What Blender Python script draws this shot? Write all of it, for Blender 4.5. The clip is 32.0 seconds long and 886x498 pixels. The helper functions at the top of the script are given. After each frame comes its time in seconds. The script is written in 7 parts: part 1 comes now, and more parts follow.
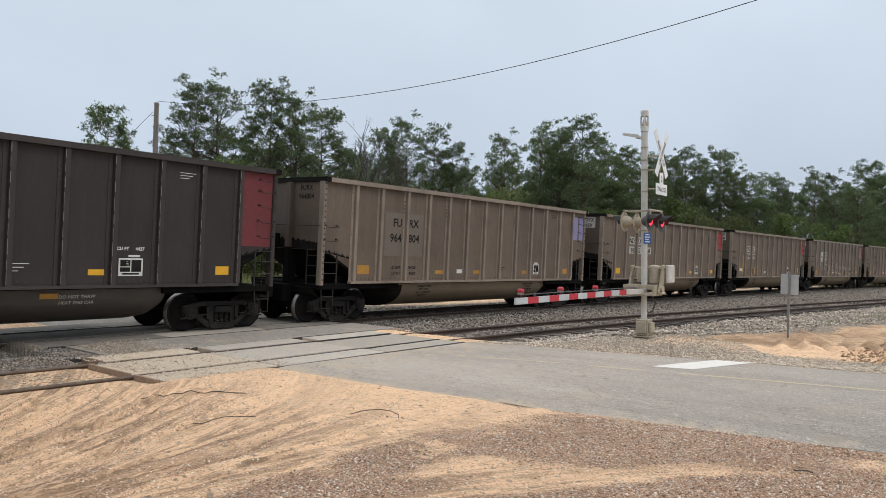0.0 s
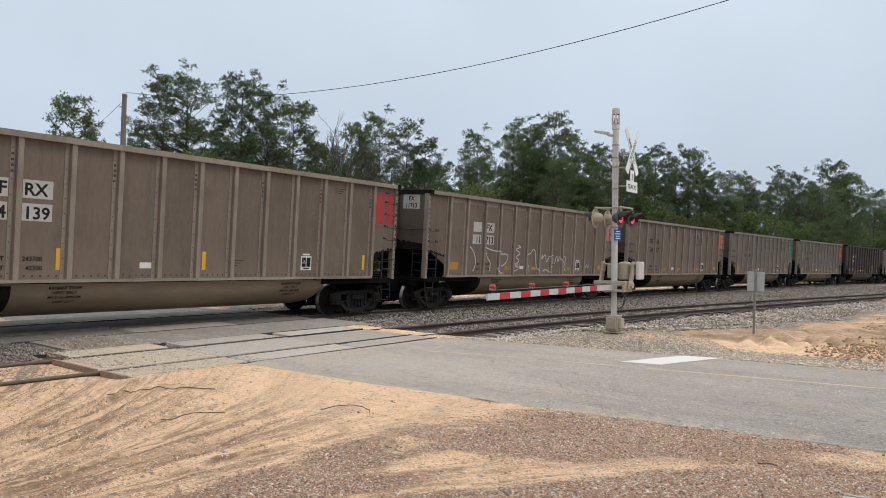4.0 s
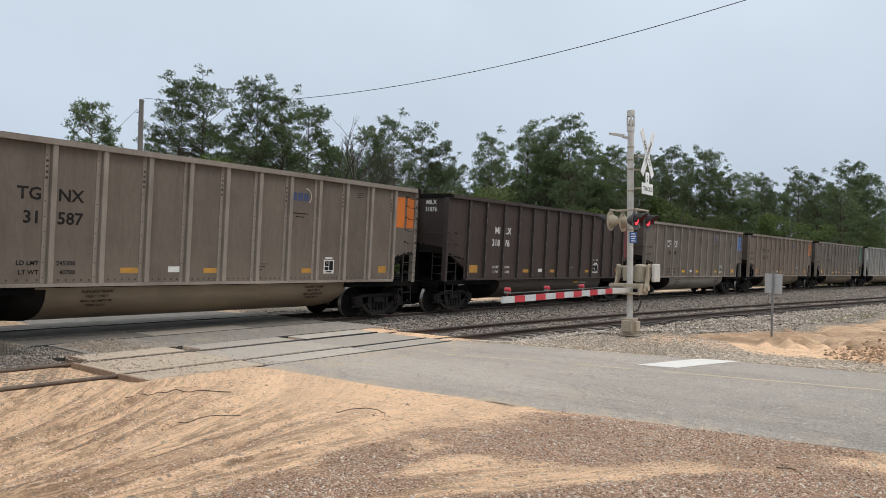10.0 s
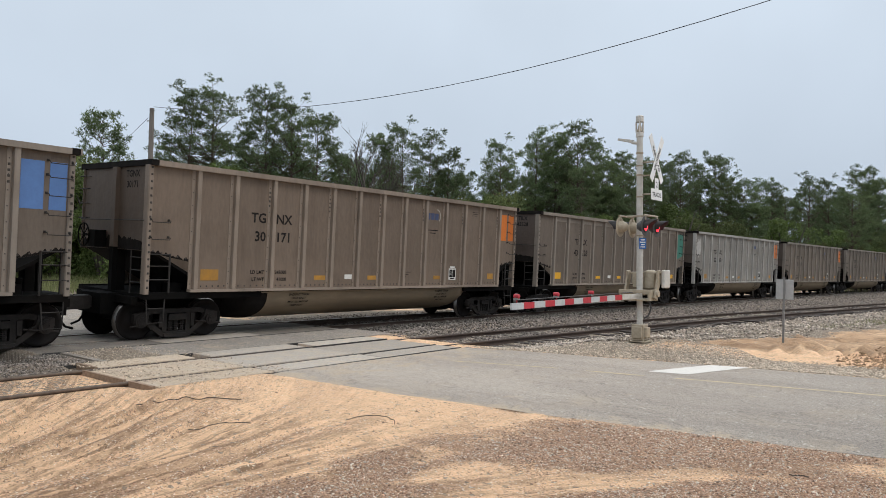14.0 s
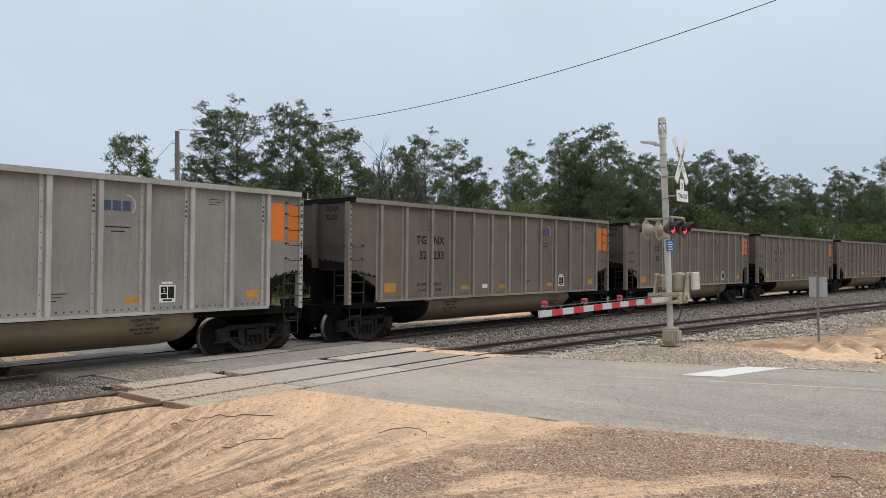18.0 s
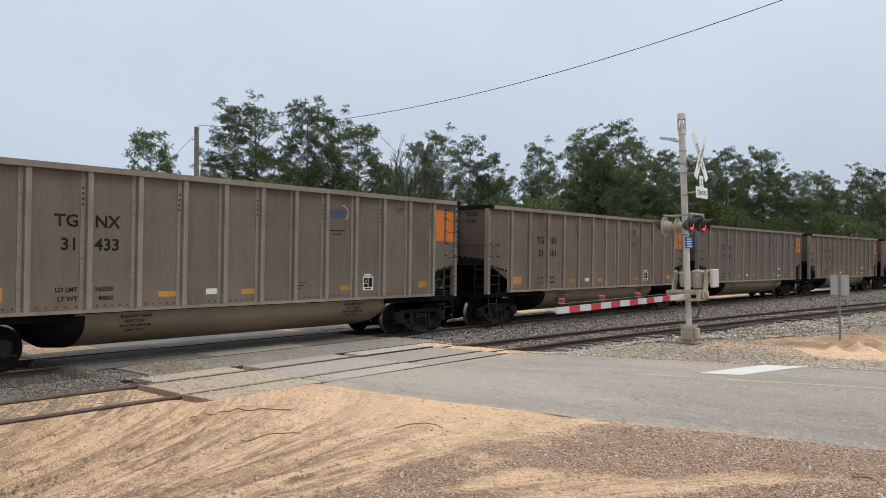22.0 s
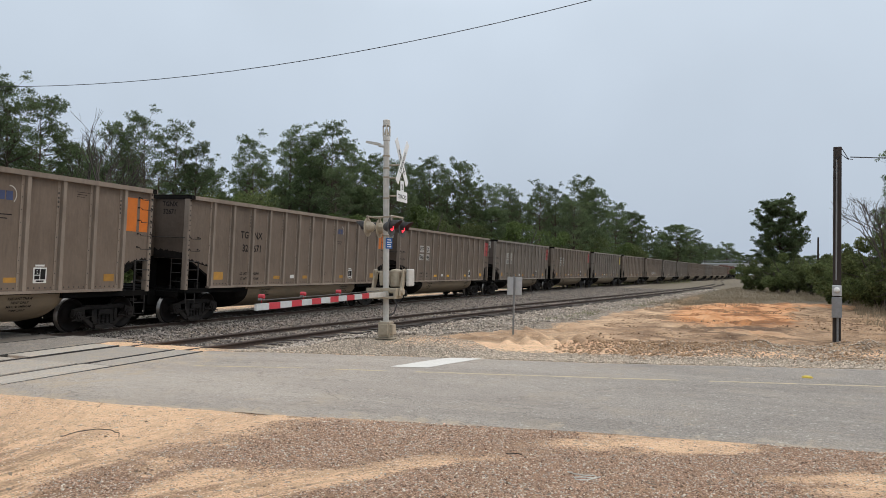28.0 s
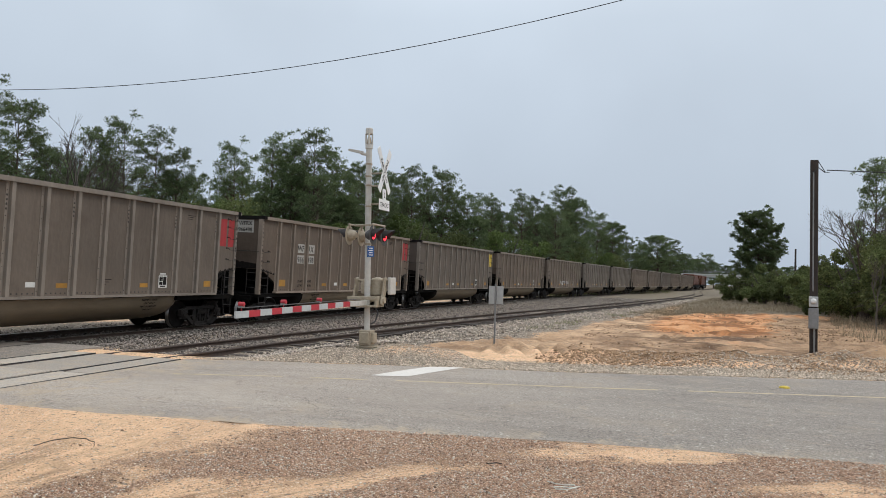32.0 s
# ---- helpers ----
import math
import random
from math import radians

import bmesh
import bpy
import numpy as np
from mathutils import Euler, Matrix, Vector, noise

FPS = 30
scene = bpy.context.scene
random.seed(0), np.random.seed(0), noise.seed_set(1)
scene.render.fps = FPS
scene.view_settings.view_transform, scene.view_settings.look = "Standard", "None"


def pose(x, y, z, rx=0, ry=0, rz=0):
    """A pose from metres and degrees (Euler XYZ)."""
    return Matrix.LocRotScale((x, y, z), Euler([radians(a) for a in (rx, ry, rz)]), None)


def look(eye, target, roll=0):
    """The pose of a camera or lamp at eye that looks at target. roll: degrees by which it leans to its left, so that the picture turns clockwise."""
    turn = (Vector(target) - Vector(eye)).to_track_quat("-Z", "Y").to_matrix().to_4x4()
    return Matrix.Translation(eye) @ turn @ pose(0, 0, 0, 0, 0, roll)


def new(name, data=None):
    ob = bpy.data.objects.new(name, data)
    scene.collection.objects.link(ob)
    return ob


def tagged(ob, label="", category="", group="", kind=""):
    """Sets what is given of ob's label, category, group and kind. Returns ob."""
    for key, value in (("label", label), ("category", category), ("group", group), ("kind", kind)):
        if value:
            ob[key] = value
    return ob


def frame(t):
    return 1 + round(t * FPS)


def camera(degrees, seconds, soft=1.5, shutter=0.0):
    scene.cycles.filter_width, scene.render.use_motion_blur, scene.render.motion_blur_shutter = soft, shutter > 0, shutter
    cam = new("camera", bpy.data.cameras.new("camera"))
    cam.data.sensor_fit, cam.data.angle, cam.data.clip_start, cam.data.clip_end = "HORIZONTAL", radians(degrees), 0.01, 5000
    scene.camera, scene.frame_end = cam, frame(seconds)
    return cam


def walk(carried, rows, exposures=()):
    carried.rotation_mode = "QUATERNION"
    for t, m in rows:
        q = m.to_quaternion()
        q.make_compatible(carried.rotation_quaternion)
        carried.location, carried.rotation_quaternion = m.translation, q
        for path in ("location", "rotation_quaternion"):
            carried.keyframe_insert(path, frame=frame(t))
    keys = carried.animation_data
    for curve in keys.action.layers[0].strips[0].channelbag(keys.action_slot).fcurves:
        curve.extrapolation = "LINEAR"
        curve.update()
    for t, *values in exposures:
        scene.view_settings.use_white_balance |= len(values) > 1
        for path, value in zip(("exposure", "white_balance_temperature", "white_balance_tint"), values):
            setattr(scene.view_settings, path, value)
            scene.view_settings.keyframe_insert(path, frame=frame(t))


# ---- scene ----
cam = camera(62.76, 32.0, soft=0.75)

PATH = [
    (0.0, 0.000, 0.000, 1.958, 90.34, -1.43, 38.29),
    (0.5, 0.000, 0.000, 1.958, 90.40, -1.43, 38.33),
    (1.0, 0.000, 0.000, 1.958, 90.43, -1.50, 38.17),
    (1.5, 0.000, 0.000, 1.958, 90.49, -1.56, 37.87),
    (2.0, 0.000, 0.000, 1.958, 90.49, -1.63, 37.54),
    (2.5, 0.000, 0.000, 1.958, 90.49, -1.75, 37.11),
    (3.0, 0.000, 0.000, 1.958, 90.37, -1.89, 36.62),
    (3.5, 0.000, 0.000, 1.958, 90.20, -1.95, 36.15),
    (5.5, 0.000, 0.000, 1.958, 89.65, -0.78, 36.81),
    (6.0, 0.000, 0.000, 1.958, 89.75, -0.45, 37.20),
    (6.5, 0.000, 0.000, 1.958, 89.82, -0.22, 37.56),
    (7.0, 0.000, 0.000, 1.958, 89.84, -0.03, 37.94),
    (7.5, 0.000, 0.000, 1.958, 89.83, 0.04, 38.27),
    (8.0, 0.000, 0.000, 1.958, 89.87, -0.14, 38.45),
    (8.5, 0.000, 0.000, 1.958, 89.95, -0.50, 38.40),
    (9.0, 0.000, 0.000, 1.958, 90.08, -0.99, 38.10),
    (9.5, 0.000, 0.000, 1.958, 90.21, -1.36, 37.66),
    (10.0, 0.000, 0.000, 1.958, 90.26, -1.56, 37.25),
    (10.5, 0.000, 0.000, 1.958, 90.38, -1.54, 36.97),
    (11.0, 0.000, 0.000, 1.958, 90.55, -1.45, 36.77),
    (11.5, 0.000, 0.000, 1.958, 90.72, -1.28, 36.75),
    (12.0, 0.000, 0.000, 1.958, 90.82, -1.22, 36.80),
    (12.5, 0.000, 0.000, 1.958, 90.82, -1.19, 36.99),
    (13.0, 0.000, 0.000, 1.958, 90.76, -1.20, 37.28),
    (13.5, 0.000, 0.000, 1.958, 90.75, -1.28, 37.62),
    (14.0, 0.000, 0.000, 1.958, 90.77, -1.36, 37.96),
    (14.5, 0.000, 0.000, 1.958, 90.83, -1.34, 38.25),
    (16.5, 0.000, 0.000, 1.958, 91.28, -0.35, 39.23),
    (17.0, 0.000, 0.000, 1.958, 91.43, 0.05, 39.37),
    (17.5, 0.000, 0.000, 1.958, 91.54, 0.42, 39.58),
    (18.0, 0.000, 0.000, 1.958, 91.57, 0.73, 40.01),
    (18.5, 0.000, 0.000, 1.958, 91.56, 0.97, 40.56),
    (19.0, 0.000, 0.000, 1.958, 91.51, 1.18, 41.17),
    (19.5, 0.000, 0.000, 1.958, 91.45, 1.30, 41.61),
    (20.0, 0.000, 0.000, 1.958, 91.39, 1.41, 41.84),
    (20.5, 0.000, 0.000, 1.958, 91.33, 1.43, 41.91),
    (21.0, 0.000, 0.000, 1.958, 91.31, 1.39, 41.85),
    (21.5, 0.000, 0.000, 1.958, 91.28, 1.09, 41.67),
    (22.0, 0.000, 0.000, 1.958, 91.27, 0.47, 41.35),
    (22.5, 0.000, 0.000, 1.958, 91.29, -0.37, 40.90),
    (23.0, 0.000, 0.000, 1.958, 91.30, -1.27, 40.24),
    (23.5, 0.000, 0.000, 1.958, 91.27, -1.97, 39.31),
    (24.0, 0.000, 0.000, 1.958, 91.27, -2.28, 37.88),
    (24.5, 0.008, 0.002, 1.958, 91.21, -2.32, 35.75),
    (25.0, 0.029, 0.008, 1.958, 91.16, -2.23, 33.03),
    (25.5, 0.059, 0.016, 1.958, 91.11, -2.09, 30.05),
    (26.0, 0.094, 0.025, 1.958, 91.10, -2.05, 27.16),
    (26.5, 0.128, 0.034, 1.958, 91.08, -1.84, 24.51),
    (28.5, 0.188, 0.050, 1.958, 91.31, -1.02, 18.03),
    (29.0, 0.188, 0.050, 1.958, 91.56, -0.91, 17.77),
    (29.5, 0.188, 0.050, 1.958, 91.80, -0.90, 17.85),
    (30.0, 0.188, 0.050, 1.958, 91.97, -1.04, 17.97),
    (30.5, 0.188, 0.050, 1.958, 92.06, -1.29, 17.94),
    (31.0, 0.188, 0.050, 1.958, 92.06, -1.48, 17.86),
    (31.5, 0.188, 0.050, 1.958, 91.98, -1.61, 17.65),
    (32.0, 0.188, 0.050, 1.958, 91.90, -1.62, 17.45),
]
walk(cam, [(t, pose(*p)) for t, *p in PATH], ((0.0, 0.0), (14.5, 0.0), (18.0, -0.04), (26.0, -0.04), (29.0, -0.10), (32.0, -0.10)))

# ---------- light ----------
world = bpy.data.worlds.new("overcast_sky")
scene.world = world
world.use_nodes = True
wn, wl = world.node_tree.nodes, world.node_tree.links
wn.clear()
sky = wn.new("ShaderNodeTexSky")
sky.sky_type, sky.sun_disc = "NISHITA", False
sky.sun_elevation, sky.sun_rotation = radians(54), radians(68)
sky.air_density, sky.dust_density, sky.ozone_density = 1.0, 6.0, 1.5
wc = wn.new("ShaderNodeTexCoord")
ws = wn.new("ShaderNodeSeparateXYZ")
wr = wn.new("ShaderNodeValToRGB")
el = wr.color_ramp.elements
el[0].position, el[0].color = 0.0, (0.575, 0.67, 0.80, 1)
el[1].position, el[1].color = 1.0, (1.75, 1.85, 1.95, 1)
e2 = el.new(0.33)
e2.color = (0.715, 0.815, 0.93, 1)
wnz = wn.new("ShaderNodeTexNoise")
wnz.inputs["Scale"].default_value, wnz.inputs["Detail"].default_value = 2.2, 4.0
wcl = wn.new("ShaderNodeMapRange")
for i, v in enumerate((0.3, 0.7, 0.93, 1.07)):
    wcl.inputs[i + 1].default_value = v
wmul = wn.new("ShaderNodeMixRGB")
wmul.blend_type = "MULTIPLY"
wmul.inputs[0].default_value = 1.0
wmix = wn.new("ShaderNodeMixRGB")
wmix.inputs[0].default_value = 0.10
wsc = wn.new("ShaderNodeMixRGB")
wsc.blend_type = "MULTIPLY"
wsc.inputs[0].default_value, wsc.inputs[2].default_value = 1.0, (0.1, 0.1, 0.1, 1)
wb = wn.new("ShaderNodeBackground")
wo = wn.new("ShaderNodeOutputWorld")
wl.new(wc.outputs["Generated"], ws.inputs[0])
wl.new(ws.outputs["Z"], wr.inputs[0])
wl.new(wc.outputs["Generated"], wnz.inputs["Vector"])
wl.new(wnz.outputs["Fac"], wcl.inputs[0])
wl.new(wr.outputs[0], wmul.inputs[1])
wl.new(wcl.outputs[0], wmul.inputs[2])
wl.new(sky.outputs[0], wsc.inputs[1])
wl.new(wmul.outputs[0], wmix.inputs[1])
wl.new(wsc.outputs[0], wmix.inputs[2])
wl.new(wmix.outputs[0], wb.inputs["Color"])
wb.inputs["Strength"].default_value = 0.97
wl.new(wb.outputs[0], wo.inputs[0])
sun = new("sun", bpy.data.lights.new("sun", "SUN"))
sun.data.energy, sun.data.angle, sun.data.color = 0.9, radians(18), (1.0, 0.95, 0.88)
sun.matrix_world = look((34, 14, 50), (0, 0, 0))
tagged(sun, "soft sun behind thin cloud", "sun", kind="structure")
scene.view_settings.exposure = 0.0

# ---------- materials ----------
def mat(name, c1, c2=None, scale=6.0, rough=0.8, bump=0.15, metal=0.0, c3=None, stain=0.5, vary=0.0, emit=0.0, stretch=None, spec=0.4, big_stretch=None):
    m = bpy.data.materials.new(name)
    m.use_nodes = True
    n, l = m.node_tree.nodes, m.node_tree.links
    b = n["Principled BSDF"]
    b.inputs["Roughness"].default_value, b.inputs["Metallic"].default_value = rough, metal
    b.inputs["Specular IOR Level"].default_value = spec
    tc = n.new("ShaderNodeTexCoord")
    vec = tc.outputs["Object"]
    if stretch:
        mp = n.new("ShaderNodeMapping")
        mp.inputs["Scale"].default_value = stretch
        l.new(vec, mp.inputs[0])
        vec = mp.outputs[0]
    fine = n.new("ShaderNodeTexNoise")
    fine.inputs["Scale"].default_value, fine.inputs["Detail"].default_value, fine.inputs["Roughness"].default_value = scale, 6.0, 0.65
    big = n.new("ShaderNodeTexNoise")
    big.inputs["Scale"].default_value, big.inputs["Detail"].default_value = scale * 0.13, 5.0
    l.new(vec, fine.inputs["Vector"])
    wide = tc.outputs["Object"]
    if big_stretch:
        mb = n.new("ShaderNodeMapping")
        mb.inputs["Scale"].default_value, mb.inputs["Rotation"].default_value = big_stretch, (0, 0, radians(-14))
        l.new(wide, mb.inputs[0])
        wide = mb.outputs[0]
    l.new(wide, big.inputs["Vector"])
    r1 = n.new("ShaderNodeValToRGB")
    r1.color_ramp.elements[0].position, r1.color_ramp.elements[1].position = 0.32, 0.68
    c2 = c2 or tuple(v * 0.8 for v in c1)
    c3 = c3 or tuple(v * 0.7 for v in c1)
    r1.color_ramp.elements[0].color, r1.color_ramp.elements[1].color = (*c2, 1), (*c1, 1)
    l.new(fine.outputs["Fac"], r1.inputs[0])
    mx = n.new("ShaderNodeMixRGB")
    mx.inputs[2].default_value = (*c3, 1)
    mr = n.new("ShaderNodeMapRange")
    for i, v in enumerate((0.45, 0.75, 0.0, stain)):
        mr.inputs[i + 1].default_value = v
    l.new(big.outputs["Fac"], mr.inputs[0])
    l.new(mr.outputs[0], mx.inputs[0])
    l.new(r1.outputs[0], mx.inputs[1])
    col = mx.outputs[0]
    if vary:
        oi = n.new("ShaderNodeObjectInfo")
        vr = n.new("ShaderNodeMapRange")
        for i, v in enumerate((0, 1, 1 - vary, 1 + vary)):
            vr.inputs[i + 1].default_value = v
        l.new(oi.outputs["Random"], vr.inputs[0])
        mv = n.new("ShaderNodeMixRGB")
        mv.blend_type = "MULTIPLY"
        mv.inputs[0].default_value = 1.0
        l.new(col, mv.inputs[1])
        l.new(vr.outputs[0], mv.inputs[2])
        col = mv.outputs[0]
    l.new(col, b.inputs["Base Color"])
    if bump:
        bp = n.new("ShaderNodeBump")
        bp.inputs["Strength"].default_value, bp.inputs["Distance"].default_value = bump, 0.02
        l.new(fine.outputs["Fac"], bp.inputs["Height"])
        l.new(bp.outputs[0], b.inputs["Normal"])
    if emit:
        b.inputs["Emission Color"].default_value, b.inputs["Emission Strength"].default_value = (*c1, 1), emit
    return m


def leafy(m, amount=0.35):
    """Lets light through thin leaves."""
    n, l = m.node_tree.nodes, m.node_tree.links
    b, out = n["Principled BSDF"], n["Material Output"]
    t, mx = n.new("ShaderNodeBsdfTranslucent"), n.new("ShaderNodeMixShader")
    mx.inputs[0].default_value = amount
    l.new(b.inputs["Base Color"].links[0].from_socket, t.inputs[0])
    l.new(b.outputs[0], mx.inputs[1])
    l.new(t.outputs[0], mx.inputs[2])
    l.new(mx.outputs[0], out.inputs[0])
    return m


def isle(m, amount):
    """Varies a material's colour from loose piece to loose piece."""
    n, l = m.node_tree.nodes, m.node_tree.links
    b = n["Principled BSDF"]
    src = b.inputs["Base Color"].links[0].from_socket
    g = n.new("ShaderNodeNewGeometry")
    vr = n.new("ShaderNodeMapRange")
    for i, v in enumerate((0, 1, 1 - amount, 1 + amount)):
        vr.inputs[i + 1].default_value = v
    mv = n.new("ShaderNodeMixRGB")
    mv.blend_type = "MULTIPLY"
    mv.inputs[0].default_value = 1.0
    l.new(g.outputs["Random Per Island"], vr.inputs[0])
    l.new(src, mv.inputs[1])
    l.new(vr.outputs[0], mv.inputs[2])
    l.new(mv.outputs[0], b.inputs["Base Color"])
    return m


class Kit:
    """Short names for building a node material."""

    def __init__(self, name, rough=0.95, spec=0.2):
        self.m = bpy.data.materials.new(name)
        self.m.use_nodes = True
        self.n, self.l = self.m.node_tree.nodes, self.m.node_tree.links
        self.b = self.n["Principled BSDF"]
        self.b.inputs["Roughness"].default_value, self.b.inputs["Specular IOR Level"].default_value = rough, spec
        self.obj = self.n.new("ShaderNodeTexCoord").outputs["Object"]

    def scaled(self, scale, turn=0.0):
        mp = self.n.new("ShaderNodeMapping")
        mp.inputs["Scale"].default_value, mp.inputs["Rotation"].default_value = scale, (0, 0, radians(turn))
        self.l.new(self.obj, mp.inputs[0])
        return mp.outputs[0]

    def noise(self, scale, detail=6.0, rough=0.6, vec=None, warp=0.0):
        t = self.n.new("ShaderNodeTexNoise")
        t.inputs["Scale"].default_value, t.inputs["Detail"].default_value = scale, detail
        t.inputs["Roughness"].default_value, t.inputs["Distortion"].default_value = rough, warp
        self.l.new(vec or self.obj, t.inputs["Vector"])
        return t.outputs["Fac"]

    def cells(self, scale):
        """Stones: distance from the middle and two random numbers for each."""
        t = self.n.new("ShaderNodeTexVoronoi")
        t.inputs["Scale"].default_value = scale
        self.l.new(self.obj, t.inputs["Vector"])
        s = self.n.new("ShaderNodeSeparateColor")
        self.l.new(t.outputs["Color"], s.inputs[0])
        return t.outputs["Distance"], s.outputs[0], s.outputs[1]

    def ramp(self, fac, *stops, hard=False):
        r = self.n.new("ShaderNodeValToRGB")
        if hard:
            r.color_ramp.interpolation = "CONSTANT"
        while len(r.color_ramp.elements) < len(stops):
            r.color_ramp.elements.new(0.5)
        for e, (p, c) in zip(r.color_ramp.elements, stops):
            e.position, e.color = p, (*c, 1)
        self.l.new(fac, r.inputs[0])
        return r.outputs[0]

    def mix(self, fac, a, c, kind="MIX"):
        x = self.n.new("ShaderNodeMixRGB")
        x.blend_type = kind
        for i, v in enumerate((fac, a, c)):
            if isinstance(v, (int, float)):
                x.inputs[i].default_value = v
            elif isinstance(v, tuple):
                x.inputs[i].default_value = (*v, 1)
            else:
                self.l.new(v, x.inputs[i])
        return x.outputs[0]

    def calc(self, op, *args):
        x = self.n.new("ShaderNodeMath")
        x.operation = op
        for i, v in enumerate(args):
            if isinstance(v, (int, float)):
                x.inputs[i].default_value = v
            else:
                self.l.new(v, x.inputs[i])
        return x.outputs[0]

    def soft(self, fac, a, b, low=0.0, top=1.0):
        r = self.n.new("ShaderNodeMapRange")
        for i, v in enumerate((a, b, low, top)):
            r.inputs[i + 1].default_value = v
        self.l.new(fac, r.inputs[0])
        return r.outputs[0]

    def crease(self, fac, a, b, top=1.0):
        """1 along the thin lines where a noise passes its middle."""
        d = self.calc("ABSOLUTE", self.calc("SUBTRACT", fac, 0.5))
        return self.soft(d, b, a, 0.0, top)

    def attr(self, name):
        a = self.n.new("ShaderNodeAttribute")
        a.attribute_name = name
        return a.outputs["Fac"]

    def bump(self, height, dist, before=None, strength=1.0):
        bp = self.n.new("ShaderNodeBump")
        bp.inputs["Strength"].default_value, bp.inputs["Distance"].default_value = strength, dist
        self.l.new(height, bp.inputs["Height"])
        if before:
            self.l.new(before, bp.inputs["Normal"])
        return bp.outputs[0]

    def done(self, colour, normal=None):
        self.l.new(colour, self.b.inputs["Base Color"])
        if normal:
            self.l.new(normal, self.b.inputs["Normal"])
        return self.m


def asphalt(name, light=1.0, sandy=False):
    """Worn asphalt whose aggregate shows, with loose sand where the mesh says so."""
    k = Kit(name, 0.9, 0.3)
    fine, wide = k.noise(30, 6, 0.7), k.noise(0.55, 6, 0.62, k.scaled((0.35, 1.0, 1.0), -15))
    dist, ra, rb = k.cells(85)
    dist2, rc, rd = k.cells(38)
    col = k.ramp(fine, (0.30, (0.172 * light, 0.149 * light, 0.128 * light)), (0.70, (0.356 * light, 0.310 * light, 0.264 * light)))
    col = k.mix(k.soft(k.calc("ADD", k.attr("dust"), k.calc("MULTIPLY", k.calc("SUBTRACT", fine, 0.5), 0.5)), 0.0, 1.0, 0.0, 0.62), col, (0.58, 0.49, 0.405))
    col = k.mix(k.soft(ra, 0.80, 0.81, 0, 0.6), col, (0.13, 0.118, 0.105))
    col = k.mix(k.soft(ra, 0.14, 0.13, 0, 0.75), col, (0.44, 0.405, 0.36))
    col = k.mix(k.soft(rc, 0.02, 0.018, 0, 0.8), col, (0.60, 0.55, 0.48))
    col = k.mix(k.soft(wide, 0.40, 0.62, 0.0, 0.55), col, k.mix(1.0, col, (0.70, 0.69, 0.70), "MULTIPLY"))
    col = k.mix(k.soft(k.noise(0.9, 5, 0.6), 0.52, 0.72, 0, 0.45), col, (0.40, 0.325, 0.245))
    streak = k.noise(1.1, 7, 0.7, k.scaled((0.10, 1.3, 1.0), -15))
    col = k.mix(k.soft(streak, 0.52, 0.66, 0.0, 0.25), col, (0.15, 0.135, 0.12))
    col = k.mix(k.soft(streak, 0.44, 0.34, 0.0, 0.35), col, (0.46, 0.40, 0.335))
    col = k.mix(k.crease(k.noise(0.5, 4, 0.6, None, 0.4), 0.001, 0.004, 0.35), col, (0.07, 0.062, 0.055))
    sand = k.ramp(fine, (0.3, (0.36, 0.285, 0.21)), (0.7, (0.54, 0.435, 0.325)))
    amount = k.calc("ADD", k.attr("sand"), k.soft(k.noise(2.2, 6, 0.7), 0.3, 0.7, -0.55, 0.55))
    if sandy:
        amount = k.calc("ADD", amount, 0.16)
    col = k.mix(k.soft(k.calc("SUBTRACT", amount, k.calc("MULTIPLY", rb, 0.35)), 0.18, 0.40, 0, 0.9), col, sand)
    nrm = k.bump(fine, 0.012)
    nrm = k.bump(k.soft(dist, 0.0, 0.6, 1, 0), 0.006, nrm)
    return k.done(col, nrm)


M_PINE = leafy(isle(mat("pine_needles", (0.155, 0.203, 0.094), (0.084, 0.118, 0.058), 3, 0.7, 0, vary=0.25, c3=(0.185, 0.22, 0.085), stain=0.5, spec=0.3), 0.5), 0.38)
M_LEAF = leafy(isle(mat("spring_leaves", (0.145, 0.19, 0.062), (0.09, 0.13, 0.04), 3, 0.7, 0, vary=0.25, spec=0.25), 0.3))
M_BUSH = leafy(isle(mat("bush_leaves", (0.165, 0.19, 0.072), (0.085, 0.112, 0.044), 3, 0.75, 0, vary=0.3, c3=(0.20, 0.195, 0.085), spec=0.25), 0.5), 0.4)
M_ROPE = mat("white_cord", (0.78, 0.75, 0.68), (0.6, 0.56, 0.5), 20, 0.8, 0.1)
M_LOCO = mat("orange_locomotive", (0.125, 0.038, 0.018), (0.08, 0.028, 0.015), 4, 0.6, 0.02, stain=0.5)
M_GLASS = mat("dark_cab_glass", (0.02, 0.025, 0.03), None, 4, 0.1, 0.0)
M_BARK = mat("pine_bark", (0.13, 0.095, 0.07), (0.06, 0.045, 0.036), 9, 0.95, 0.6, stretch=(1, 1, 0.25))
M_TWIG = mat("bare_twigs", (0.115, 0.098, 0.082), (0.07, 0.06, 0.05), 9, 0.95, 0.2)
M_STRAW = leafy(isle(mat("dry_grass", (0.33, 0.26, 0.175), (0.23, 0.18, 0.125), 4, 0.9, 0, c3=(0.26, 0.235, 0.15), stain=0.6), 0.3), 0.4)
M_GREENGRASS = leafy(isle(mat("weed_grass", (0.24, 0.25, 0.11), (0.17, 0.19, 0.08), 4, 0.9, 0), 0.3), 0.4)
M_ASPHALT = asphalt("worn_asphalt", 1.22)
M_SANDROAD = asphalt("sandy_asphalt", 1.2, True)
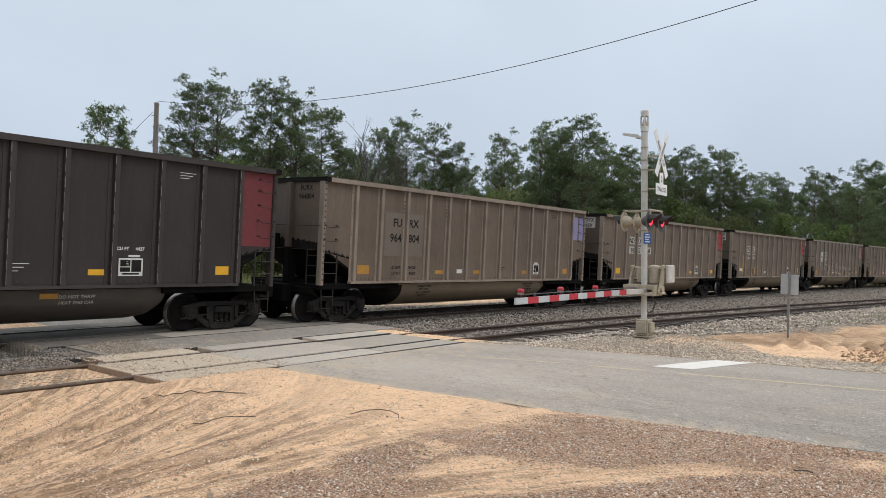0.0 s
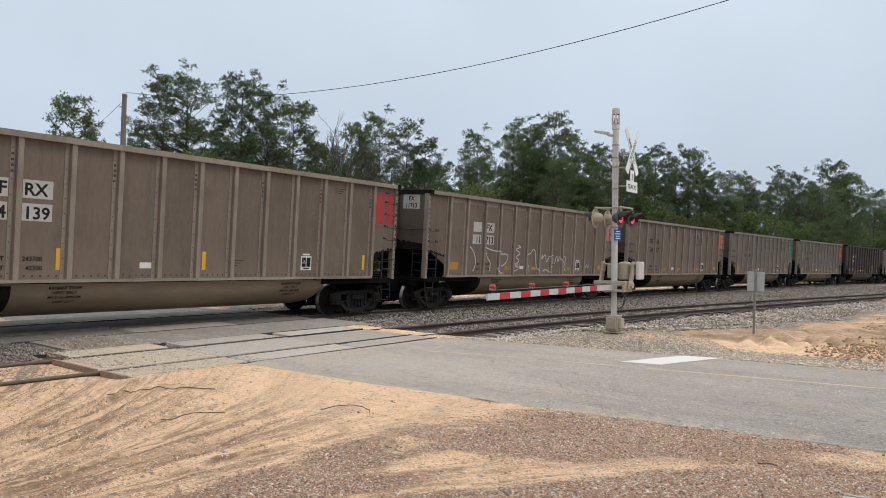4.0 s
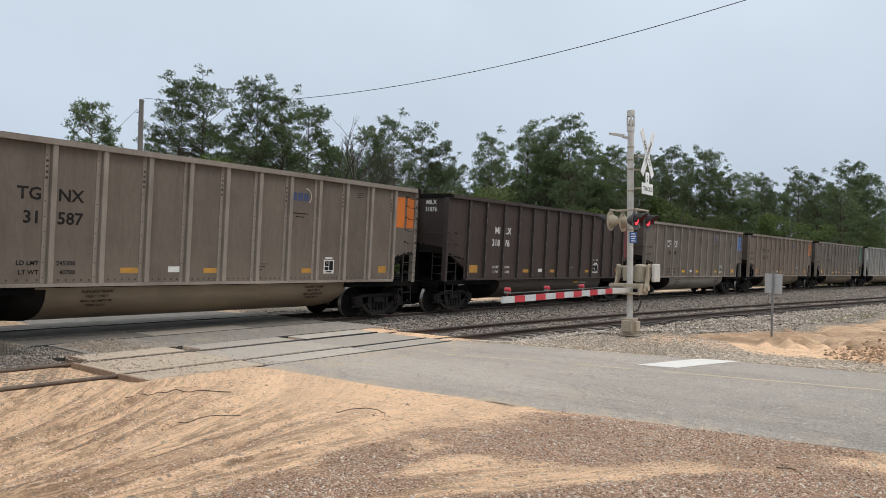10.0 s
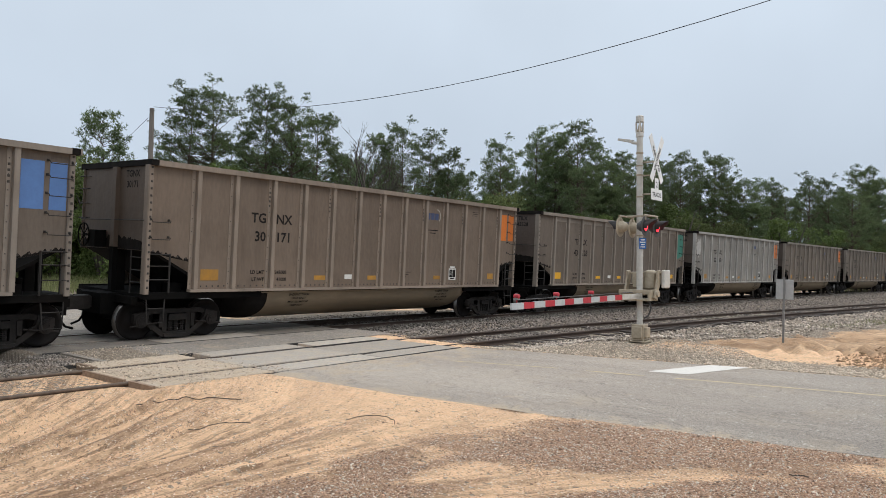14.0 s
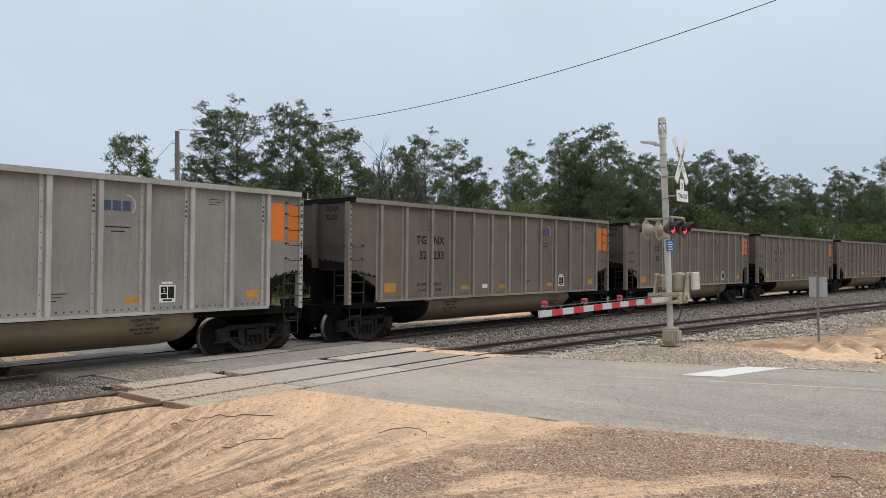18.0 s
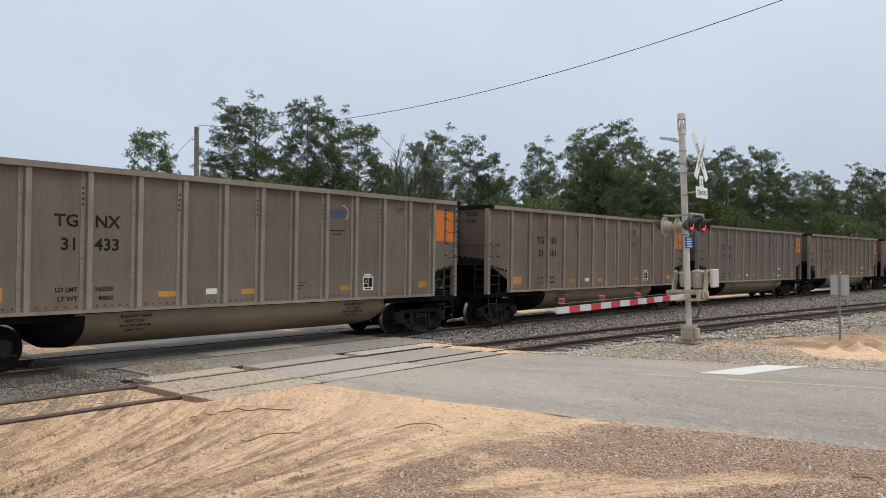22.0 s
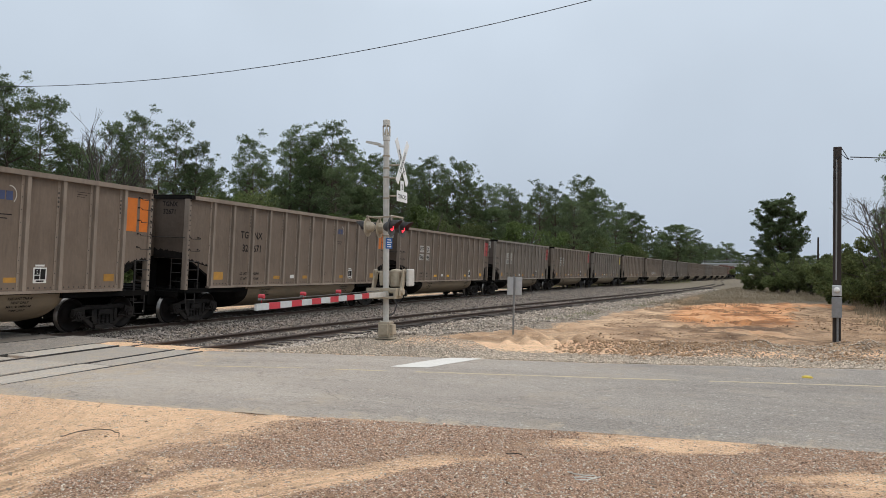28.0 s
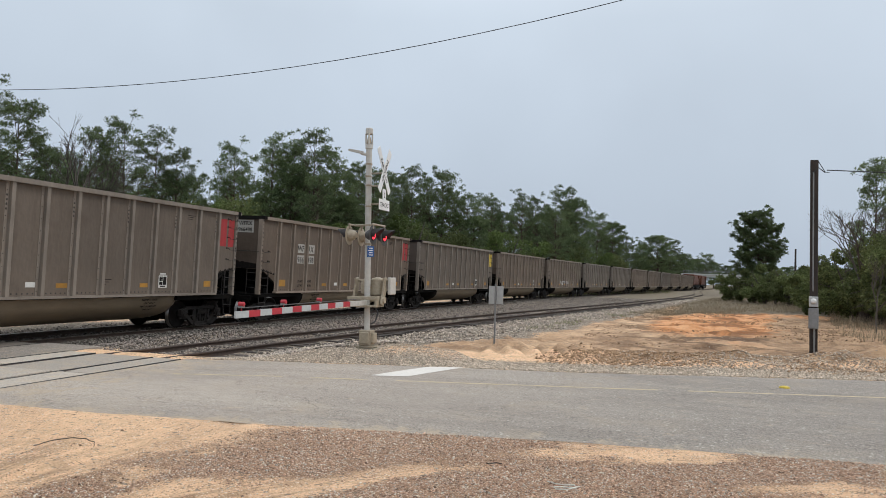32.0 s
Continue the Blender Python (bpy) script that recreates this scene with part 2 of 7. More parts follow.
M_CONC = mat("crossing_concrete", (0.47, 0.42, 0.36), (0.27, 0.235, 0.20), 26, 0.9, 0.4, c3=(0.50, 0.385, 0.27), stain=0.6, vary=0.14)
M_SANDPANEL = mat("sandy_panel", (0.58, 0.46, 0.335), (0.34, 0.265, 0.195), 34, 0.92, 0.5, c3=(0.44, 0.375, 0.305), stain=0.9, vary=0.08)
# coal dust, with the shade under the train also put into this colour
M_COALSHADE = mat("coal_dusted_shaded_concrete", (0.21, 0.185, 0.16), (0.11, 0.096, 0.083), 22, 0.9, 0.4, c3=(0.27, 0.22, 0.17), stain=0.6, vary=0.12)
M_RUBBER = mat("rubber_joint", (0.055, 0.05, 0.046), (0.03, 0.03, 0.03), 20, 0.85, 0.2)
M_WHITE = mat("road_paint_white", (0.74, 0.70, 0.64), (0.56, 0.52, 0.47), 40, 0.8, 0.1, stain=0.3)
M_YELLOW = mat("road_paint_yellow", (0.60, 0.46, 0.26), (0.38, 0.325, 0.255), 22, 0.85, 0.05, c3=(0.33, 0.285, 0.235), stain=1.0)
M_RUST = mat("rusty_rail", (0.105, 0.074, 0.057), (0.055, 0.041, 0.034), 18, 0.85, 0.3, metal=0.1)
M_SIDERUST = mat("dark_rusty_rail", (0.085, 0.058, 0.045), (0.042, 0.031, 0.026), 14, 0.9, 0.3)
# darker for coal dust and for the train's shadow, painted into the stones
M_DARKSTONE = isle(mat("coal_dusted_shaded_stone", (0.21, 0.185, 0.16), (0.10, 0.088, 0.076), 9, 0.9, 0.2, stain=0.5), 0.6)
M_ENDTIMBER = mat("sandy_end_timber", (0.34, 0.235, 0.16), (0.19, 0.13, 0.09), 14, 0.95, 0.4)
M_SANDRAIL = mat("sand_dusted_rail", (0.175, 0.130, 0.098), (0.085, 0.064, 0.05), 11, 0.9, 0.3)
M_PALEPEB = isle(mat("pale_roadside_stone", (0.62, 0.52, 0.41), (0.36, 0.285, 0.215), 9, 0.85, 0.2, c3=(0.40, 0.30, 0.22), stain=0.5), 0.5)
M_RAILTOP = mat("polished_rail_head", (0.42, 0.40, 0.38), (0.3, 0.28, 0.26), 30, 0.35, 0.02, metal=0.9)
M_TIE = mat("creosoted_tie", (0.075, 0.060, 0.050), (0.034, 0.028, 0.025), 12, 0.95, 0.5, vary=0.3, stretch=(0.3, 1, 1))
M_STONE = isle(mat("ballast_stone", (0.285, 0.245, 0.212), (0.135, 0.115, 0.10), 9, 0.9, 0.2, c3=(0.27, 0.205, 0.155), stain=0.5), 0.6)
M_PALEBALLAST = isle(mat("pale_tan_ballast", (0.52, 0.45, 0.38), (0.30, 0.25, 0.205), 9, 0.9, 0.2, c3=(0.40, 0.31, 0.23), stain=0.5), 0.6)
M_DARKCLOD = isle(mat("dark_earth_clod", (0.29, 0.18, 0.105), (0.17, 0.105, 0.062), 20, 0.95, 0.4), 0.4)
M_CLOD = isle(mat("earth_clod", (0.44, 0.285, 0.17), (0.27, 0.17, 0.10), 20, 0.95, 0.4), 0.35)
M_PEBBLE = isle(mat("gravel_pebble", (0.64, 0.43, 0.30), (0.36, 0.225, 0.15), 9, 0.85, 0.2, c3=(0.36, 0.21, 0.135), stain=0.6), 0.6)
M_PEBWHITE = isle(mat("white_pebble", (0.82, 0.74, 0.63), (0.62, 0.53, 0.44), 9, 0.8, 0.1, stain=0.3), 0.3)
M_GALV = mat("galvanised_paint", (0.56, 0.54, 0.50), (0.46, 0.44, 0.40), 9, 0.55, 0.06, c3=(0.34, 0.29, 0.22), stain=0.5, metal=0.0)
M_BEIGE = mat("dirty_beige_castings", (0.42, 0.36, 0.27), (0.30, 0.25, 0.18), 10, 0.65, 0.1, c3=(0.22, 0.17, 0.12), stain=0.5)
M_GREYM = mat("grey_steel", (0.30, 0.30, 0.30), (0.22, 0.22, 0.22), 14, 0.5, 0.05, metal=0.5)
M_SIGNBACK = mat("aluminium_sign_back", (0.52, 0.53, 0.53), (0.44, 0.45, 0.45), 8, 0.45, 0.02, metal=0.4)
M_SIGNW = mat("white_sign_sheeting", (0.78, 0.78, 0.76), (0.70, 0.70, 0.68), 6, 0.45, 0.0)
M_BLACKP = mat("black_sign_paint", (0.02, 0.02, 0.02), None, 6, 0.6, 0.0)
M_BLUE = mat("blue_notice", (0.02, 0.11, 0.34), None, 6, 0.5, 0.0)
M_REDREF = mat("red_reflective_tape", (0.50, 0.035, 0.05), (0.38, 0.03, 0.04), 12, 0.5, 0.0)
M_WHTREF = mat("white_reflective_tape", (0.50, 0.515, 0.51), (0.42, 0.435, 0.43), 12, 0.5, 0.0)
M_HOOD = mat("grey_black_hood", (0.085, 0.082, 0.08), (0.055, 0.053, 0.052), 8, 0.6, 0.05)
M_LAMPON = mat("lit_red_lens", (1.0, 0.035, 0.06), (1.0, 0.03, 0.05), 6, 0.3, 0.0, emit=2.0)
M_POLE = mat("weathered_pole_wood", (0.21, 0.185, 0.165), (0.13, 0.11, 0.095), 14, 0.95, 0.4, stretch=(1, 1, 0.06))
M_POLED = mat("dark_treated_pole", (0.055, 0.043, 0.037), (0.032, 0.026, 0.023), 14, 0.9, 0.4, stretch=(1, 1, 0.06))
M_WIRE = mat("black_cable", (0.03, 0.03, 0.035), None, 6, 0.6, 0.0)
M_BRIDGE = mat("pale_bridge_concrete", (0.56, 0.57, 0.55), (0.48, 0.49, 0.47), 2, 0.85, 0.05)


# ---------- mesh helpers ----------
def box(bm, x0, x1, y0, y1, z0, z1):
    v = [bm.verts.new((x, y, z)) for x in (x0, x1) for y in (y0, y1) for z in (z0, z1)]
    for f in ((0, 1, 3, 2), (4, 6, 7, 5), (0, 4, 5, 1), (2, 3, 7, 6), (0, 2, 6, 4), (1, 5, 7, 3)):
        bm.faces.new([v[i] for i in f])


def rod(bm, a, b, r, seg=8, r2=None):
    a, b = Vector(a), Vector(b)
    d = (b - a).normalized()
    s = d.orthogonal().normalized()
    t = d.cross(s)
    r2 = r if r2 is None else r2
    ra = [bm.verts.new(a + (s * math.cos(i * math.tau / seg) + t * math.sin(i * math.tau / seg)) * r) for i in range(seg)]
    rb = [bm.verts.new(b + (s * math.cos(i * math.tau / seg) + t * math.sin(i * math.tau / seg)) * r2) for i in range(seg)]
    for i in range(seg):
        j = (i + 1) % seg
        bm.faces.new((ra[i], ra[j], rb[j], rb[i]))
    bm.faces.new(ra[::-1])
    bm.faces.new(rb)


def bent(bm, pts, r, seg=6):
    """One continuous tube along a line of points."""
    pts = [Vector(p) for p in pts]
    rings, s = [], None
    for i, p in enumerate(pts):
        d = (pts[min(i + 1, len(pts) - 1)] - pts[max(i - 1, 0)]).normalized()
        s = d.orthogonal() if s is None else s - d * s.dot(d)
        if s.length < 1e-6:
            s = d.orthogonal()
        s = s.normalized()
        t = d.cross(s)
        rings.append([bm.verts.new(p + (s * math.cos(k * math.tau / seg) + t * math.sin(k * math.tau / seg)) * r) for k in range(seg)])
    for ra, rb in zip(rings, rings[1:]):
        for k in range(seg):
            j = (k + 1) % seg
            bm.faces.new((ra[k], ra[j], rb[j], rb[k]))
    bm.faces.new(rings[0][::-1])
    bm.faces.new(rings[-1])


def slab(bm, poly, axis, a, b):
    """Extrudes a polygon along an axis from a to b; the polygon's pairs are the two other axes in x, y, z order."""
    def put(p, c):
        return {"x": (c, p[0], p[1]), "y": (p[0], c, p[1]), "z": (p[0], p[1], c)}[axis]
    va, vb = [bm.verts.new(put(p, a)) for p in poly], [bm.verts.new(put(p, b)) for p in poly]
    bm.faces.new(va)
    bm.faces.new(vb[::-1])
    for i in range(len(poly)):
        j = (i + 1) % len(poly)
        bm.faces.new((va[i], vb[i], vb[j], va[j]))


def lathe(bm, prof, seg=20, axis="x"):
    """Turns a profile of (along, radius) round an axis through the origin."""
    rings = []
    for h, r in prof:
        ring = []
        for i in range(seg):
            c, s = math.cos(i * math.tau / seg) * r, math.sin(i * math.tau / seg) * r
            ring.append(bm.verts.new({"x": (h, c, s), "y": (c, h, s), "z": (c, s, h)}[axis]))
        rings.append(ring)
    for a, b in zip(rings, rings[1:]):
        for i in range(seg):
            j = (i + 1) % seg
            bm.faces.new((a[i], a[j], b[j], b[i]))
    bm.faces.new(rings[0][::-1])
    bm.faces.new(rings[-1])



def finish(bm, name, material, smooth=False, bevel=0.0):
    if bevel:
        bmesh.ops.bevel(bm, geom=list(bm.edges), offset=bevel, segments=1, affect="EDGES", clamp_overlap=True)
    bmesh.ops.recalc_face_normals(bm, faces=bm.faces)
    me = bpy.data.meshes.new(name)
    bm.to_mesh(me)
    bm.free()
    me.materials.append(material)
    if smooth:
        me.polygons.foreach_set("use_smooth", [True] * len(me.polygons))
    return me


def part(name, bm, material, parent, label="", smooth=False, bevel=0.0, m=None):
    me = bm if isinstance(bm, bpy.types.Mesh) else finish(bm, name, material, smooth, bevel)
    ob = new(name, me)
    ob.parent = parent
    if m is not None:
        ob.matrix_basis = m
    if label:
        ob["label"] = label
    return ob


def thing(name, label, category, m=None, group="", kind=""):
    ob = new(name)
    ob.empty_display_size = 0.3
    if m is not None:
        ob.matrix_basis = m
    return tagged(ob, label, category, group, kind)


def solid(name, bm, material, label, category="", kind="structure", smooth=False, bevel=0.0, group=""):
    ob = new(name, finish(bm, name, material, smooth, bevel))
    return tagged(ob, label, category, group, kind)


def soup(name, verts, faces, material, smooth=False):
    """A mesh from arrays; faces all of one size."""
    verts, faces = np.asarray(verts, dtype=np.float32), np.asarray(faces, dtype=np.int32)
    me = bpy.data.meshes.new(name)
    k = faces.shape[1]
    me.vertices.add(len(verts))
    me.vertices.foreach_set("co", verts.ravel())
    me.loops.add(faces.size)
    me.loops.foreach_set("vertex_index", faces.ravel())
    me.polygons.add(len(faces))
    me.polygons.foreach_set("loop_start", np.arange(0, faces.size, k, dtype=np.int32))
    me.update(calc_edges=True)
    me.materials.append(material)
    if smooth:
        me.polygons.foreach_set("use_smooth", np.ones(len(faces), dtype=bool))
    return me


def words(text, size, align="LEFT"):
    """A flat mesh of letters in the yz plane, read from +x."""
    cu = bpy.data.curves.new("letters", "FONT")
    cu.body, cu.size, cu.align_x, cu.resolution_u, cu.offset = text, size, align, 2, 0.022 * size
    ob = bpy.data.objects.new("letters", cu)
    me = bpy.data.meshes.new_from_object(ob)
    bpy.data.objects.remove(ob)
    me.transform(Matrix(((0, 0, 1, 0), (1, 0, 0, 0), (0, 1, 0, 0), (0, 0, 0, 1))))
    return me


# ---------- plan of tracks and road ----------
GRADE = -0.0041


def main_x(y):
    a, b = np.minimum(np.maximum(y - 5.0, 0.0), 87.5), np.maximum(y - 92.5, 0.0)
    return -16.43 + 0.5 * 0.00143 * a * a + 0.00143 * 87.5 * b


SIDING = ((-80, -11.35), (8, -11.32), (16, -11.12), (25, -10.1), (36, -8.55), (44, -7.3), (56, -5.3), (75, -2.3), (103, 1.6), (140, 5.0), (200, 6.5), (330, 17.5))


SIDE_Y = np.arange(-100.0, 420.0, 0.5)
SIDE_X = np.mean([np.interp(SIDE_Y + d, [p[0] for p in SIDING], [p[1] for p in SIDING]) for d in (-6, -3, 0, 3, 6)], axis=0)


def siding_x(y):
    return np.interp(y, SIDE_Y, SIDE_X)


def base_z(y):
    return GRADE * y


# the train's run along its track, metres by seconds
RUN_T = (0, 6, 12, 18, 24, 30, 32)
RUN_S = (0, 64.2, 128.7, 193.9, 258.7, 323.6, 345.3)


# small slack in the train's speed, metres it lags
LAG_T = (0, 3, 6, 9, 12, 14, 17, 19, 20, 22, 24, 32)
LAG_S = (0.10, 0.17, 0.12, 0.15, 0.05, -0.02, 0.08, -0.06, 0.03, 0.05, 0.12, 0.10)


def run(t):
    return float(np.interp(t, RUN_T, RUN_S) - np.interp(t, LAG_T, LAG_S))


# ---------- ground ----------
def smooth_step(a, b, v):
    u = np.clip((v - a) / (b - a), 0, 1)
    return u * u * (3 - 2 * u)


def road_far(x):
    return np.interp(x, (-60, -10, -6, -2, 4.6, 40), (13.2, 13.6, 14.75, 15.7, 17.9, 29.0))


def road_near(x):
    return np.interp(x, (-60, -9.6, -7, -5, -2.5, 0, 2.5, 12, 40), (8.0, 7.9, 8.05, 8.35, 8.75, 9.15, 9.4, 11.5, 20.0))


def fbm(x, y, scale, octaves=4):
    """Value noise on numpy arrays."""
    out, amp, tot = np.zeros_like(x), 1.0, 0.0
    for o in range(octaves):
        s = scale * 2 ** o
        xi, yi = np.floor(x * s).astype(np.int64), np.floor(y * s).astype(np.int64)
        fx, fy = x * s - xi, y * s - yi
        fx, fy = fx * fx * (3 - 2 * fx), fy * fy * (3 - 2 * fy)

        def h(a, b):
            n = (a * 374761393 + b * 668265263 + o * 69069) & 0x7FFFFFFF
            n = ((n ^ (n >> 13)) * 1274126177) & 0x7FFFFFFF
            return ((n ^ (n >> 16)) & 0xFFFF) / 65535.0
        v = (h(xi, yi) * (1 - fx) + h(xi + 1, yi) * fx) * (1 - fy) + (h(xi, yi + 1) * (1 - fx) + h(xi + 1, yi + 1) * fx) * fy
        out += v * amp
        tot += amp
        amp *= 0.5
    return out / tot


def steps(*spans):
    out = []
    for a, b, d in spans:
        out += list(np.arange(a, b, d))
    return np.array(out)


MX, SX = main_x, siding_x


def tracks_u(x, y):
    """Constant along the fan of lines in which vehicles have turned."""
    return (x + 5.3) * np.exp(-0.28 * (np.clip(y, -1, 10) - 4.5))


def sandy(x, y):
    """1 on the open sand, 0 where the forecourt is gravel."""
    edge = np.interp(y, (0, 3.5, 5.0, 6.0, 7.0, 8.0, 9.0), (-4.2, -4.8, -5.3, -5.0, -4.6, -4.2, -2.6))
    return smooth_step(1.0, -0.9, x - edge)


def rut_relief(x, y):
    u = tracks_u(x, y)
    a = fbm(u * 1.6 + 40, y * 0.20 + 7, 1.0, 3)
    ridge = 1 - np.abs(2 * fbm(u * 1.5 + 5, y * 0.14, 1.0, 3) - 1)
    sharp = 1 - np.abs(2 * fbm(u * 3.6 + 9, y * 0.22, 1.0, 3) - 1)
    lumps = np.clip(fbm(x, y, 3.1, 4) - 0.56, 0, 1)
    k = 0.30 + 0.70 * sandy(x, y)
    c = fbm(u * 9.0 + 2, y * 1.2, 1.0, 3)
    return k * (0.022 * (c - 0.5) + 0.08 * (a - 0.5) + 0.26 * np.clip(ridge - 0.76, 0, 1) + 0.22 * np.clip(sharp - 0.82, 0, 1) + 0.06 * lumps)


def ground_z(x, y):
    """Height of the bare ground."""
    x, y = np.asarray(x, float), np.asarray(y, float)
    z = GRADE * y
    # trackbed: lower beside the crossing, level with the rails on it
    off = smooth_step(13.6, 15.5, y) + smooth_step(6.05, 5.75, y)
    wide_off = smooth_step(19.0, 25.0, y) + smooth_step(5.6, 2.0, y) * smooth_step(-9.6, -12.0, x)
    mx, sx = MX(y), SX(y)
    bed = smooth_step(3.4, 2.0, np.abs(x - mx)) + smooth_step(1.75 + 0.9 * smooth_step(10, 16, y), 1.05 + 0.6 * smooth_step(10, 16, y), np.abs(x - sx))
    west = smooth_step(mx - 1.5, mx - 8.0, x)
    z = z - (0.17 - 0.05 * smooth_step(14.4, 16.5, y) * smooth_step(-14, -12.9, x) - 0.12 * smooth_step(6.5, 5.5, y) * smooth_step(-14, -12.9, x)) * off * np.clip(bed, 0, 1) - 0.15 * wide_off * (1 - np.clip(bed, 0, 1)) * smooth_step(-1.0, -6.5, x - 4 * smooth_step(20, 60, y))
    # the sand lot lies a little lower, with a loose windrow along the road
    lot = smooth_step(18.5, 22, y - 0.27 * (x + 2)) * smooth_step(-6.5, -3.0, x - SX(y) - 6.5) * smooth_step(90, 60, y)
    z = z - 0.13 * lot
    z = z + 0.16 * lot * np.clip(fbm(x, y, 0.8, 3) - 0.45, 0, 1) * 2
    ridge = np.exp(-((y - (18.3 + 0.30 * (x + 3))) / 0.8) ** 2) * smooth_step(-5.0, -3.2, x) * smooth_step(16, 8, x)
    z = z + ridge * (0.08 + 0.34 * fbm(x, y, 1.6, 4) ** 1.4) * (0.5 + 0.5 * smooth_step(-3, 0, x))
    # tyre ruts in the tracked-over sand beside the road
    rut = smooth_step(-5.2, -4.2, x) * smooth_step(-1.6, -2.6, x) * smooth_step(17.6, 18.6, y) * smooth_step(24, 21, y)
    z = z + rut * 0.085 * np.sin(11 * x + 3.2 * y + 4.0 * fbm(x, y, 0.6, 2))
    near = smooth_step(9.6, 8.0, y - 0.09 * x) * smooth_step(-10.1, -9.3, x) * smooth_step(40, 12, np.abs(x))
    z = z + near * (np.minimum(rut_relief(x, y), 0.12 - 0.115 * smooth_step(4.4, 6.4, y)) + 0.02 * (fbm(x, y, 3.3, 4) - 0.5) + 0.05 * (fbm(x, y, 0.35, 2) - 0.5) * smooth_step(7.0, 5.5, y))
    lot2 = smooth_step(19.5, 22, y - 0.27 * (x + 2)) * smooth_step(-2.5, 0.0, x - SX(y) - 4.5) * smooth_step(62, 50, y)
    furrow = np.clip(0.34 - np.abs(2 * fbm(x * 0.42 + 4, y * 0.8, 1.0, 3) - 1), 0, 1)
    clumps = np.clip(fbm(x, y, 1.7, 3) - 0.56, 0, 1) * smooth_step(0.42, 0.58, fbm(x * 0.5 + 9, y * 0.5, 0.6, 3))
    z = z + lot2 * (0.16 * (fbm(x * 0.5, y * 0.9, 0.8, 3) - 0.5) + 0.34 * furrow * smooth_step(0.40, 0.55, fbm(x * 0.4, y * 0.6 + 5, 0.5, 3)) + 0.5 * clumps)
    gap = smooth_step(-14.7, -14.5, x) * smooth_step(-12.8, -13.0, x) * smooth_step(6.9, 6.5, y)
    z = z - 0.06 * gap * smooth_step(5.4, 6.0, y)
    # under the crossing panels
    deck = smooth_step(-12.86, -12.76, x) * smooth_step(-9.84, -9.94, x) * smooth_step(5.86, 5.96, y) * smooth_step(13.32, 13.2, y)
    deck = deck + smooth_step(-18.2, -18.0, x) * smooth_step(-14.58, -14.7, x) * smooth_step(6.2, 6.4, y) * smooth_step(14.3, 14.1, y)
    z = z - 0.10 * deck
    # under the road
    inroad = smooth_step(-0.25, 0.25, y - road_near(x)) * smooth_step(0.25, -0.25, y - road_far(x))
    z = z - 0.035 * inroad
    far = smooth_step(60, 140, np.hypot(x, y))
    z = z + far * 0.5 * (fbm(x, y, 0.03, 3) - 0.5)
    return z


gxs = steps((-900, -120, 60), (-120, -40, 4), (-40, -18, 0.8), (-18, -13, 0.25), (-13, -10, 0.12), (-10, 3, 0.036), (3, 14, 0.25), (14, 50, 2), (50, 140, 10), (140, 901, 60))
gys = steps((-300, -20, 28), (-20, 1, 1.5), (1, 2.2, 0.12), (2.2, 9.6, 0.034), (9.6, 17, 0.2), (17, 26, 0.11), (26, 46, 0.17), (46, 60, 0.5), (60, 140, 3), (140, 420, 14), (420, 1600, 100))
GX, GY = np.meshgrid(gxs, gys, indexing="xy")
GZ = ground_z(GX, GY)
nx, ny = len(gxs), len(gys)
gi = np.arange(nx * ny).reshape(ny, nx)
gf = np.stack([gi[:-1, :-1], gi[:-1, 1:], gi[1:, 1:], gi[1:, :-1]], -1).reshape(-1, 4)


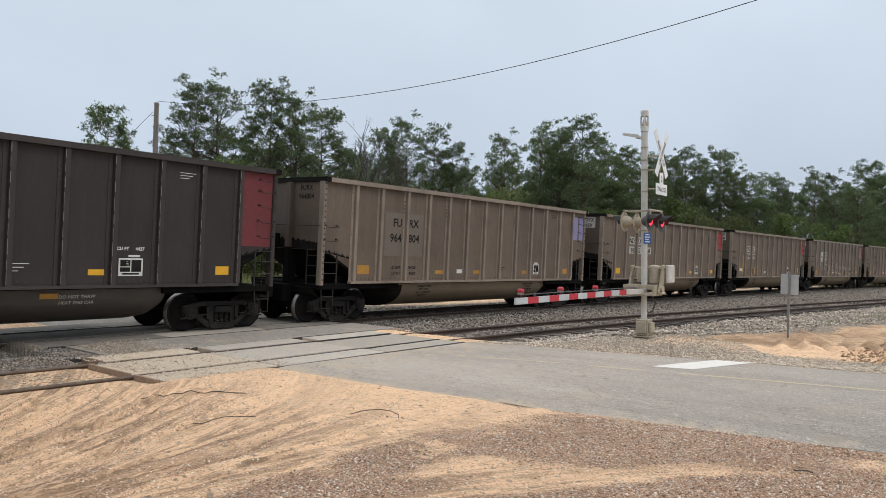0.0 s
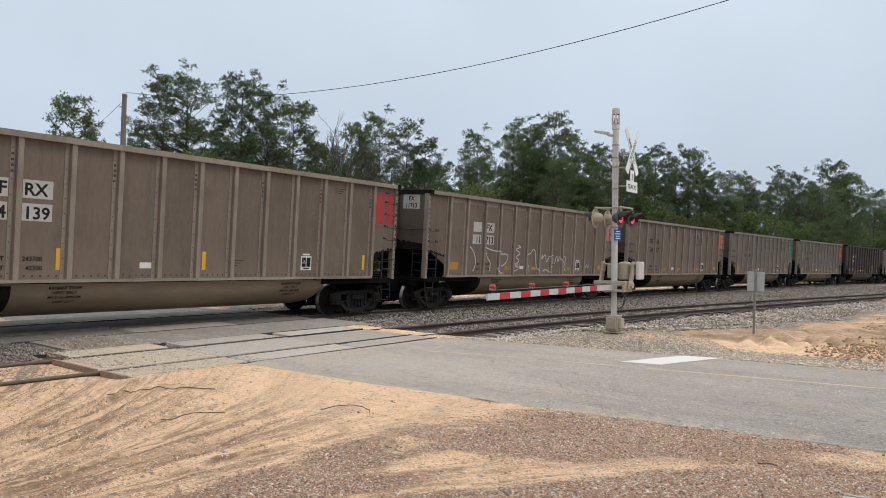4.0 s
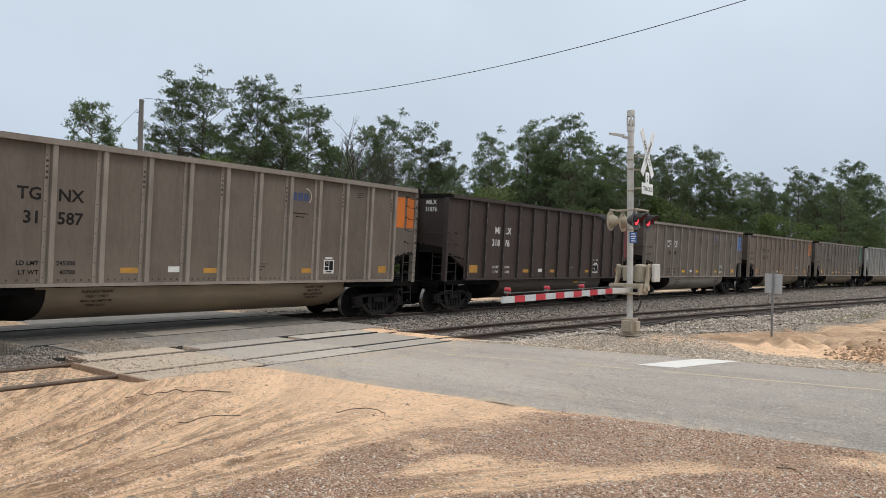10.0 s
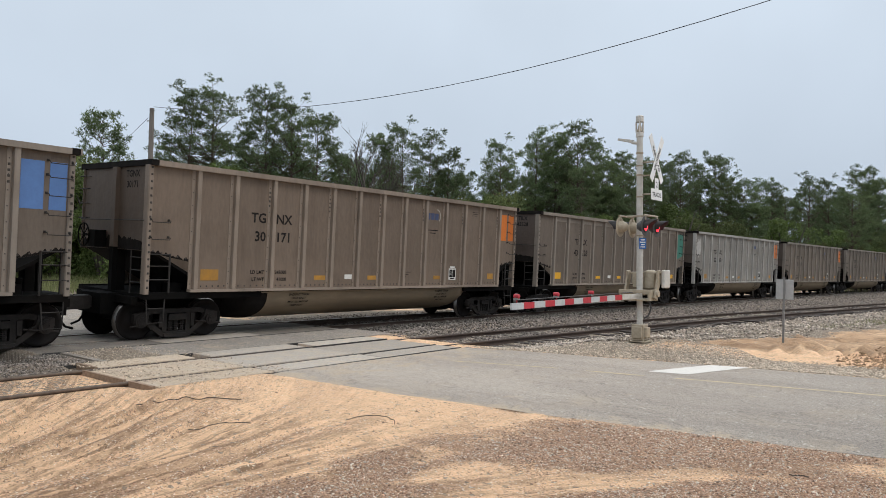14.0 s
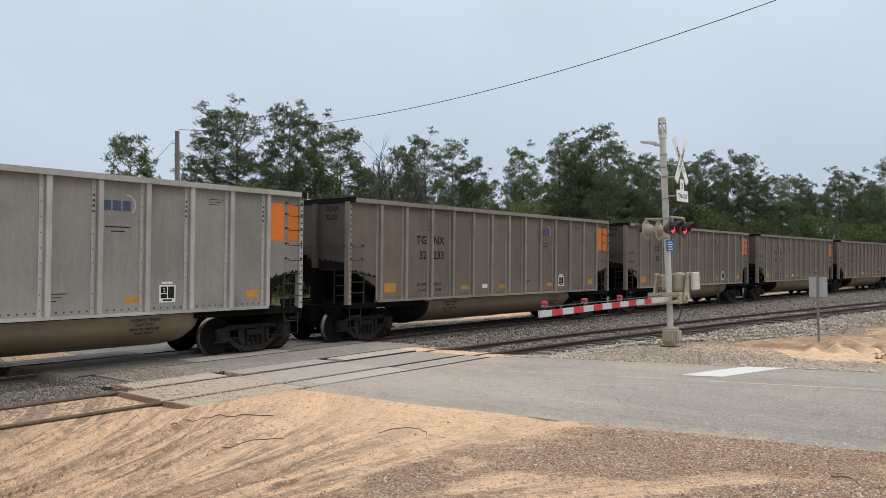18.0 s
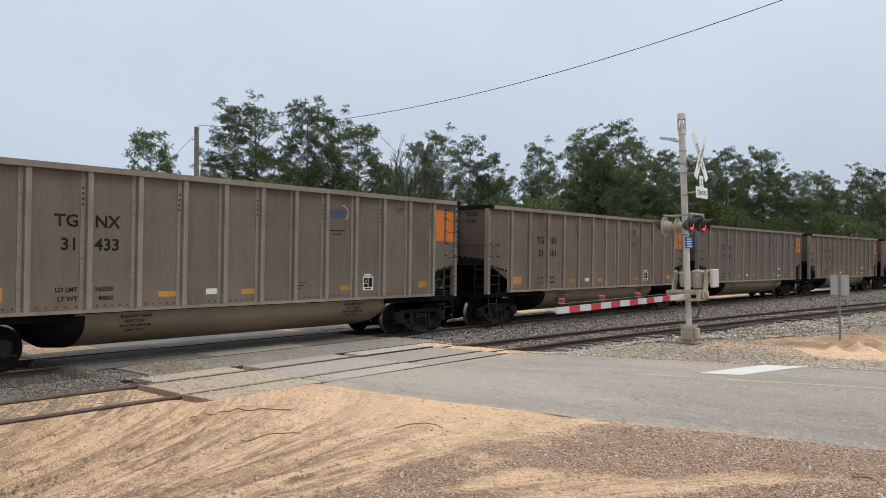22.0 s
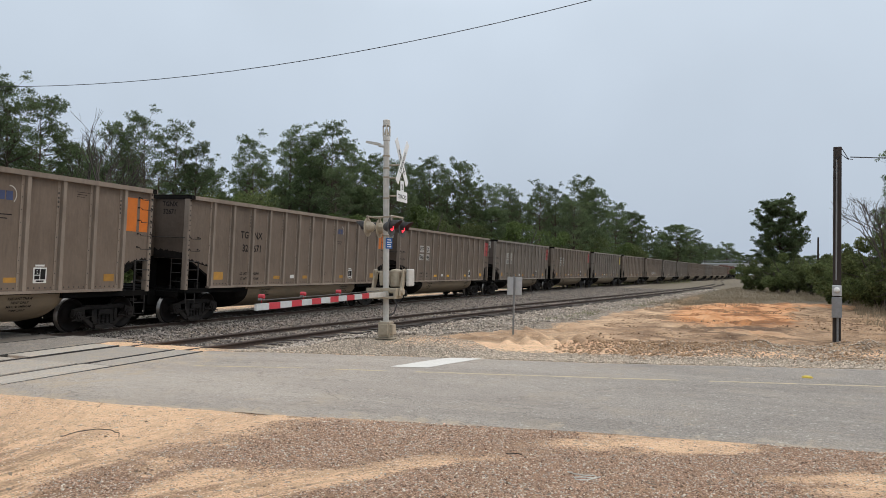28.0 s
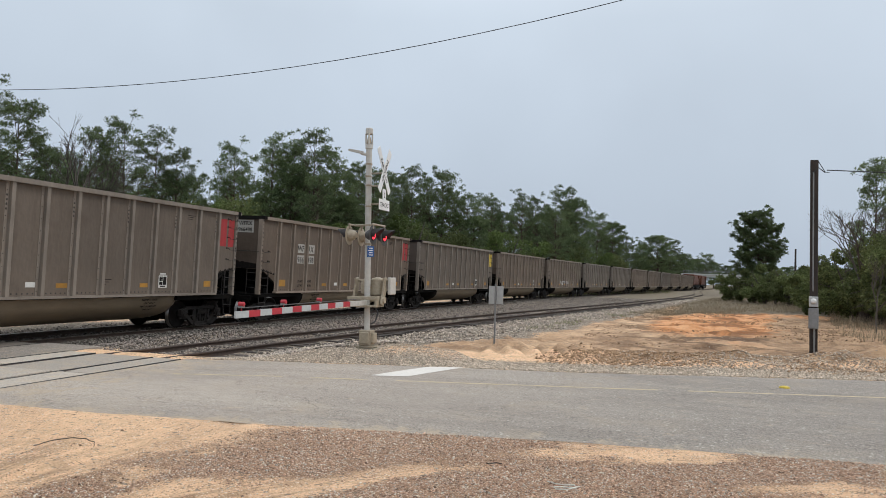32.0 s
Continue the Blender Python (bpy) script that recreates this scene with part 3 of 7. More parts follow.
def ground_material():
    k = Kit("sand_gravel_clay")
    u = k.n.new("ShaderNodeCombineXYZ")
    sep = k.n.new("ShaderNodeSeparateXYZ")
    k.l.new(k.obj, sep.inputs[0])
    k.l.new(k.attr("across"), u.inputs[0])
    k.l.new(k.calc("MULTIPLY", sep.outputs[1], 0.11), u.inputs[1])
    trail = u.outputs[0]
    fine, mid, soil = k.noise(42, 8, 0.72), k.noise(1.7, 6), k.noise(0.42, 4, 0.58, None, 0.4)
    lines, ruts = k.noise(1.7, 8, 0.64, trail, 0.25), k.noise(3.4, 4, 0.55, trail, 0.3)
    dist, ra, rb = k.cells(78)
    dist2, rc, rd = k.cells(24)
    # sand, moist bands, and rut shade painted as thin dark lines along tyre tracks
    sand = k.ramp(fine, (0.30, (0.56, 0.335, 0.185)), (0.42, (0.80, 0.515, 0.31)), (0.56, (0.88, 0.59, 0.37)), (0.70, (0.97, 0.71, 0.475)))
    sand = k.mix(k.soft(mid, 0.50, 0.75, 0, 0.5), sand, k.ramp(fine, (0.3, (0.50, 0.31, 0.18)), (0.7, (0.64, 0.42, 0.25))))
    band = k.calc("MULTIPLY", k.soft(k.attr("rut"), 0, 1, 0.3, 1), k.soft(lines, 0.49, 0.57, 0.0, 0.85))
    flat = k.soft(sep.outputs[1], 6.8, 4.6)
    band = k.calc("MULTIPLY", band, k.soft(flat, 0, 1, 0.25, 1))
    sand = k.mix(band, sand, k.ramp(fine, (0.3, (0.38, 0.235, 0.142)), (0.7, (0.58, 0.375, 0.232))))
    thin = k.calc("MULTIPLY", k.crease(ruts, 0.014, 0.062, 0.95), k.calc("MULTIPLY", k.soft(lines, 0.36, 0.52, 0.1, 1), k.soft(k.noise(1.4, 5, 0.7), 0.38, 0.52, 0.1, 1)))
    thin = k.calc("MULTIPLY", thin, k.soft(flat, 0, 1, 0.12, 1))
    sand = k.mix(thin, sand, k.ramp(fine, (0.3, (0.19, 0.115, 0.07)), (0.7, (0.34, 0.215, 0.13))))
    tread = k.noise(8.5, 5, 0.6, trail, 0.35)
    lug = k.calc("MULTIPLY", k.crease(tread, 0.006, 0.038, 0.75), k.soft(k.noise(2.3, 5, 0.65), 0.44, 0.56, 0.0, 1.0))
    sand = k.mix(k.calc("MULTIPLY", lug, k.soft(flat, 0, 1, 0.35, 1)), sand, k.ramp(fine, (0.3, (0.24, 0.145, 0.088)), (0.7, (0.42, 0.27, 0.165))))
    crumb = k.noise(15, 7, 0.75)
    sand = k.mix(k.soft(crumb, 0.60, 0.67, 0, 0.42), sand, k.ramp(fine, (0.3, (0.33, 0.205, 0.125)), (0.7, (0.52, 0.335, 0.21))))
    sand = k.mix(k.soft(crumb, 0.42, 0.34, 0, 0.40), sand, (0.95, 0.72, 0.50))
    sand = k.mix(k.soft(ra, 0.968, 0.973, 0, 0.7), sand, k.ramp(rb, (0.0, (0.26, 0.16, 0.105)), (0.6, (0.88, 0.77, 0.63)), hard=True))
    # gravel: single stones pressed into red-brown fines
    amount = k.calc("ADD", k.attr("gravel"), k.calc("MULTIPLY", k.calc("SUBTRACT", k.noise(3.2, 7, 0.7), 0.5), 1.1))
    amount = k.calc("ADD", amount, k.calc("MULTIPLY", k.calc("SUBTRACT", lines, 0.5), 0.9))
    fines = k.ramp(fine, (0.34, (0.17, 0.098, 0.064)), (0.50, (0.41, 0.246, 0.162)), (0.66, (0.72, 0.475, 0.32)))
    col = k.mix(k.soft(amount, 0.25, 0.75, 0, 0.9), sand, fines)
    stone = k.ramp(rb, (0.0, (0.50, 0.295, 0.19)), (0.30, (0.26, 0.148, 0.095)), (0.50, (0.66, 0.43, 0.285)), (0.74, (0.52, 0.33, 0.225)), (0.87, (0.88, 0.76, 0.62)), hard=True)
    col = k.mix(k.soft(k.calc("SUBTRACT", amount, ra), -0.10, -0.06), col, stone)
    # turned earth and orange clay of the lot
    lot = k.ramp(soil, (0.41, (0.17, 0.102, 0.062)), (0.48, (0.34, 0.215, 0.128)), (0.54, (0.49, 0.325, 0.20)), (0.63, (0.62, 0.425, 0.265)))
    furrow = k.noise(1.0, 6, 0.68, k.scaled((0.22, 0.95, 1.0), -8), 0.5)
    lot = k.mix(k.soft(furrow, 0.53, 0.62, 0, 0.8), lot, (0.15, 0.092, 0.056))
    lot = k.mix(k.crease(furrow, 0.006, 0.035, 0.8), lot, (0.12, 0.074, 0.046))
    col = k.mix(k.attr("lot"), col, lot)
    clay = k.ramp(k.noise(0.45, 4, 0.6, None, 0.8), (0.40, (0.26, 0.115, 0.05)), (0.48, (0.52, 0.235, 0.10)), (0.58, (0.66, 0.35, 0.175)))
    col = k.mix(k.soft(k.calc("ADD", k.attr("clay"), k.calc("SUBTRACT", soil, 0.5)), 0.3, 0.62), col, clay)
    earth = k.ramp(k.noise(1.3, 8, 0.7), (0.36, (0.20, 0.125, 0.075)), (0.5, (0.36, 0.23, 0.138)), (0.66, (0.50, 0.335, 0.205)))
    col = k.mix(k.soft(k.calc("ADD", k.attr("earth"), k.calc("MULTIPLY", k.calc("SUBTRACT", mid, 0.5), 1.4)), 0.35, 0.6), col, earth)
    chip = k.ramp(rd, (0.0, (0.34, 0.28, 0.215)), (0.35, (0.20, 0.16, 0.125)), (0.5, (0.42, 0.355, 0.285)), (0.8, (0.60, 0.54, 0.46)), hard=True)
    # gaps between chips darkened: dirt, with the shade between stones in the colour
    chip = k.mix(k.soft(dist2, 0.28, 0.46, 0, 0.8), chip, (0.20, 0.155, 0.115))
    col = k.mix(k.soft(k.calc("ADD", k.calc("MULTIPLY", k.attr("chips"), 1.45), k.calc("SUBTRACT", rc, 0.5)), 0.45, 0.5), col, chip)
    # darkened beside the main track: coal dust and the train's shade, both as colour
    col = k.mix(k.calc("MULTIPLY", k.attr("coal"), k.soft(fine, 0.25, 0.75, 1.0, 0.55)), col, (0.075, 0.064, 0.054))
    turf = k.ramp(fine, (0.3, (0.115, 0.094, 0.068)), (0.6, (0.20, 0.165, 0.118)), (0.8, (0.125, 0.115, 0.066)))
    col = k.mix(k.soft(k.calc("ADD", k.attr("grass"), k.calc("MULTIPLY", k.calc("SUBTRACT", soil, 0.5), 1.6)), 0.35, 0.65), col, turf)
    nrm = k.bump(fine, 0.028)
    nrm = k.bump(crumb, 0.016, nrm)
    nrm = k.bump(k.calc("ADD", k.calc("ADD", k.calc("MULTIPLY", lines, 0.7), k.calc("MULTIPLY", ruts, 0.5)), k.calc("MULTIPLY", tread, 0.25)), 0.15, nrm)
    nrm = k.bump(k.calc("MULTIPLY", k.soft(dist, 0.0, 0.6, 1, 0), k.soft(amount, 0.1, 0.6)), 0.030, nrm)
    return k.done(col, nrm)


def gravel_zone(x, y):
    """How much of the forecourt is gravel rather than sand."""
    u = tracks_u(x, y)
    streak = fbm(u * 1.9 + 20, y * 0.16, 1.0, 5)
    blot = fbm(x * 0.6, y * 1.0, 0.9, 4)
    s = sandy(x, y)
    g = (1 - s) * (0.14 + 0.80 * smooth_step(0.40, 0.56, 0.5 * streak + 0.5 * blot))
    g = g + s * (0.02 + 0.26 * smooth_step(0.54, 0.68, streak)) * smooth_step(-9.8, -6.5, x)
    strip = smooth_step(0.7, 0.1, np.abs(y - road_near(x) + 0.35)) * 0.35 * smooth_step(-7, -4, x)
    return np.clip(g + strip * smooth_step(0.4, 0.6, blot), 0, 1) * smooth_step(9.9, 9.0, y - 0.09 * x)


ground_me = soup("ground", np.stack([GX, GY, GZ], -1).reshape(-1, 3), gf, ground_material(), smooth=True)
LOT_U = GY - 0.30 * (GX + 3)
zones = {
    "across": np.clip(tracks_u(GX, GY), -30, 30),
    "rut": smooth_step(0.42, 0.60, fbm(tracks_u(GX, GY) * 1.8 + 3, GY * 0.14, 1.0, 4)) * (0.25 + 0.75 * sandy(GX, GY)),
    "gravel": gravel_zone(GX, GY),
    "lot": smooth_step(18.6, 20.5, LOT_U) * smooth_step(-5.0, -2.0, GX - SX(GY) - 5.5) * smooth_step(66, 54, GY) * (0.70 + 0.30 * smooth_step(-5.0, 1.5, GX - 0.02 * GY)),
    "clay": smooth_step(28, 37, GY - 0.25 * GX) * smooth_step(56, 50, GY - 0.3 * GX) * smooth_step(-3.0, 0.5, GX - 0.09 * (GY - 30)) * smooth_step(11, 8.0, GX - 0.06 * (GY - 30)) * 0.85 + 0.30 * smooth_step(20, 23, LOT_U) * smooth_step(60, 52, GY) * smooth_step(-2, 1, GX),
    "earth": np.exp(-((LOT_U - 18.2) / 0.75) ** 2) * smooth_step(-3.2, 0.2, GX) * smooth_step(10, 6, GX) * 0.8 + smooth_step(1.8, 5.0, GX - 0.10 * (GY - 25)) * smooth_step(22, 27, GY) * smooth_step(60, 46, GY) * 0.85,
    "chips": np.clip(smooth_step(3.6, 2.6, np.abs(GX - MX(GY))) * np.clip(smooth_step(13.8, 15.5, GY) + smooth_step(6.6, 5.9, GY), 0, 1) + smooth_step(-0.2, 0.5, SX(GY) + 3.6 + 1.6 * smooth_step(20, 26, GY) - 1.5 * smooth_step(45, 70, GY) - GX) * smooth_step(0, 1, GX - MX(GY)) * np.clip(smooth_step(14.3, 16, GY) + smooth_step(8.4, 8.0, GY) * smooth_step(-12.1, -12.4, GX), 0, 1) + 0.75 * smooth_step(-0.1, 0.2, GY - road_far(GX)) * smooth_step(4.4 - 2.4 * smooth_step(-6.2, -3.8, GX), 1.0, GY - road_far(GX)) * smooth_step(-10.5, -9, GX) + 0.22 * smooth_step(0.74, 0.5, np.abs(GX + 11.35)) * smooth_step(6.0, 5.0, GY), 0, 1),
    # where coal dust and painted train shade darken the ground
    "coal": smooth_step(3.3, 1.7, np.abs(GX - MX(GY))) * np.clip(smooth_step(13.6, 15.0, GY) + smooth_step(6.4, 5.8, GY), 0, 1),
    "grass": np.clip(0.9 * smooth_step(56, 74, GY) * smooth_step(-1, 1.5, GX - MX(GY) - 3.5) + smooth_step(44, 60, GY - 0.9 * (GX - 2)) * smooth_step(0, 3, GX - SX(GY) - 4) + 0.8 * smooth_step(9, 14, GX) * smooth_step(22, 32, GY) + smooth_step(90, 130, np.hypot(GX, GY)) + 0.95 * smooth_step(-3.2, -5.0, GX - MX(GY)), 0, 1),
}
for key, val in zones.items():
    a = ground_me.attributes.new(key, "FLOAT", "POINT")
    a.data.foreach_set("value", val.astype(np.float32).ravel())
ground = tagged(new("ground", ground_me), "tan sandy ground with gravel and tyre tracks", "ground", kind="structure")

# road, with ragged edges
rx = np.concatenate([np.arange(-9.75, 6, 0.12), np.arange(6, 60, 2.0)])
rn = road_near(rx) + 0.22 * (fbm(rx, rx * 0 + 3.3, 1.1, 4) - 0.5)
rf = road_far(rx) + 0.16 * (fbm(rx, rx * 0 + 9.1, 1.3, 4) - 0.5)
rows_r = 20
rv, rfaces = [], []
for i, x in enumerate(rx):
    for j in range(rows_r + 1):
        y = rn[i] + (rf[i] - rn[i]) * j / rows_r
        crown = 0.05 * (1 - (2 * j / rows_r - 1) ** 2)
        lip = -0.02 if j in (0, rows_r) else 0.0
        rv.append((x, y, base_z(y) + 0.004 + crown * min(1, max(0, (x + 9.5) / 3)) + lip))
for i in range(len(rx) - 1):
    for j in range(rows_r):
        a = i * (rows_r + 1) + j
        rfaces.append((a, a + rows_r + 1, a + rows_r + 2, a + 1))
road_me = soup("road", rv, rfaces, M_ASPHALT, True)
drift = [max((0.62 if x < -3 else 0.34) * max(0.0, 1 - j / 1.1), 0.45 * max(0.0, 1 - (rows_r - j) / 1.4), 0.46 * min(1.0, max(0.0, (-7.2 - x) / 2.4))) for x in rx for j in range(rows_r + 1)]
dust = [0.9 * min(1.0, max(0.0, (0.5 - x) / 7.0)) for x in rx for j in range(rows_r + 1)]
road_me.attributes.new("dust", "FLOAT", "POINT").data.foreach_set("value", np.array(dust, np.float32))
road_me.attributes.new("sand", "FLOAT", "POINT").data.foreach_set("value", np.array(drift, np.float32))
road = tagged(new("road", road_me), "worn grey asphalt road with sandy edges", "road", kind="structure")


def road_z(x, y):
    n0, n1 = float(road_near(x)), float(road_far(x))
    u = (y - n0) / (n1 - n0)
    return base_z(y) + 0.004 + 0.05 * (1 - (2 * u - 1) ** 2) * min(1, max(0, (x + 9.5) / 3))


def stripe(name, pts_a, pts_b, material, label, lift=0.006, cut=12):
    """Paint between two lines across the road."""
    va, fa = [], []
    for (ax, ay), (bx, by) in zip(pts_a, pts_b):
        for k in range(cut + 1):
            x, y = ax + (bx - ax) * k / cut, ay + (by - ay) * k / cut
            va.append((x, y, road_z(x, y) + lift))
    for i in range(len(pts_a) - 1):
        for k in range(cut):
            a = i * (cut + 1) + k
            fa.append((a, a + cut + 1, a + cut + 2, a + 1))
    return tagged(new(name, soup(name, va, fa, material, True)), label, "road marking", kind="structure")


stripe("stop_line", [(-5.17, 12.74), (-4.50, 12.96)], [(-4.70, 14.86), (-4.02, 15.1)], M_WHITE, "wide white stop line across one lane")
yx = np.arange(-8.5, 30, 0.5)
yc = np.interp(yx, (-8.5, -5.5, -0.6, 30), (11.3, 12.02, 13.35, 22.0))
for a, b in ((0, 4), (5, 7), (8, 17), (18, 30), (32, 60)):
    sel = range(a, min(b, len(yx) - 1) + 1)
    stripe("centre_line", [(yx[i], yc[i] - 0.03) for i in sel], [(yx[i], yc[i] + 0.085) for i in sel], M_YELLOW, "faded yellow centre line", 0.004, cut=2)

# ---------- rails, ties, crossing ----------
PROFILE = ((-0.07, -0.17), (0.07, -0.17), (0.07, -0.155), (0.012, -0.13), (0.012, -0.045), (0.036, -0.035), (0.036, 0.0), (-0.036, 0.0), (-0.036, -0.035), (-0.012, -0.045), (-0.012, -0.13), (-0.07, -0.155))


def rail(path_x, side, lift, ys, top):
    v, f, k = [], [], len(PROFILE)
    for y in ys:
        x = path_x(y)
        for px, pz in PROFILE:
            v.append((x + side * 0.7535 + px, y, base_z(y) + pz + lift * -side))
    for i in range(len(ys) - 1):
        for j in range(k):
            a, b = i * k + j, i * k + (j + 1) % k
            f.append((a, b, b + k, a + k))
    me = soup("rail", v, f, M_RUST if top is M_RAILTOP else top)
    me.materials.append(top)
    me.polygons.foreach_set("material_index", [1 if (i % k) == 6 else 0 for i in range(len(f))])
    return me


rail_ys = list(np.arange(-60, 100, 2.0)) + list(np.arange(100, 330, 6.0))
for nm, fx, lift, top in (("main", main_x, 0.019, M_RAILTOP), ("siding", siding_x, 0.0, M_SIDERUST)):
    track = thing("railway_track", "main railway track with polished rails" if nm == "main" else "rusty siding track set in ballast", "railway track", kind="structure")
    for side in (-1, 1):
        if nm == "main":
            part("rail", rail(fx, side, lift, rail_ys, top), None, track)
        else:
            part("rail", rail(fx, side, lift, [y for y in rail_ys if y < 5.9] + [5.96], M_SANDRAIL), None, track, "rusty rail dusted with sand")
            part("rail", rail(fx, side, lift, [5.97] + [y for y in rail_ys if 6 <= y < 215], top), None, track)
    bm = bmesh.new()
    box(bm, -1.3, 1.3, -0.115, 0.115, -0.19, 0)
    tie_me = finish(bm, "tie", M_TIE, bevel=0.012)
    y, count = 15.2 if nm == "siding" else 14.9, 0
    spots = list(np.arange(y, 110, 0.55)) + (list(np.arange(5.2, -6, -0.55)) if nm == "main" else [])
    for yy in spots:
        slope = math.atan2(fx(yy + 1) - fx(yy - 1), 2)
        part("tie", tie_me, None, track, m=pose(fx(yy) + (random.uniform(-0.06, 0.06) if nm == "main" else random.uniform(0.02, 0.30)), yy, base_z(yy) - (0.165 if nm == "main" else 0.098) + random.uniform(-0.03, 0.012), 0, 0, -math.degrees(slope) + random.uniform(-1.2, 1.2)))

for x, y in ((-10.5965, 3.94), (-12.1035, 4.30)):
    for side in (-0.026, 0.026):
        bm = bmesh.new()
        box(bm, x + side - 0.014, x + side + 0.014, y - 0.31, y + 0.31, -0.135, -0.045)
        for q in range(4):
            rod(bm, (x + side * 1.2, y - 0.22 + 0.147 * q, -0.09), (x + side * 2.6, y - 0.22 + 0.147 * q, -0.09), 0.02, 6)
        part("joint_bar", bm, M_SIDERUST, track, "rusty bolted joint bar", m=pose(0, 0, base_z(y)))
crossing = thing("level_crossing", "level crossing of worn concrete panels between rails", "level crossing", kind="structure")


def panel(x0, x1, y0, y1, material, z=0.0, tilt=0.0):
    bm = bmesh.new()
    box(bm, x0, x1, y0, y1, -0.16, 0)
    part("panel", bm, material, crossing, bevel=0.012, m=pose(0, 0, z + base_z((y0 + y1) / 2), 0, tilt, 0))


SPANS = ((5.85, 8.02), (8.06, 10.72), (10.76, 13.3))
for k, (y0, y1) in enumerate(SPANS):
    mt = M_SANDPANEL if k == 0 else M_CONC
    panel(-10.48, -9.86, y0 + 0.05, y1, mt, 0.004)
    panel(-11.93, -10.68, y0, y1, mt, 0.002)
    panel(-12.78, -12.16, y0 + 0.3, y1, mt, 0.006)
for k, (y0, y1) in enumerate(((6.2, 8.9), (8.94, 11.6), (11.64, 14.3))):
    panel(-15.58, -14.62, y0, y1, M_CONC if k == 1 else M_COALSHADE, -0.012)
    panel(-17.06, -15.80, y0, y1, M_COALSHADE, 0.0)
    panel(-18.2, -17.30, y0, y1, M_COALSHADE, 0.012)
for x in (-9.82, -10.55, -12.08, -12.82, -14.58):
    bm = bmesh.new()
    box(bm, x - 0.022, x + 0.022, 5.9 if x > -14 else 6.3, 13.3 if x > -14 else 14.2, -0.12, 0.001)
    part("rubber_strip", bm, M_RUBBER, crossing, m=pose(0, 0, base_z(10)))
for x0, x1 in ((-10.50, -9.84), (-11.95, -10.66), (-12.8, -12.14)):
    bm = bmesh.new()
    box(bm, x0, x1, 5.79 if x0 > -12.5 else 6.09, 5.84 if x0 > -12.5 else 6.14, -0.17, -0.006)
    part("end_timber", bm, M_ENDTIMBER, crossing)
bm = bmesh.new()
box(bm, -14.54, -12.86, 6.6, 14.4, -0.1, -0.004)
part("asphalt_infill", bm, M_SANDROAD, crossing, "sandy asphalt between two tracks", m=pose(0, 0, base_z(10)))
bm = bmesh.new()
box(bm, -9.78, -9.0, 7.7, 13.5, -0.1, -0.01)
part("asphalt_apron", bm, M_SANDROAD, crossing, m=pose(0, 0, base_z(10)))
bm = bmesh.new()
box(bm, -60, -18.24, 7.6, 13.9, -0.1, -0.02)
part("far_road", bm, M_ASPHALT, crossing, "road going on beyond the tracks", m=pose(0, 0, base_z(10)))


# ---------- loose stones ----------
def stones(name, xs, ys, zs, sizes, material, label, seed=1):
    rng = np.random.default_rng(seed)
    n = len(xs)
    base = np.array([(1, 0, 0), (-1, 0, 0), (0, 1, 0), (0, -1, 0), (0, 0, 1), (0, 0, -1)], float)
    tri = np.array([(0, 2, 4), (2, 1, 4), (1, 3, 4), (3, 0, 4), (2, 0, 5), (1, 2, 5), (3, 1, 5), (0, 3, 5)])
    v = base[None] * (0.6 + 0.55 * rng.random((n, 6, 1))) + 0.25 * (rng.random((n, 6, 3)) - 0.5)
    v[..., 2] *= 0.7
    a = rng.random(n) * math.tau
    c, s = np.cos(a)[:, None], np.sin(a)[:, None]
    vx, vy = v[..., 0] * c - v[..., 1] * s, v[..., 0] * s + v[..., 1] * c
    v = np.stack([vx, vy, v[..., 2]], -1) * np.asarray(sizes)[:, None, None]
    v += np.stack([xs, ys, zs], -1)[:, None, :]
    f = tri[None] + (np.arange(n) * 6)[:, None, None]
    ob = new(name, soup(name, v.reshape(-1, 3), f.reshape(-1, 3), material))
    return tagged(ob, label, "gravel", kind="stuff")


rng = np.random.default_rng(5)
n = 60000
by = 14.4 + 75 * rng.random(n) ** 2.2
lo, hi = MX(by) - 2.6, SX(by) + 2.5 + 0.9 * smooth_step(17, 20, by) + 1.6 * smooth_step(20, 26, by) * (0.5 + 0.7 * fbm(by * 0 + 1.0, by, 0.4, 3)) - 1.2 * smooth_step(45, 70, by)
bx = lo + (hi - lo) * rng.random(n)
keep = (np.abs(np.abs(bx - SX(by)) - 0.75) > 0.09) & (np.abs(np.abs(bx - MX(by)) - 0.75) > 0.09) & ((np.abs(bx - SX(by)) > 0.7) | (rng.random(n) > 0.45)) & ((np.abs(bx - SX(by) - 1.05) > 0.34) | (rng.random(n) > 0.75))
keep &= smooth_step(14.2, 16.5, by) > rng.random(n) * 0.95
bx, by = bx[keep], by[keep]
coal = np.abs(bx - MX(by)) < 1.7 + 0.7 * rng.random(len(bx))
low = smooth_step(1.9, 1.4, bx - SX(by)) * smooth_step(-1.5, -1.1, bx - SX(by)) * (0.45 + 0.55 * smooth_step(0.7, 0.85, bx - SX(by)))
bx2, by2 = bx[coal], by[coal]
stones("ballast", bx2, by2, ground_z(bx2, by2) + 0.012 + 0.05 * rng.random(len(bx2)) * smooth_step(14, 18, by2), 0.022 + 0.034 * rng.random(len(bx2)) ** 1.5 * (1 + by2 / 60), M_DARKSTONE, "crushed stone ballast darkened by coal dust and painted train shade", 22)
bx, by, low = bx[~coal], by[~coal], low[~coal]
pale = bx - SX(by) > 1.25 + 0.7 * rng.random(len(bx))
px, py = bx[pale], by[pale]
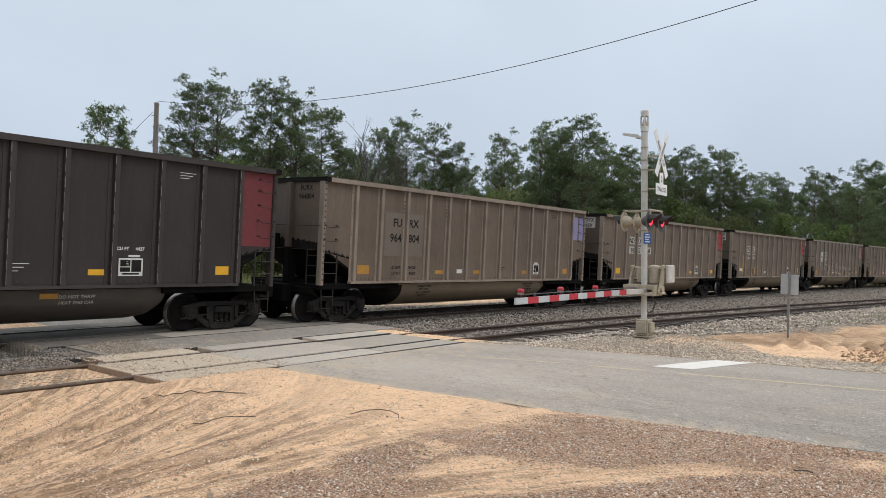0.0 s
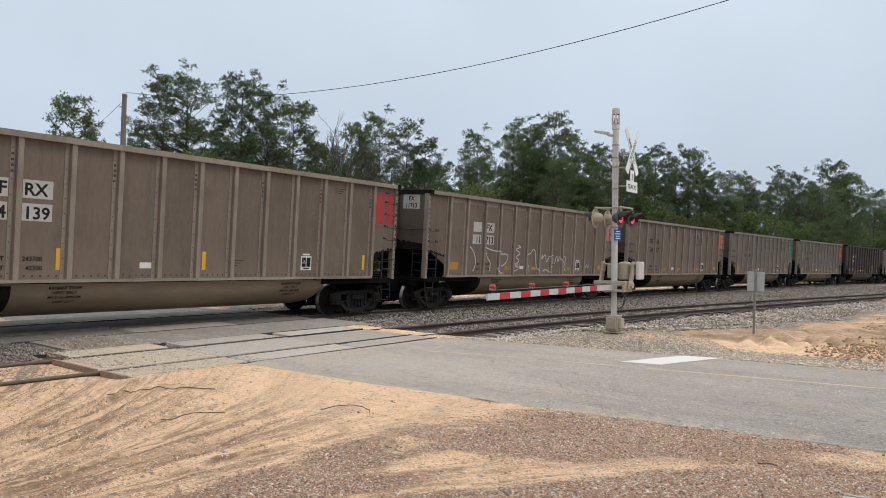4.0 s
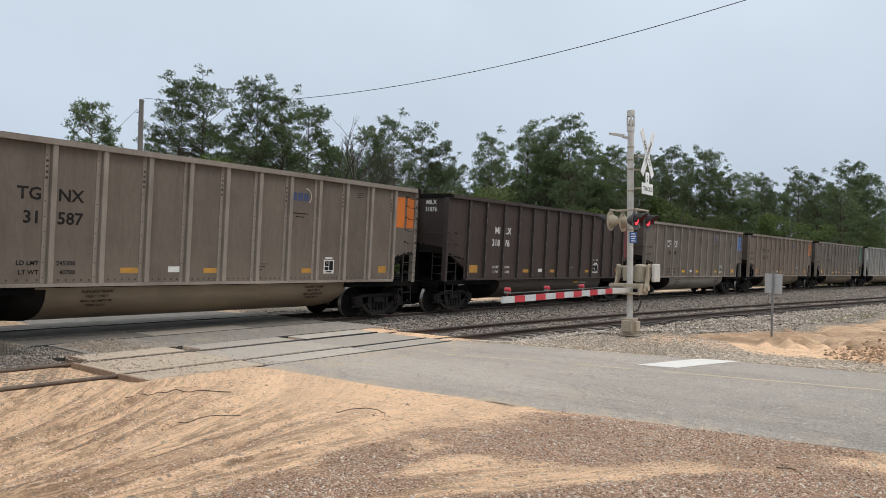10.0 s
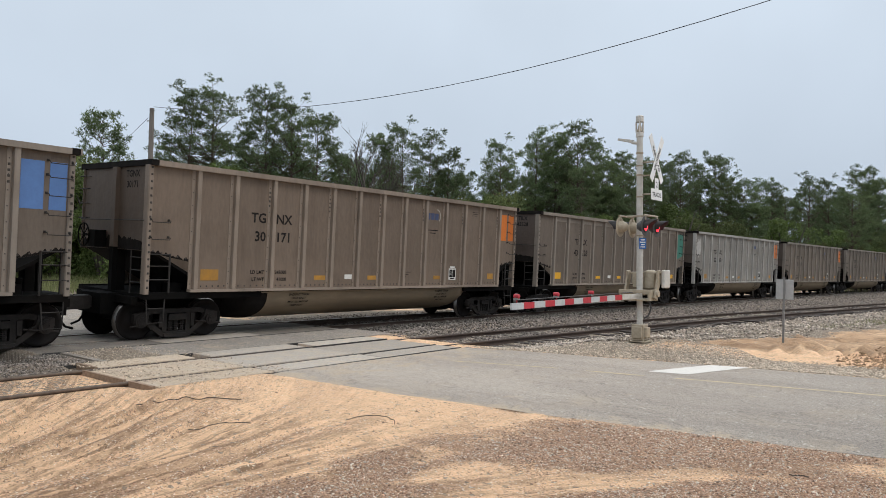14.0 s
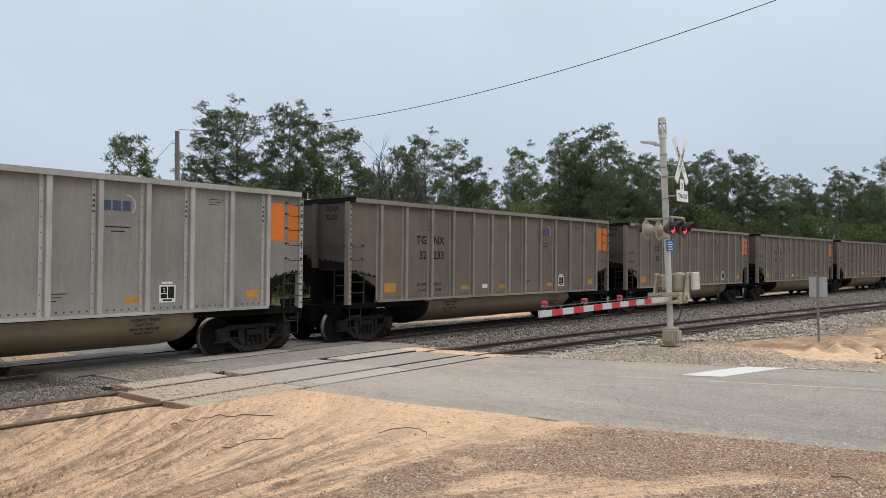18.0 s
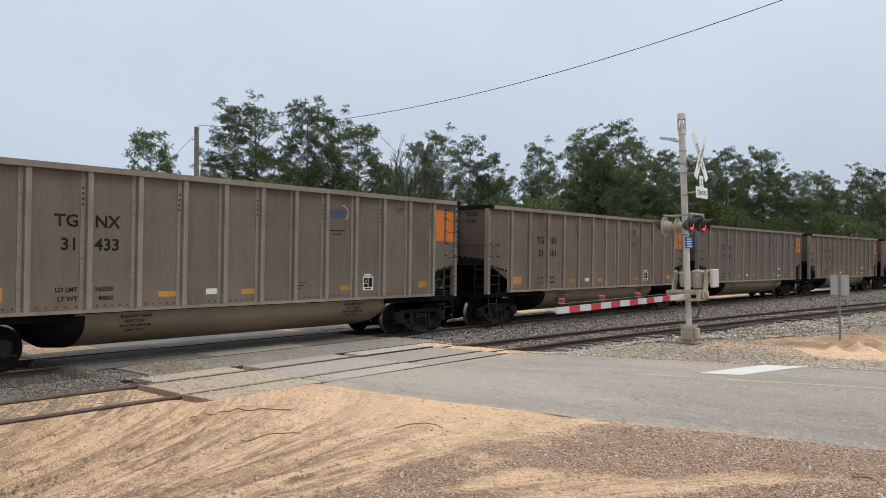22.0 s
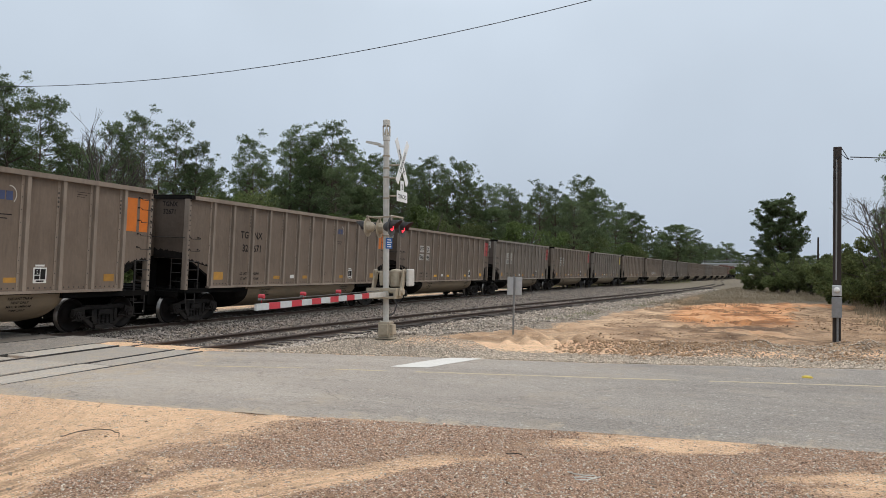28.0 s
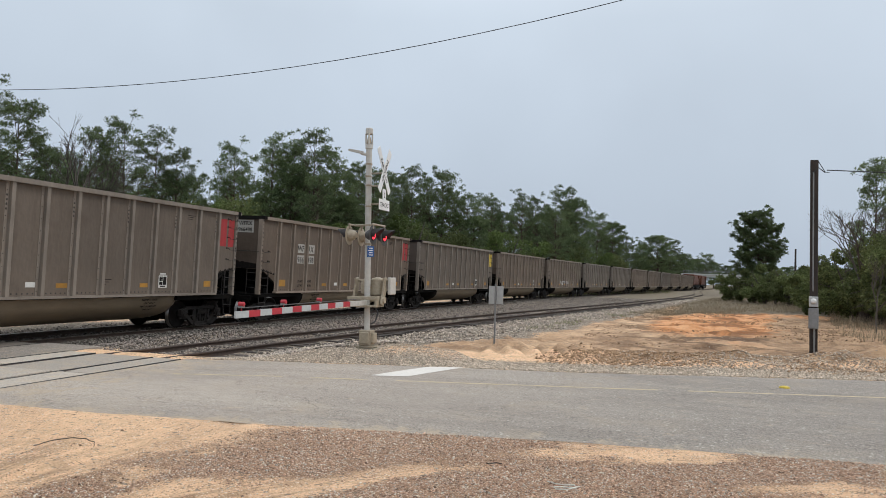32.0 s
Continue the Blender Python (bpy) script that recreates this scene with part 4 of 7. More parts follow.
stones("ballast", px, py, ground_z(px, py) + 0.010 + 0.05 * rng.random(len(px)) * smooth_step(14, 18, py), 0.022 + 0.034 * rng.random(len(px)) ** 1.5 * (1 + py / 60), M_PALEBALLAST, "pale tan crushed stone on the shoulder of a siding", 24)
bx, by, low = bx[~pale], by[~pale], low[~pale]
stones("ballast", bx, by, ground_z(bx, by) + 0.010 * (1 - low) + 0.05 * (1 - low) * rng.random(len(bx)) * smooth_step(14, 18, by), (0.022 + 0.034 * rng.random(len(bx)) ** 1.5 * (1 + by / 60)) * (1 - 0.35 * low), M_STONE, "pale grey and brown crushed stone ballast", 2)
n = 26000
by = 6.5 - 9 * rng.random(n) ** 1.5
bx = -18.6 + 6.3 * rng.random(n)
keep = (np.abs(np.abs(bx + 11.35) - 0.75) > 0.09) & (np.abs(np.abs(bx + 16.43) - 0.75) > 0.09) & ((by < 5.8) | (np.abs(bx + 13.7) < 0.85))
bx, by = bx[keep], by[keep]
# stones nearest the train take the dark colour that includes its shadow
coal = bx < -14.2 + 0.8 * (rng.random(len(bx)) - 0.5)
for sel, mt, lab in ((coal, M_DARKSTONE, "dark crushed stone between the rails"), (~coal, M_STONE, "pale crushed stone between tracks")):
    stones("ballast", bx[sel], by[sel], ground_z(bx[sel], by[sel]) + 0.006 + 0.02 * rng.random(sel.sum()), 0.010 + 0.020 * rng.random(sel.sum()), mt, lab, 3)
for count, mt, seed in ((44000, M_PEBBLE, 31), (13000, M_PEBWHITE, 32)):
    px, py = -6 + 11.5 * rng.random(count), 3.6 + 6.2 * rng.random(count)
    keep = (gravel_zone(px, py) * (0.35 + 0.9 * fbm(px, py, 1.9, 4)) > 0.15 + 0.6 * rng.random(count)) & (py < road_near(px) + 0.03)
    px, py = px[keep], py[keep]
    size = 0.006 + 0.013 * rng.random(len(px)) ** 1.8
    stones("gravel", px, py, ground_z(px, py) + 0.3 * size, size, mt, "coarse brown gravel by the road" if seed == 31 else "coarse white gravel by the road", seed)
for count, small, big, mt, lab in ((80000, 0.004, 0.009, M_PEBBLE, "small brown gravel on sand"), (40000, 0.004, 0.009, M_PEBWHITE, "small white gravel on sand")):
    px, py = -11 + 17 * rng.random(count), 1.5 + 8.2 * rng.random(count)
    keep = (0.03 + 1.1 * gravel_zone(px, py) * fbm(px, py, 1.6, 4) > rng.random(count) * 0.75) & (py < road_near(px) + 0.05) & (px > -9.7)
    px, py = px[keep], py[keep]
    size = small + big * rng.random(len(px)) ** 2.0
    stones("gravel", px, py, ground_z(px, py) + 0.3 * size, size, mt, lab, 4 + count)
n = 1500
px, py = -11 + 15 * rng.random(n), 2.0 + 7.0 * rng.random(n)
keep = (py < road_near(px)) & (px > -9.9)
px, py = px[keep], py[keep]
stones("pebbles", px, py, ground_z(px, py) + 0.002, 0.006 + 0.018 * rng.random(len(px)) ** 3, M_PEBBLE, "scattered pebbles on sand", 6)
n = 32000
px = -9.5 + 20 * rng.random(n) ** 1.25
py = road_far(px) + 0.02 + (5.0 - 3.7 * smooth_step(-6.2, -3.8, px)) * rng.random(n) ** 1.5
stones("roadside_gravel", px, py, ground_z(px, py) + 0.006, 0.009 + 0.026 * rng.random(n) ** 2, M_PALEPEB, "pale gravel along the road edge", 7)

n = 9000
px, py = -9.6 + 7.5 * rng.random(n), 2.2 + 6.0 * rng.random(n)
keep = (rut_relief(px, py) * 12 + 0.5 * fbm(px, py, 1.1, 4) > 0.42 + 0.30 * rng.random(n)) & (py < road_near(px))
px, py = px[keep], py[keep]
stones("clods", px, py, ground_z(px, py) - 0.001, 0.003 + 0.013 * rng.random(len(px)) ** 3, M_CLOD, "brown clods of earth thrown up on sand", 12)
n = 24000
px = -3.4 + 12 * rng.random(n)
py = 17.9 + 0.30 * (px + 3) + 0.55 * rng.normal(size=n)
keep = (py > road_far(px) + 0.35) & (fbm(px, py, 0.9, 3) > 0.30 + 0.22 * rng.random(n)) & (smooth_step(-3.4, -0.6, px) > rng.random(n))
px, py = px[keep], py[keep]
stones("clods", px, py, ground_z(px, py) + 0.01, 0.010 + 0.05 * rng.random(len(px)) ** 3.5, M_CLOD, "brown earth clods in a windrow along the lot", 13)
n = 9000
px = -2.2 + 10.7 * rng.random(n)
py = 17.7 + 0.30 * (px + 3) + 0.6 * rng.normal(size=n)
keep = (py > road_far(px) + 0.2) & (smooth_step(-2.2, 2.5, px) > rng.random(n))
px, py = px[keep], py[keep]
stones("windrow_stones", px, py, ground_z(px, py) + 0.02, 0.010 + 0.03 * rng.random(len(px)) ** 2.5, M_PALEPEB, "pale stones in a windrow along the lot", 15)
n = 26000
px, py = -3 + 12 * rng.random(n), 20.5 + 27 * rng.random(n)
keep = fbm(px * 0.5 + 7, py * 0.7, 0.7, 4) > 0.53 + 0.10 * rng.random(n)
px, py = px[keep], py[keep]
stones("clods", px, py, ground_z(px, py) + 0.006, 0.008 + 0.055 * rng.random(len(px)) ** 4, M_DARKCLOD, "dark earth clods turned up on a sand lot", 14)
n = 5200
px, py = -14.6 + 4.9 * rng.random(n), 5.9 + 2.6 * rng.random(n) ** 1.6
keep = (np.abs(np.abs(px + 11.35) - 0.75) > 0.10) & (fbm(px, py, 0.9, 3) > 0.36 + 0.2 * rng.random(n)) & (py > np.where(px < -12.9, 6.6, 5.95))
px, py = px[keep], py[keep]
stones("spilled_gravel", px, py, base_z(py) + 0.009 + 0 * px, 0.006 + 0.014 * rng.random(len(px)) ** 2, M_PALEPEB, "pale gravel spilled over crossing panels", 16)


# ---------- coal cars ----------
def car_paint(name, c, dark=0.72):
    """Dusty paint with vertical runs of dirt, differing a little from bay to bay and car to car."""
    def tone(f, g=None):
        g = f if g is None else g
        return (c[0] * f, c[1] * f * (g / f) ** 0.5, c[2] * g)
    k = Kit(name, 0.6, 0.3)
    fine, blot = k.noise(15, 6, 0.65, k.scaled((1, 1, 0.25))), k.noise(0.8, 5, 0.62)
    runs = k.noise(1.0, 7, 0.68, k.scaled((1.0, 3.2, 0.30)))
    sep = k.n.new("ShaderNodeSeparateXYZ")
    k.l.new(k.obj, sep.inputs[0])
    bay = k.n.new("ShaderNodeTexWhiteNoise")
    bay.noise_dimensions = "1D"
    info = k.n.new("ShaderNodeObjectInfo")
    k.l.new(k.calc("ADD", k.calc("FLOOR", k.calc("DIVIDE", k.calc("ADD", sep.outputs[1], 6.175), 1.0292)), k.calc("MULTIPLY", info.outputs["Random"], 50.0)), bay.inputs["W"])
    col = k.ramp(fine, (0.32, tone(0.93)), (0.68, tone(1.10)))
    col = k.mix(k.soft(runs, 0.52, 0.74, 0, 0.5), col, tone(dark * 0.82, dark * 0.74))
    col = k.mix(k.soft(runs, 0.46, 0.28, 0, 0.45), col, tone(1.25, 1.3))
    col = k.mix(k.soft(blot, 0.50, 0.74, 0, 0.5), col, tone(dark * 0.9, dark * 0.84))
    col = k.mix(k.calc("MULTIPLY", k.soft(sep.outputs[2], 2.1, 1.25), k.soft(blot, 0.62, 0.36, 0, 0.5)), col, tone(1.55, 1.5))
    col = k.mix(1.0, col, k.soft(bay.outputs["Value"], 0, 1, 0.90, 1.08), "MULTIPLY")
    col = k.mix(1.0, col, k.soft(info.outputs["Random"], 0, 1, 0.93, 1.07), "MULTIPLY")
    return k.done(col, k.bump(k.noise(1.6, 3), 0.03, k.bump(fine, 0.003)))


PAINT = {
    "brown": car_paint("dusty_aluminium_brown", (0.140, 0.105, 0.079)),
    "taupe": car_paint("dusty_aluminium_taupe", (0.134, 0.107, 0.085)),
    "grey": car_paint("pale_grey_aluminium", (0.228, 0.212, 0.190)),
    "dark": car_paint("dark_oxide_brown", (0.033, 0.0265, 0.0245)),
    "rust": car_paint("reddish_brown_paint", (0.050, 0.033, 0.0265)),
}
TRIM = {
    "brown": car_paint("dusty_post_brown", (0.225, 0.180, 0.142), 0.7),
    "taupe": car_paint("dusty_post_taupe", (0.215, 0.183, 0.152), 0.7),
    "grey": car_paint("pale_post_grey", (0.33, 0.315, 0.29), 0.8),
    "dark": car_paint("dark_post", (0.040, 0.033, 0.030), 0.8),
    "rust": car_paint("dark_post_red", (0.045, 0.034, 0.029), 0.8),
}
TUB = {
    "gold": mat("tan_tub", (0.235, 0.18, 0.118), (0.185, 0.142, 0.094), 8, 0.42, 0.05, c3=(0.15, 0.115, 0.08), stain=0.7, stretch=(1, 0.2, 1), vary=0.1, spec=0.4),
    "silver": mat("silver_tub", (0.42, 0.40, 0.36), (0.33, 0.31, 0.28), 8, 0.42, 0.05, c3=(0.24, 0.20, 0.16), stain=0.8, stretch=(1, 0.2, 1), metal=0.3),
    "dark": mat("dark_tub", (0.085, 0.07, 0.058), (0.06, 0.05, 0.042), 8, 0.6, 0.05, stretch=(1, 0.2, 1)),
}
# end walls darker than the sides: grime, plus shade between cars in the colour
SHADED_GRIME = {k: car_paint("grimy_shaded_end_" + k, tuple(v * f for v in c)) for k, c, f in (("brown", (0.148, 0.108, 0.080), 0.62), ("taupe", (0.165, 0.125, 0.103), 0.52), ("grey", (0.285, 0.222, 0.178), 0.34), ("dark", (0.047, 0.038, 0.032), 0.8), ("rust", (0.058, 0.040, 0.032), 0.8))}
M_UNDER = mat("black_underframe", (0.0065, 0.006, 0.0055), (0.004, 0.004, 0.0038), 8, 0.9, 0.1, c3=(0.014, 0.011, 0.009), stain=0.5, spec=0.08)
M_IRON = mat("sooty_grab_iron", (0.034, 0.030, 0.027), (0.02, 0.018, 0.016), 12, 0.7, 0.1, spec=0.3)
M_TRUCK = mat("sooty_truck_casting", (0.026, 0.0225, 0.0205), (0.013, 0.0115, 0.0105), 9, 0.7, 0.15, c3=(0.042, 0.032, 0.026), stain=0.5, spec=0.2)
M_WHEEL = mat("wheel_steel", (0.011, 0.0088, 0.0078), (0.007, 0.006, 0.0055), 10, 0.7, 0.1, metal=0.1, c3=(0.024, 0.017, 0.014), spec=0.2)
M_TREAD = mat("worn_wheel_tread", (0.24, 0.225, 0.21), (0.15, 0.14, 0.13), 20, 0.28, 0.02, metal=0.9)
M_RIVET = mat("dark_rivets", (0.05, 0.042, 0.036), None, 8, 0.7, 0.0)
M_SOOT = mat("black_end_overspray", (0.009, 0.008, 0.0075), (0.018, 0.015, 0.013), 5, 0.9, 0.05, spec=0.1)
PANEL = {
    "orange": mat("orange_panel", (0.60, 0.155, 0.014), (0.51, 0.132, 0.016), 6, 0.6, 0.02, c3=(0.42, 0.18, 0.06), stain=0.5, vary=0.1),
    "red": mat("red_panel", (0.38, 0.032, 0.036), (0.31, 0.03, 0.032), 6, 0.6, 0.02, c3=(0.24, 0.06, 0.045), stain=0.5),
    "darkred": mat("dull_red_panel", (0.155, 0.026, 0.03), (0.12, 0.022, 0.025), 6, 0.6, 0.02, c3=(0.075, 0.024, 0.022), stain=0.6),
    "pink": mat("faded_red_panel", (0.40, 0.17, 0.16), (0.33, 0.13, 0.12), 6, 0.6, 0.02, stain=0.6),
    "green": mat("green_panel", (0.035, 0.18, 0.135), (0.03, 0.145, 0.11), 6, 0.6, 0.02, c3=(0.10, 0.16, 0.11), stain=0.5),
    "blue": mat("blue_panel", (0.09, 0.19, 0.42), (0.08, 0.16, 0.36), 6, 0.6, 0.02, stain=0.5),
    "purple": mat("faded_purple_panel", (0.24, 0.22, 0.40), (0.20, 0.19, 0.33), 6, 0.6, 0.02, stain=0.6),
    "yellow": mat("yellow_panel", (0.62, 0.45, 0.05), (0.5, 0.36, 0.05), 6, 0.6, 0.02, stain=0.5),
    "none": None,
}
M_CARYEL = mat("dusty_yellow_reflector", (0.44, 0.215, 0.03), (0.32, 0.17, 0.04), 8, 0.6, 0.0, c3=(0.22, 0.145, 0.075), stain=0.9, vary=0.15)
M_CARYEL2 = mat("bright_yellow_reflector", (0.72, 0.37, 0.018), (0.62, 0.33, 0.025), 8, 0.5, 0.0, c3=(0.45, 0.26, 0.06), stain=0.4)
M_CARWHT = mat("white_stencil", (0.66, 0.65, 0.61), (0.56, 0.55, 0.52), 8, 0.6, 0.0, stain=0.4)
M_CARPATCH = mat("dirty_white_patch", (0.46, 0.44, 0.40), (0.36, 0.345, 0.31), 8, 0.65, 0.0, c3=(0.28, 0.25, 0.21), stain=0.7)
M_WORN = mat("worn_bare_edge", (0.20, 0.185, 0.17), (0.10, 0.09, 0.08), 14, 0.6, 0.02, stain=0.5)
M_BAREMETAL = mat("peeled_bare_metal", (0.44, 0.425, 0.40), (0.34, 0.325, 0.30), 9, 0.6, 0.02, stain=0.5)
M_CARBLK = mat("black_stencil", (0.013, 0.012, 0.012), (0.024, 0.021, 0.019), 12, 0.8, 0.0, stain=0.2, spec=0.12)
M_PATCH = mat("light_repaint_patch", (0.155, 0.125, 0.099), (0.135, 0.108, 0.085), 8, 0.6, 0.0)
M_NRG = mat("blue_emblem", (0.045, 0.062, 0.135), None, 8, 0.6, 0.0)
M_SPRAY = mat("white_spray_paint", (0.52, 0.51, 0.49), (0.40, 0.385, 0.36), 14, 0.7, 0.0, stain=0.5)

BODY = 7.275          # half the body's length
PITCH = 16.18         # coupled length
EVEN = [-6.16 + 1.0292 * i for i in range(13)]
POSTS = [-6.08, -5.05, -3.92, -2.90, -1.89, -0.89, 0.10, 1.08, 2.07, 3.085, 4.115, 5.145, 6.175]


def bay(y):
    """Moves a place given for evenly spaced posts to the real spacing."""
    return float(np.interp(y, [-7.3] + EVEN + [7.3], [-7.3] + POSTS + [7.3]))


CAR = {}              # meshes shared by all cars


def shared(name, build, material, smooth=False, bevel=0.0):
    key = (name, material.name)
    if key not in CAR:
        bm = bmesh.new()
        build(bm)
        CAR[key] = finish(bm, name, material, smooth, bevel)
    return CAR[key]


def b_side(bm):
    slab(bm, [(-6.10, 1.20), (6.175, 1.20), (6.175, 1.82), (BODY, 2.03), (BODY, 3.95), (-BODY, 3.95), (-BODY, 2.03), (-6.10, 1.82)], "x", 1.50, 1.525)


def b_post(bm):
    slab(bm, [(1.525, -0.145), (1.537, -0.145), (1.537, -0.065), (1.530, -0.060), (1.530, -0.048), (1.612, -0.040), (1.618, -0.034), (1.618, 0.062), (1.612, 0.068), (1.525, 0.080)], "z", 1.20, 3.94)


def b_worn(bm):
    """Broken bright line down the outer edge of a post."""
    z = 1.24
    for k in range(11):
        ln = 0.10 + 0.20 * abs(math.sin(k * 2.1 + 0.6))
        box(bm, 1.6165, 1.6195, -0.038, -0.026 + 0.006 * math.sin(k * 3.3), z, min(3.9, z + ln))
        z += ln + 0.05 + 0.06 * abs(math.sin(k * 1.7))
        if z > 3.8:
            break


def b_rivets(bm):
    def dot(x, y, z, r=0.013):
        v = [bm.verts.new((x, y + a * r, z + b * r)) for a, b in ((-1, -1), (1, -1), (1, 1), (-1, 1))]
        t = bm.verts.new((x + 0.009, y, z))
        for i in range(4):
            bm.faces.new((v[i], v[(i + 1) % 4], t))
    for p in POSTS:
        z = 1.32
        while z < 3.9:
            dot(1.537, p - 0.105, z, 0.011)
            z += 0.30
    for p in POSTS[2::2]:
        for k in range(4):
            dot(1.538, p - 0.105, 3.28 + 0.11 * k, 0.024)
    for s in (-1, 1):
        z = 1.25
        while z < 3.95:
            dot(1.585, s * (BODY - 0.045), z, 0.024)
            z += 0.155
        for k in range(5):
            dot(1.526, s * (6.3 + 0.2 * k), 1.90 + 0.037 * k, 0.02)
    for a, b in zip(POSTS, POSTS[1:]):
        for k in range(5):
            dot(1.526, a + 0.2 + k * (b - a - 0.4) / 4, 1.265, 0.018)


def b_chord(bm):
    for s in (-1, 1):
        box(bm, s * 1.47, s * 1.645, -BODY + 0.165, BODY + 0.10, 3.93, 4.05)


def b_sill(bm):
    for s in (-1, 1):
        box(bm, s * 1.46, s * 1.63, -6.2, 6.2, 1.135, 1.198)


def b_lower(bm):
    for s in (-1, 1):
        box(bm, s * 1.36, s * 1.53, -BODY, -4.15, 0.985, 1.133)
        box(bm, s * 1.36, s * 1.53, 4.30, BODY, 0.985, 1.133)
        box(bm, s * 1.30, s * 1.43, -4.15, 4.30, 1.09, 1.133)
        box(bm, -1.36, 1.36, s * 5.7, s * BODY, 1.02, 1.10)
    box(bm, -0.34, 0.34, -7.55, 7.55, 0.62, 1.0)
    for s in (-1, 1):
        box(bm, -0.52, 0.52, s * 6.9, s * 7.72, 0.60, 1.06)
        box(bm, -1.3, 1.3, s * 7.28, s * 7.42, 0.86, 1.03)
    for s in (-1, 1):
        # slope sheet under the end
        slab(bm, [(s * 7.2, 2.06), (s * 5.35, 1.04), (s * 5.3, 1.10), (s * 7.2, 2.12)], "x", -1.49, 1.49)
        box(bm, -0.16, 0.16, s * 7.0, s * 7.2, 1.1, 2.2)
        rod(bm, (0.75, s * 6.55, 1.1), (0.75, s * 6.55, 1.42), 0.16, 10)
        box(bm, 0.95, 1.25, s * 6.2, s * 6.5, 1.1, 1.32)
        box(bm, -0.22, 0.22, s * 5.0, s * 5.35, 0.55, 1.35)


def b_corner(bm):
    slab(bm, [(1.40, -0.02), (1.555, -0.02), (1.58, 0.0), (1.58, 0.085), (1.40, 0.085)], "z", 1.10, 3.94)


def b_end(bm):
    box(bm, -1.50, 1.50, -0.012, 0.012, 2.05, 3.95)


def b_end_post(bm):
    box(bm, -0.09, 0.09, 0.012, 0.12, 2.1, 3.93)


def b_end_leg(bm):
    box(bm, -0.08, 0.08, 0.014, 0.118, 1.10, 2.098)


def b_chord_end(bm):
    box(bm, -1.648, 1.648, -0.085, 0.085, 3.928, 4.058)


def b_side_soot(bm):
    """Black overspray that rises from the slanted edge of the side wall."""
    low = [(6.18 + 1.08 * i / 30, 1.823 + 0.206 * i / 30) for i in range(31)]
    top = [(y, z + 0.055 + 0.022 * math.sin(i * 0.9) + 0.020 * math.sin(i * 2.3) + 0.018 * math.sin(i * 4.9)) for i, (y, z) in enumerate(low)]
    slab(bm, low + top[::-1], "x", 1.526, 1.528)


def b_soot(bm):
    pts = [(-1.44, 2.06)] + [(1.44, 2.06)]
    top = [(1.44 - 2.88 * i / 60, 2.24 + 0.022 * math.sin(i * 1.3) + 0.02 * math.sin(i * 2.9) + 0.02 * math.sin(i * 5.1) + 0.10 * math.sin(i / 60 * math.pi)) for i in range(61)]
    slab(bm, pts + top, "y", 0.013, 0.017)


def b_tub(bm):
    rings = []
    for y, k in ((-4.45, 0.0), (-4.42, 0.55), (-4.25, 0.9), (-3.9, 1.0), (3.9, 1.0), (4.25, 0.9), (4.42, 0.55), (4.45, 0.0)):
        ring = []
        for i in range(17):
            a = math.pi * i / 16
            ring.append(bm.verts.new((1.47 * math.cos(a) * (0.9 + 0.1 * k), y, 1.105 - math.sin(a) ** 0.85 * (0.45 + 0.335 * k))))
        rings.append(ring)
    for a, b in zip(rings, rings[1:]):
        for i in range(16):
            bm.faces.new((a[i], a[i + 1], b[i + 1], b[i]))
    bm.faces.new(rings[0])
    bm.faces.new(rings[-1][::-1])


def on_tub(z):
    """The pose that lays lettering on the tub's side at height z."""
    def side(q):
        return 1.47 * math.sqrt(max(0.0, 1 - (max(0.0, 1.105 - q) / 0.785) ** (2 / 0.85)))
    return Matrix.Translation((side(z + 0.03) + 0.012, 0, z)) @ Matrix.Rotation(math.atan2(side(z + 0.06) - side(z), 0.06), 4, "Y")


def b_grab(bm):
    bent(bm, [(1.585, 0, 0.03), (1.63, 0, 0.02), (1.64, -0.02, -0.03), (1.64, -0.43, -0.03), (1.64, -0.45, 0.01), (1.53, -0.45, 0.03)], 0.010, 5)
    for y in (0.0, -0.45):
        box(bm, 1.53, 1.59 if y == 0 else 1.55, y - 0.022, y + 0.022, 0.0, 0.05)


def b_ladder(bm):
    bent(bm, [(1.55, -0.51, 1.12), (1.55, -0.51, 2.0)], 0.024, 6)
    for z in (1.42, 1.72, 1.98):
        bent(bm, [(1.57, 0.0, z), (1.57, -0.51, z)], 0.013, 5)


def b_stirrup(bm):
    bent(bm, [(1.5, -0.02, 1.05), (1.53, -0.04, 0.46), (1.53, -0.42, 0.46), (1.5, -0.46, 1.05)], 0.016, 6)
    bent(bm, [(1.52, -0.03, 0.78), (1.52, -0.43, 0.78)], 0.013, 5)


def b_end_ladder(bm):
    bent(bm, [(1.02, 0.05, 1.1), (1.02, 0.05, 2.05)], 0.018, 5)
    for z in (1.35, 1.62, 1.9):
        bent(bm, [(1.45, 0.06, z), (1.02, 0.06, z)], 0.013, 5)


def b_end_rail(bm):
    bent(bm, [(1.5, 0.05, 2.72), (-1.45, 0.05, 2.72)], 0.012, 5)


def b_rung(bm):
    bent(bm, [(-1.5, 0.0, 0), (-1.5, 0.08, 0), (-1.12, 0.08, 0), (-1.12, 0.0, 0)], 0.012, 5)


def b_tub_end(bm):
    rings = []
    for y, k in ((-4.49, 0.0), (-4.46, 0.56), (-4.28, 0.92), (-3.92, 1.01)):
        ring = []
        for i in range(17):
            a = math.pi * i / 16
            ring.append(bm.verts.new((1.48 * math.cos(a) * (0.9 + 0.1 * k), y, 1.07 - math.sin(a) ** 0.85 * (0.42 + 0.335 * k))))
        rings.append(ring)
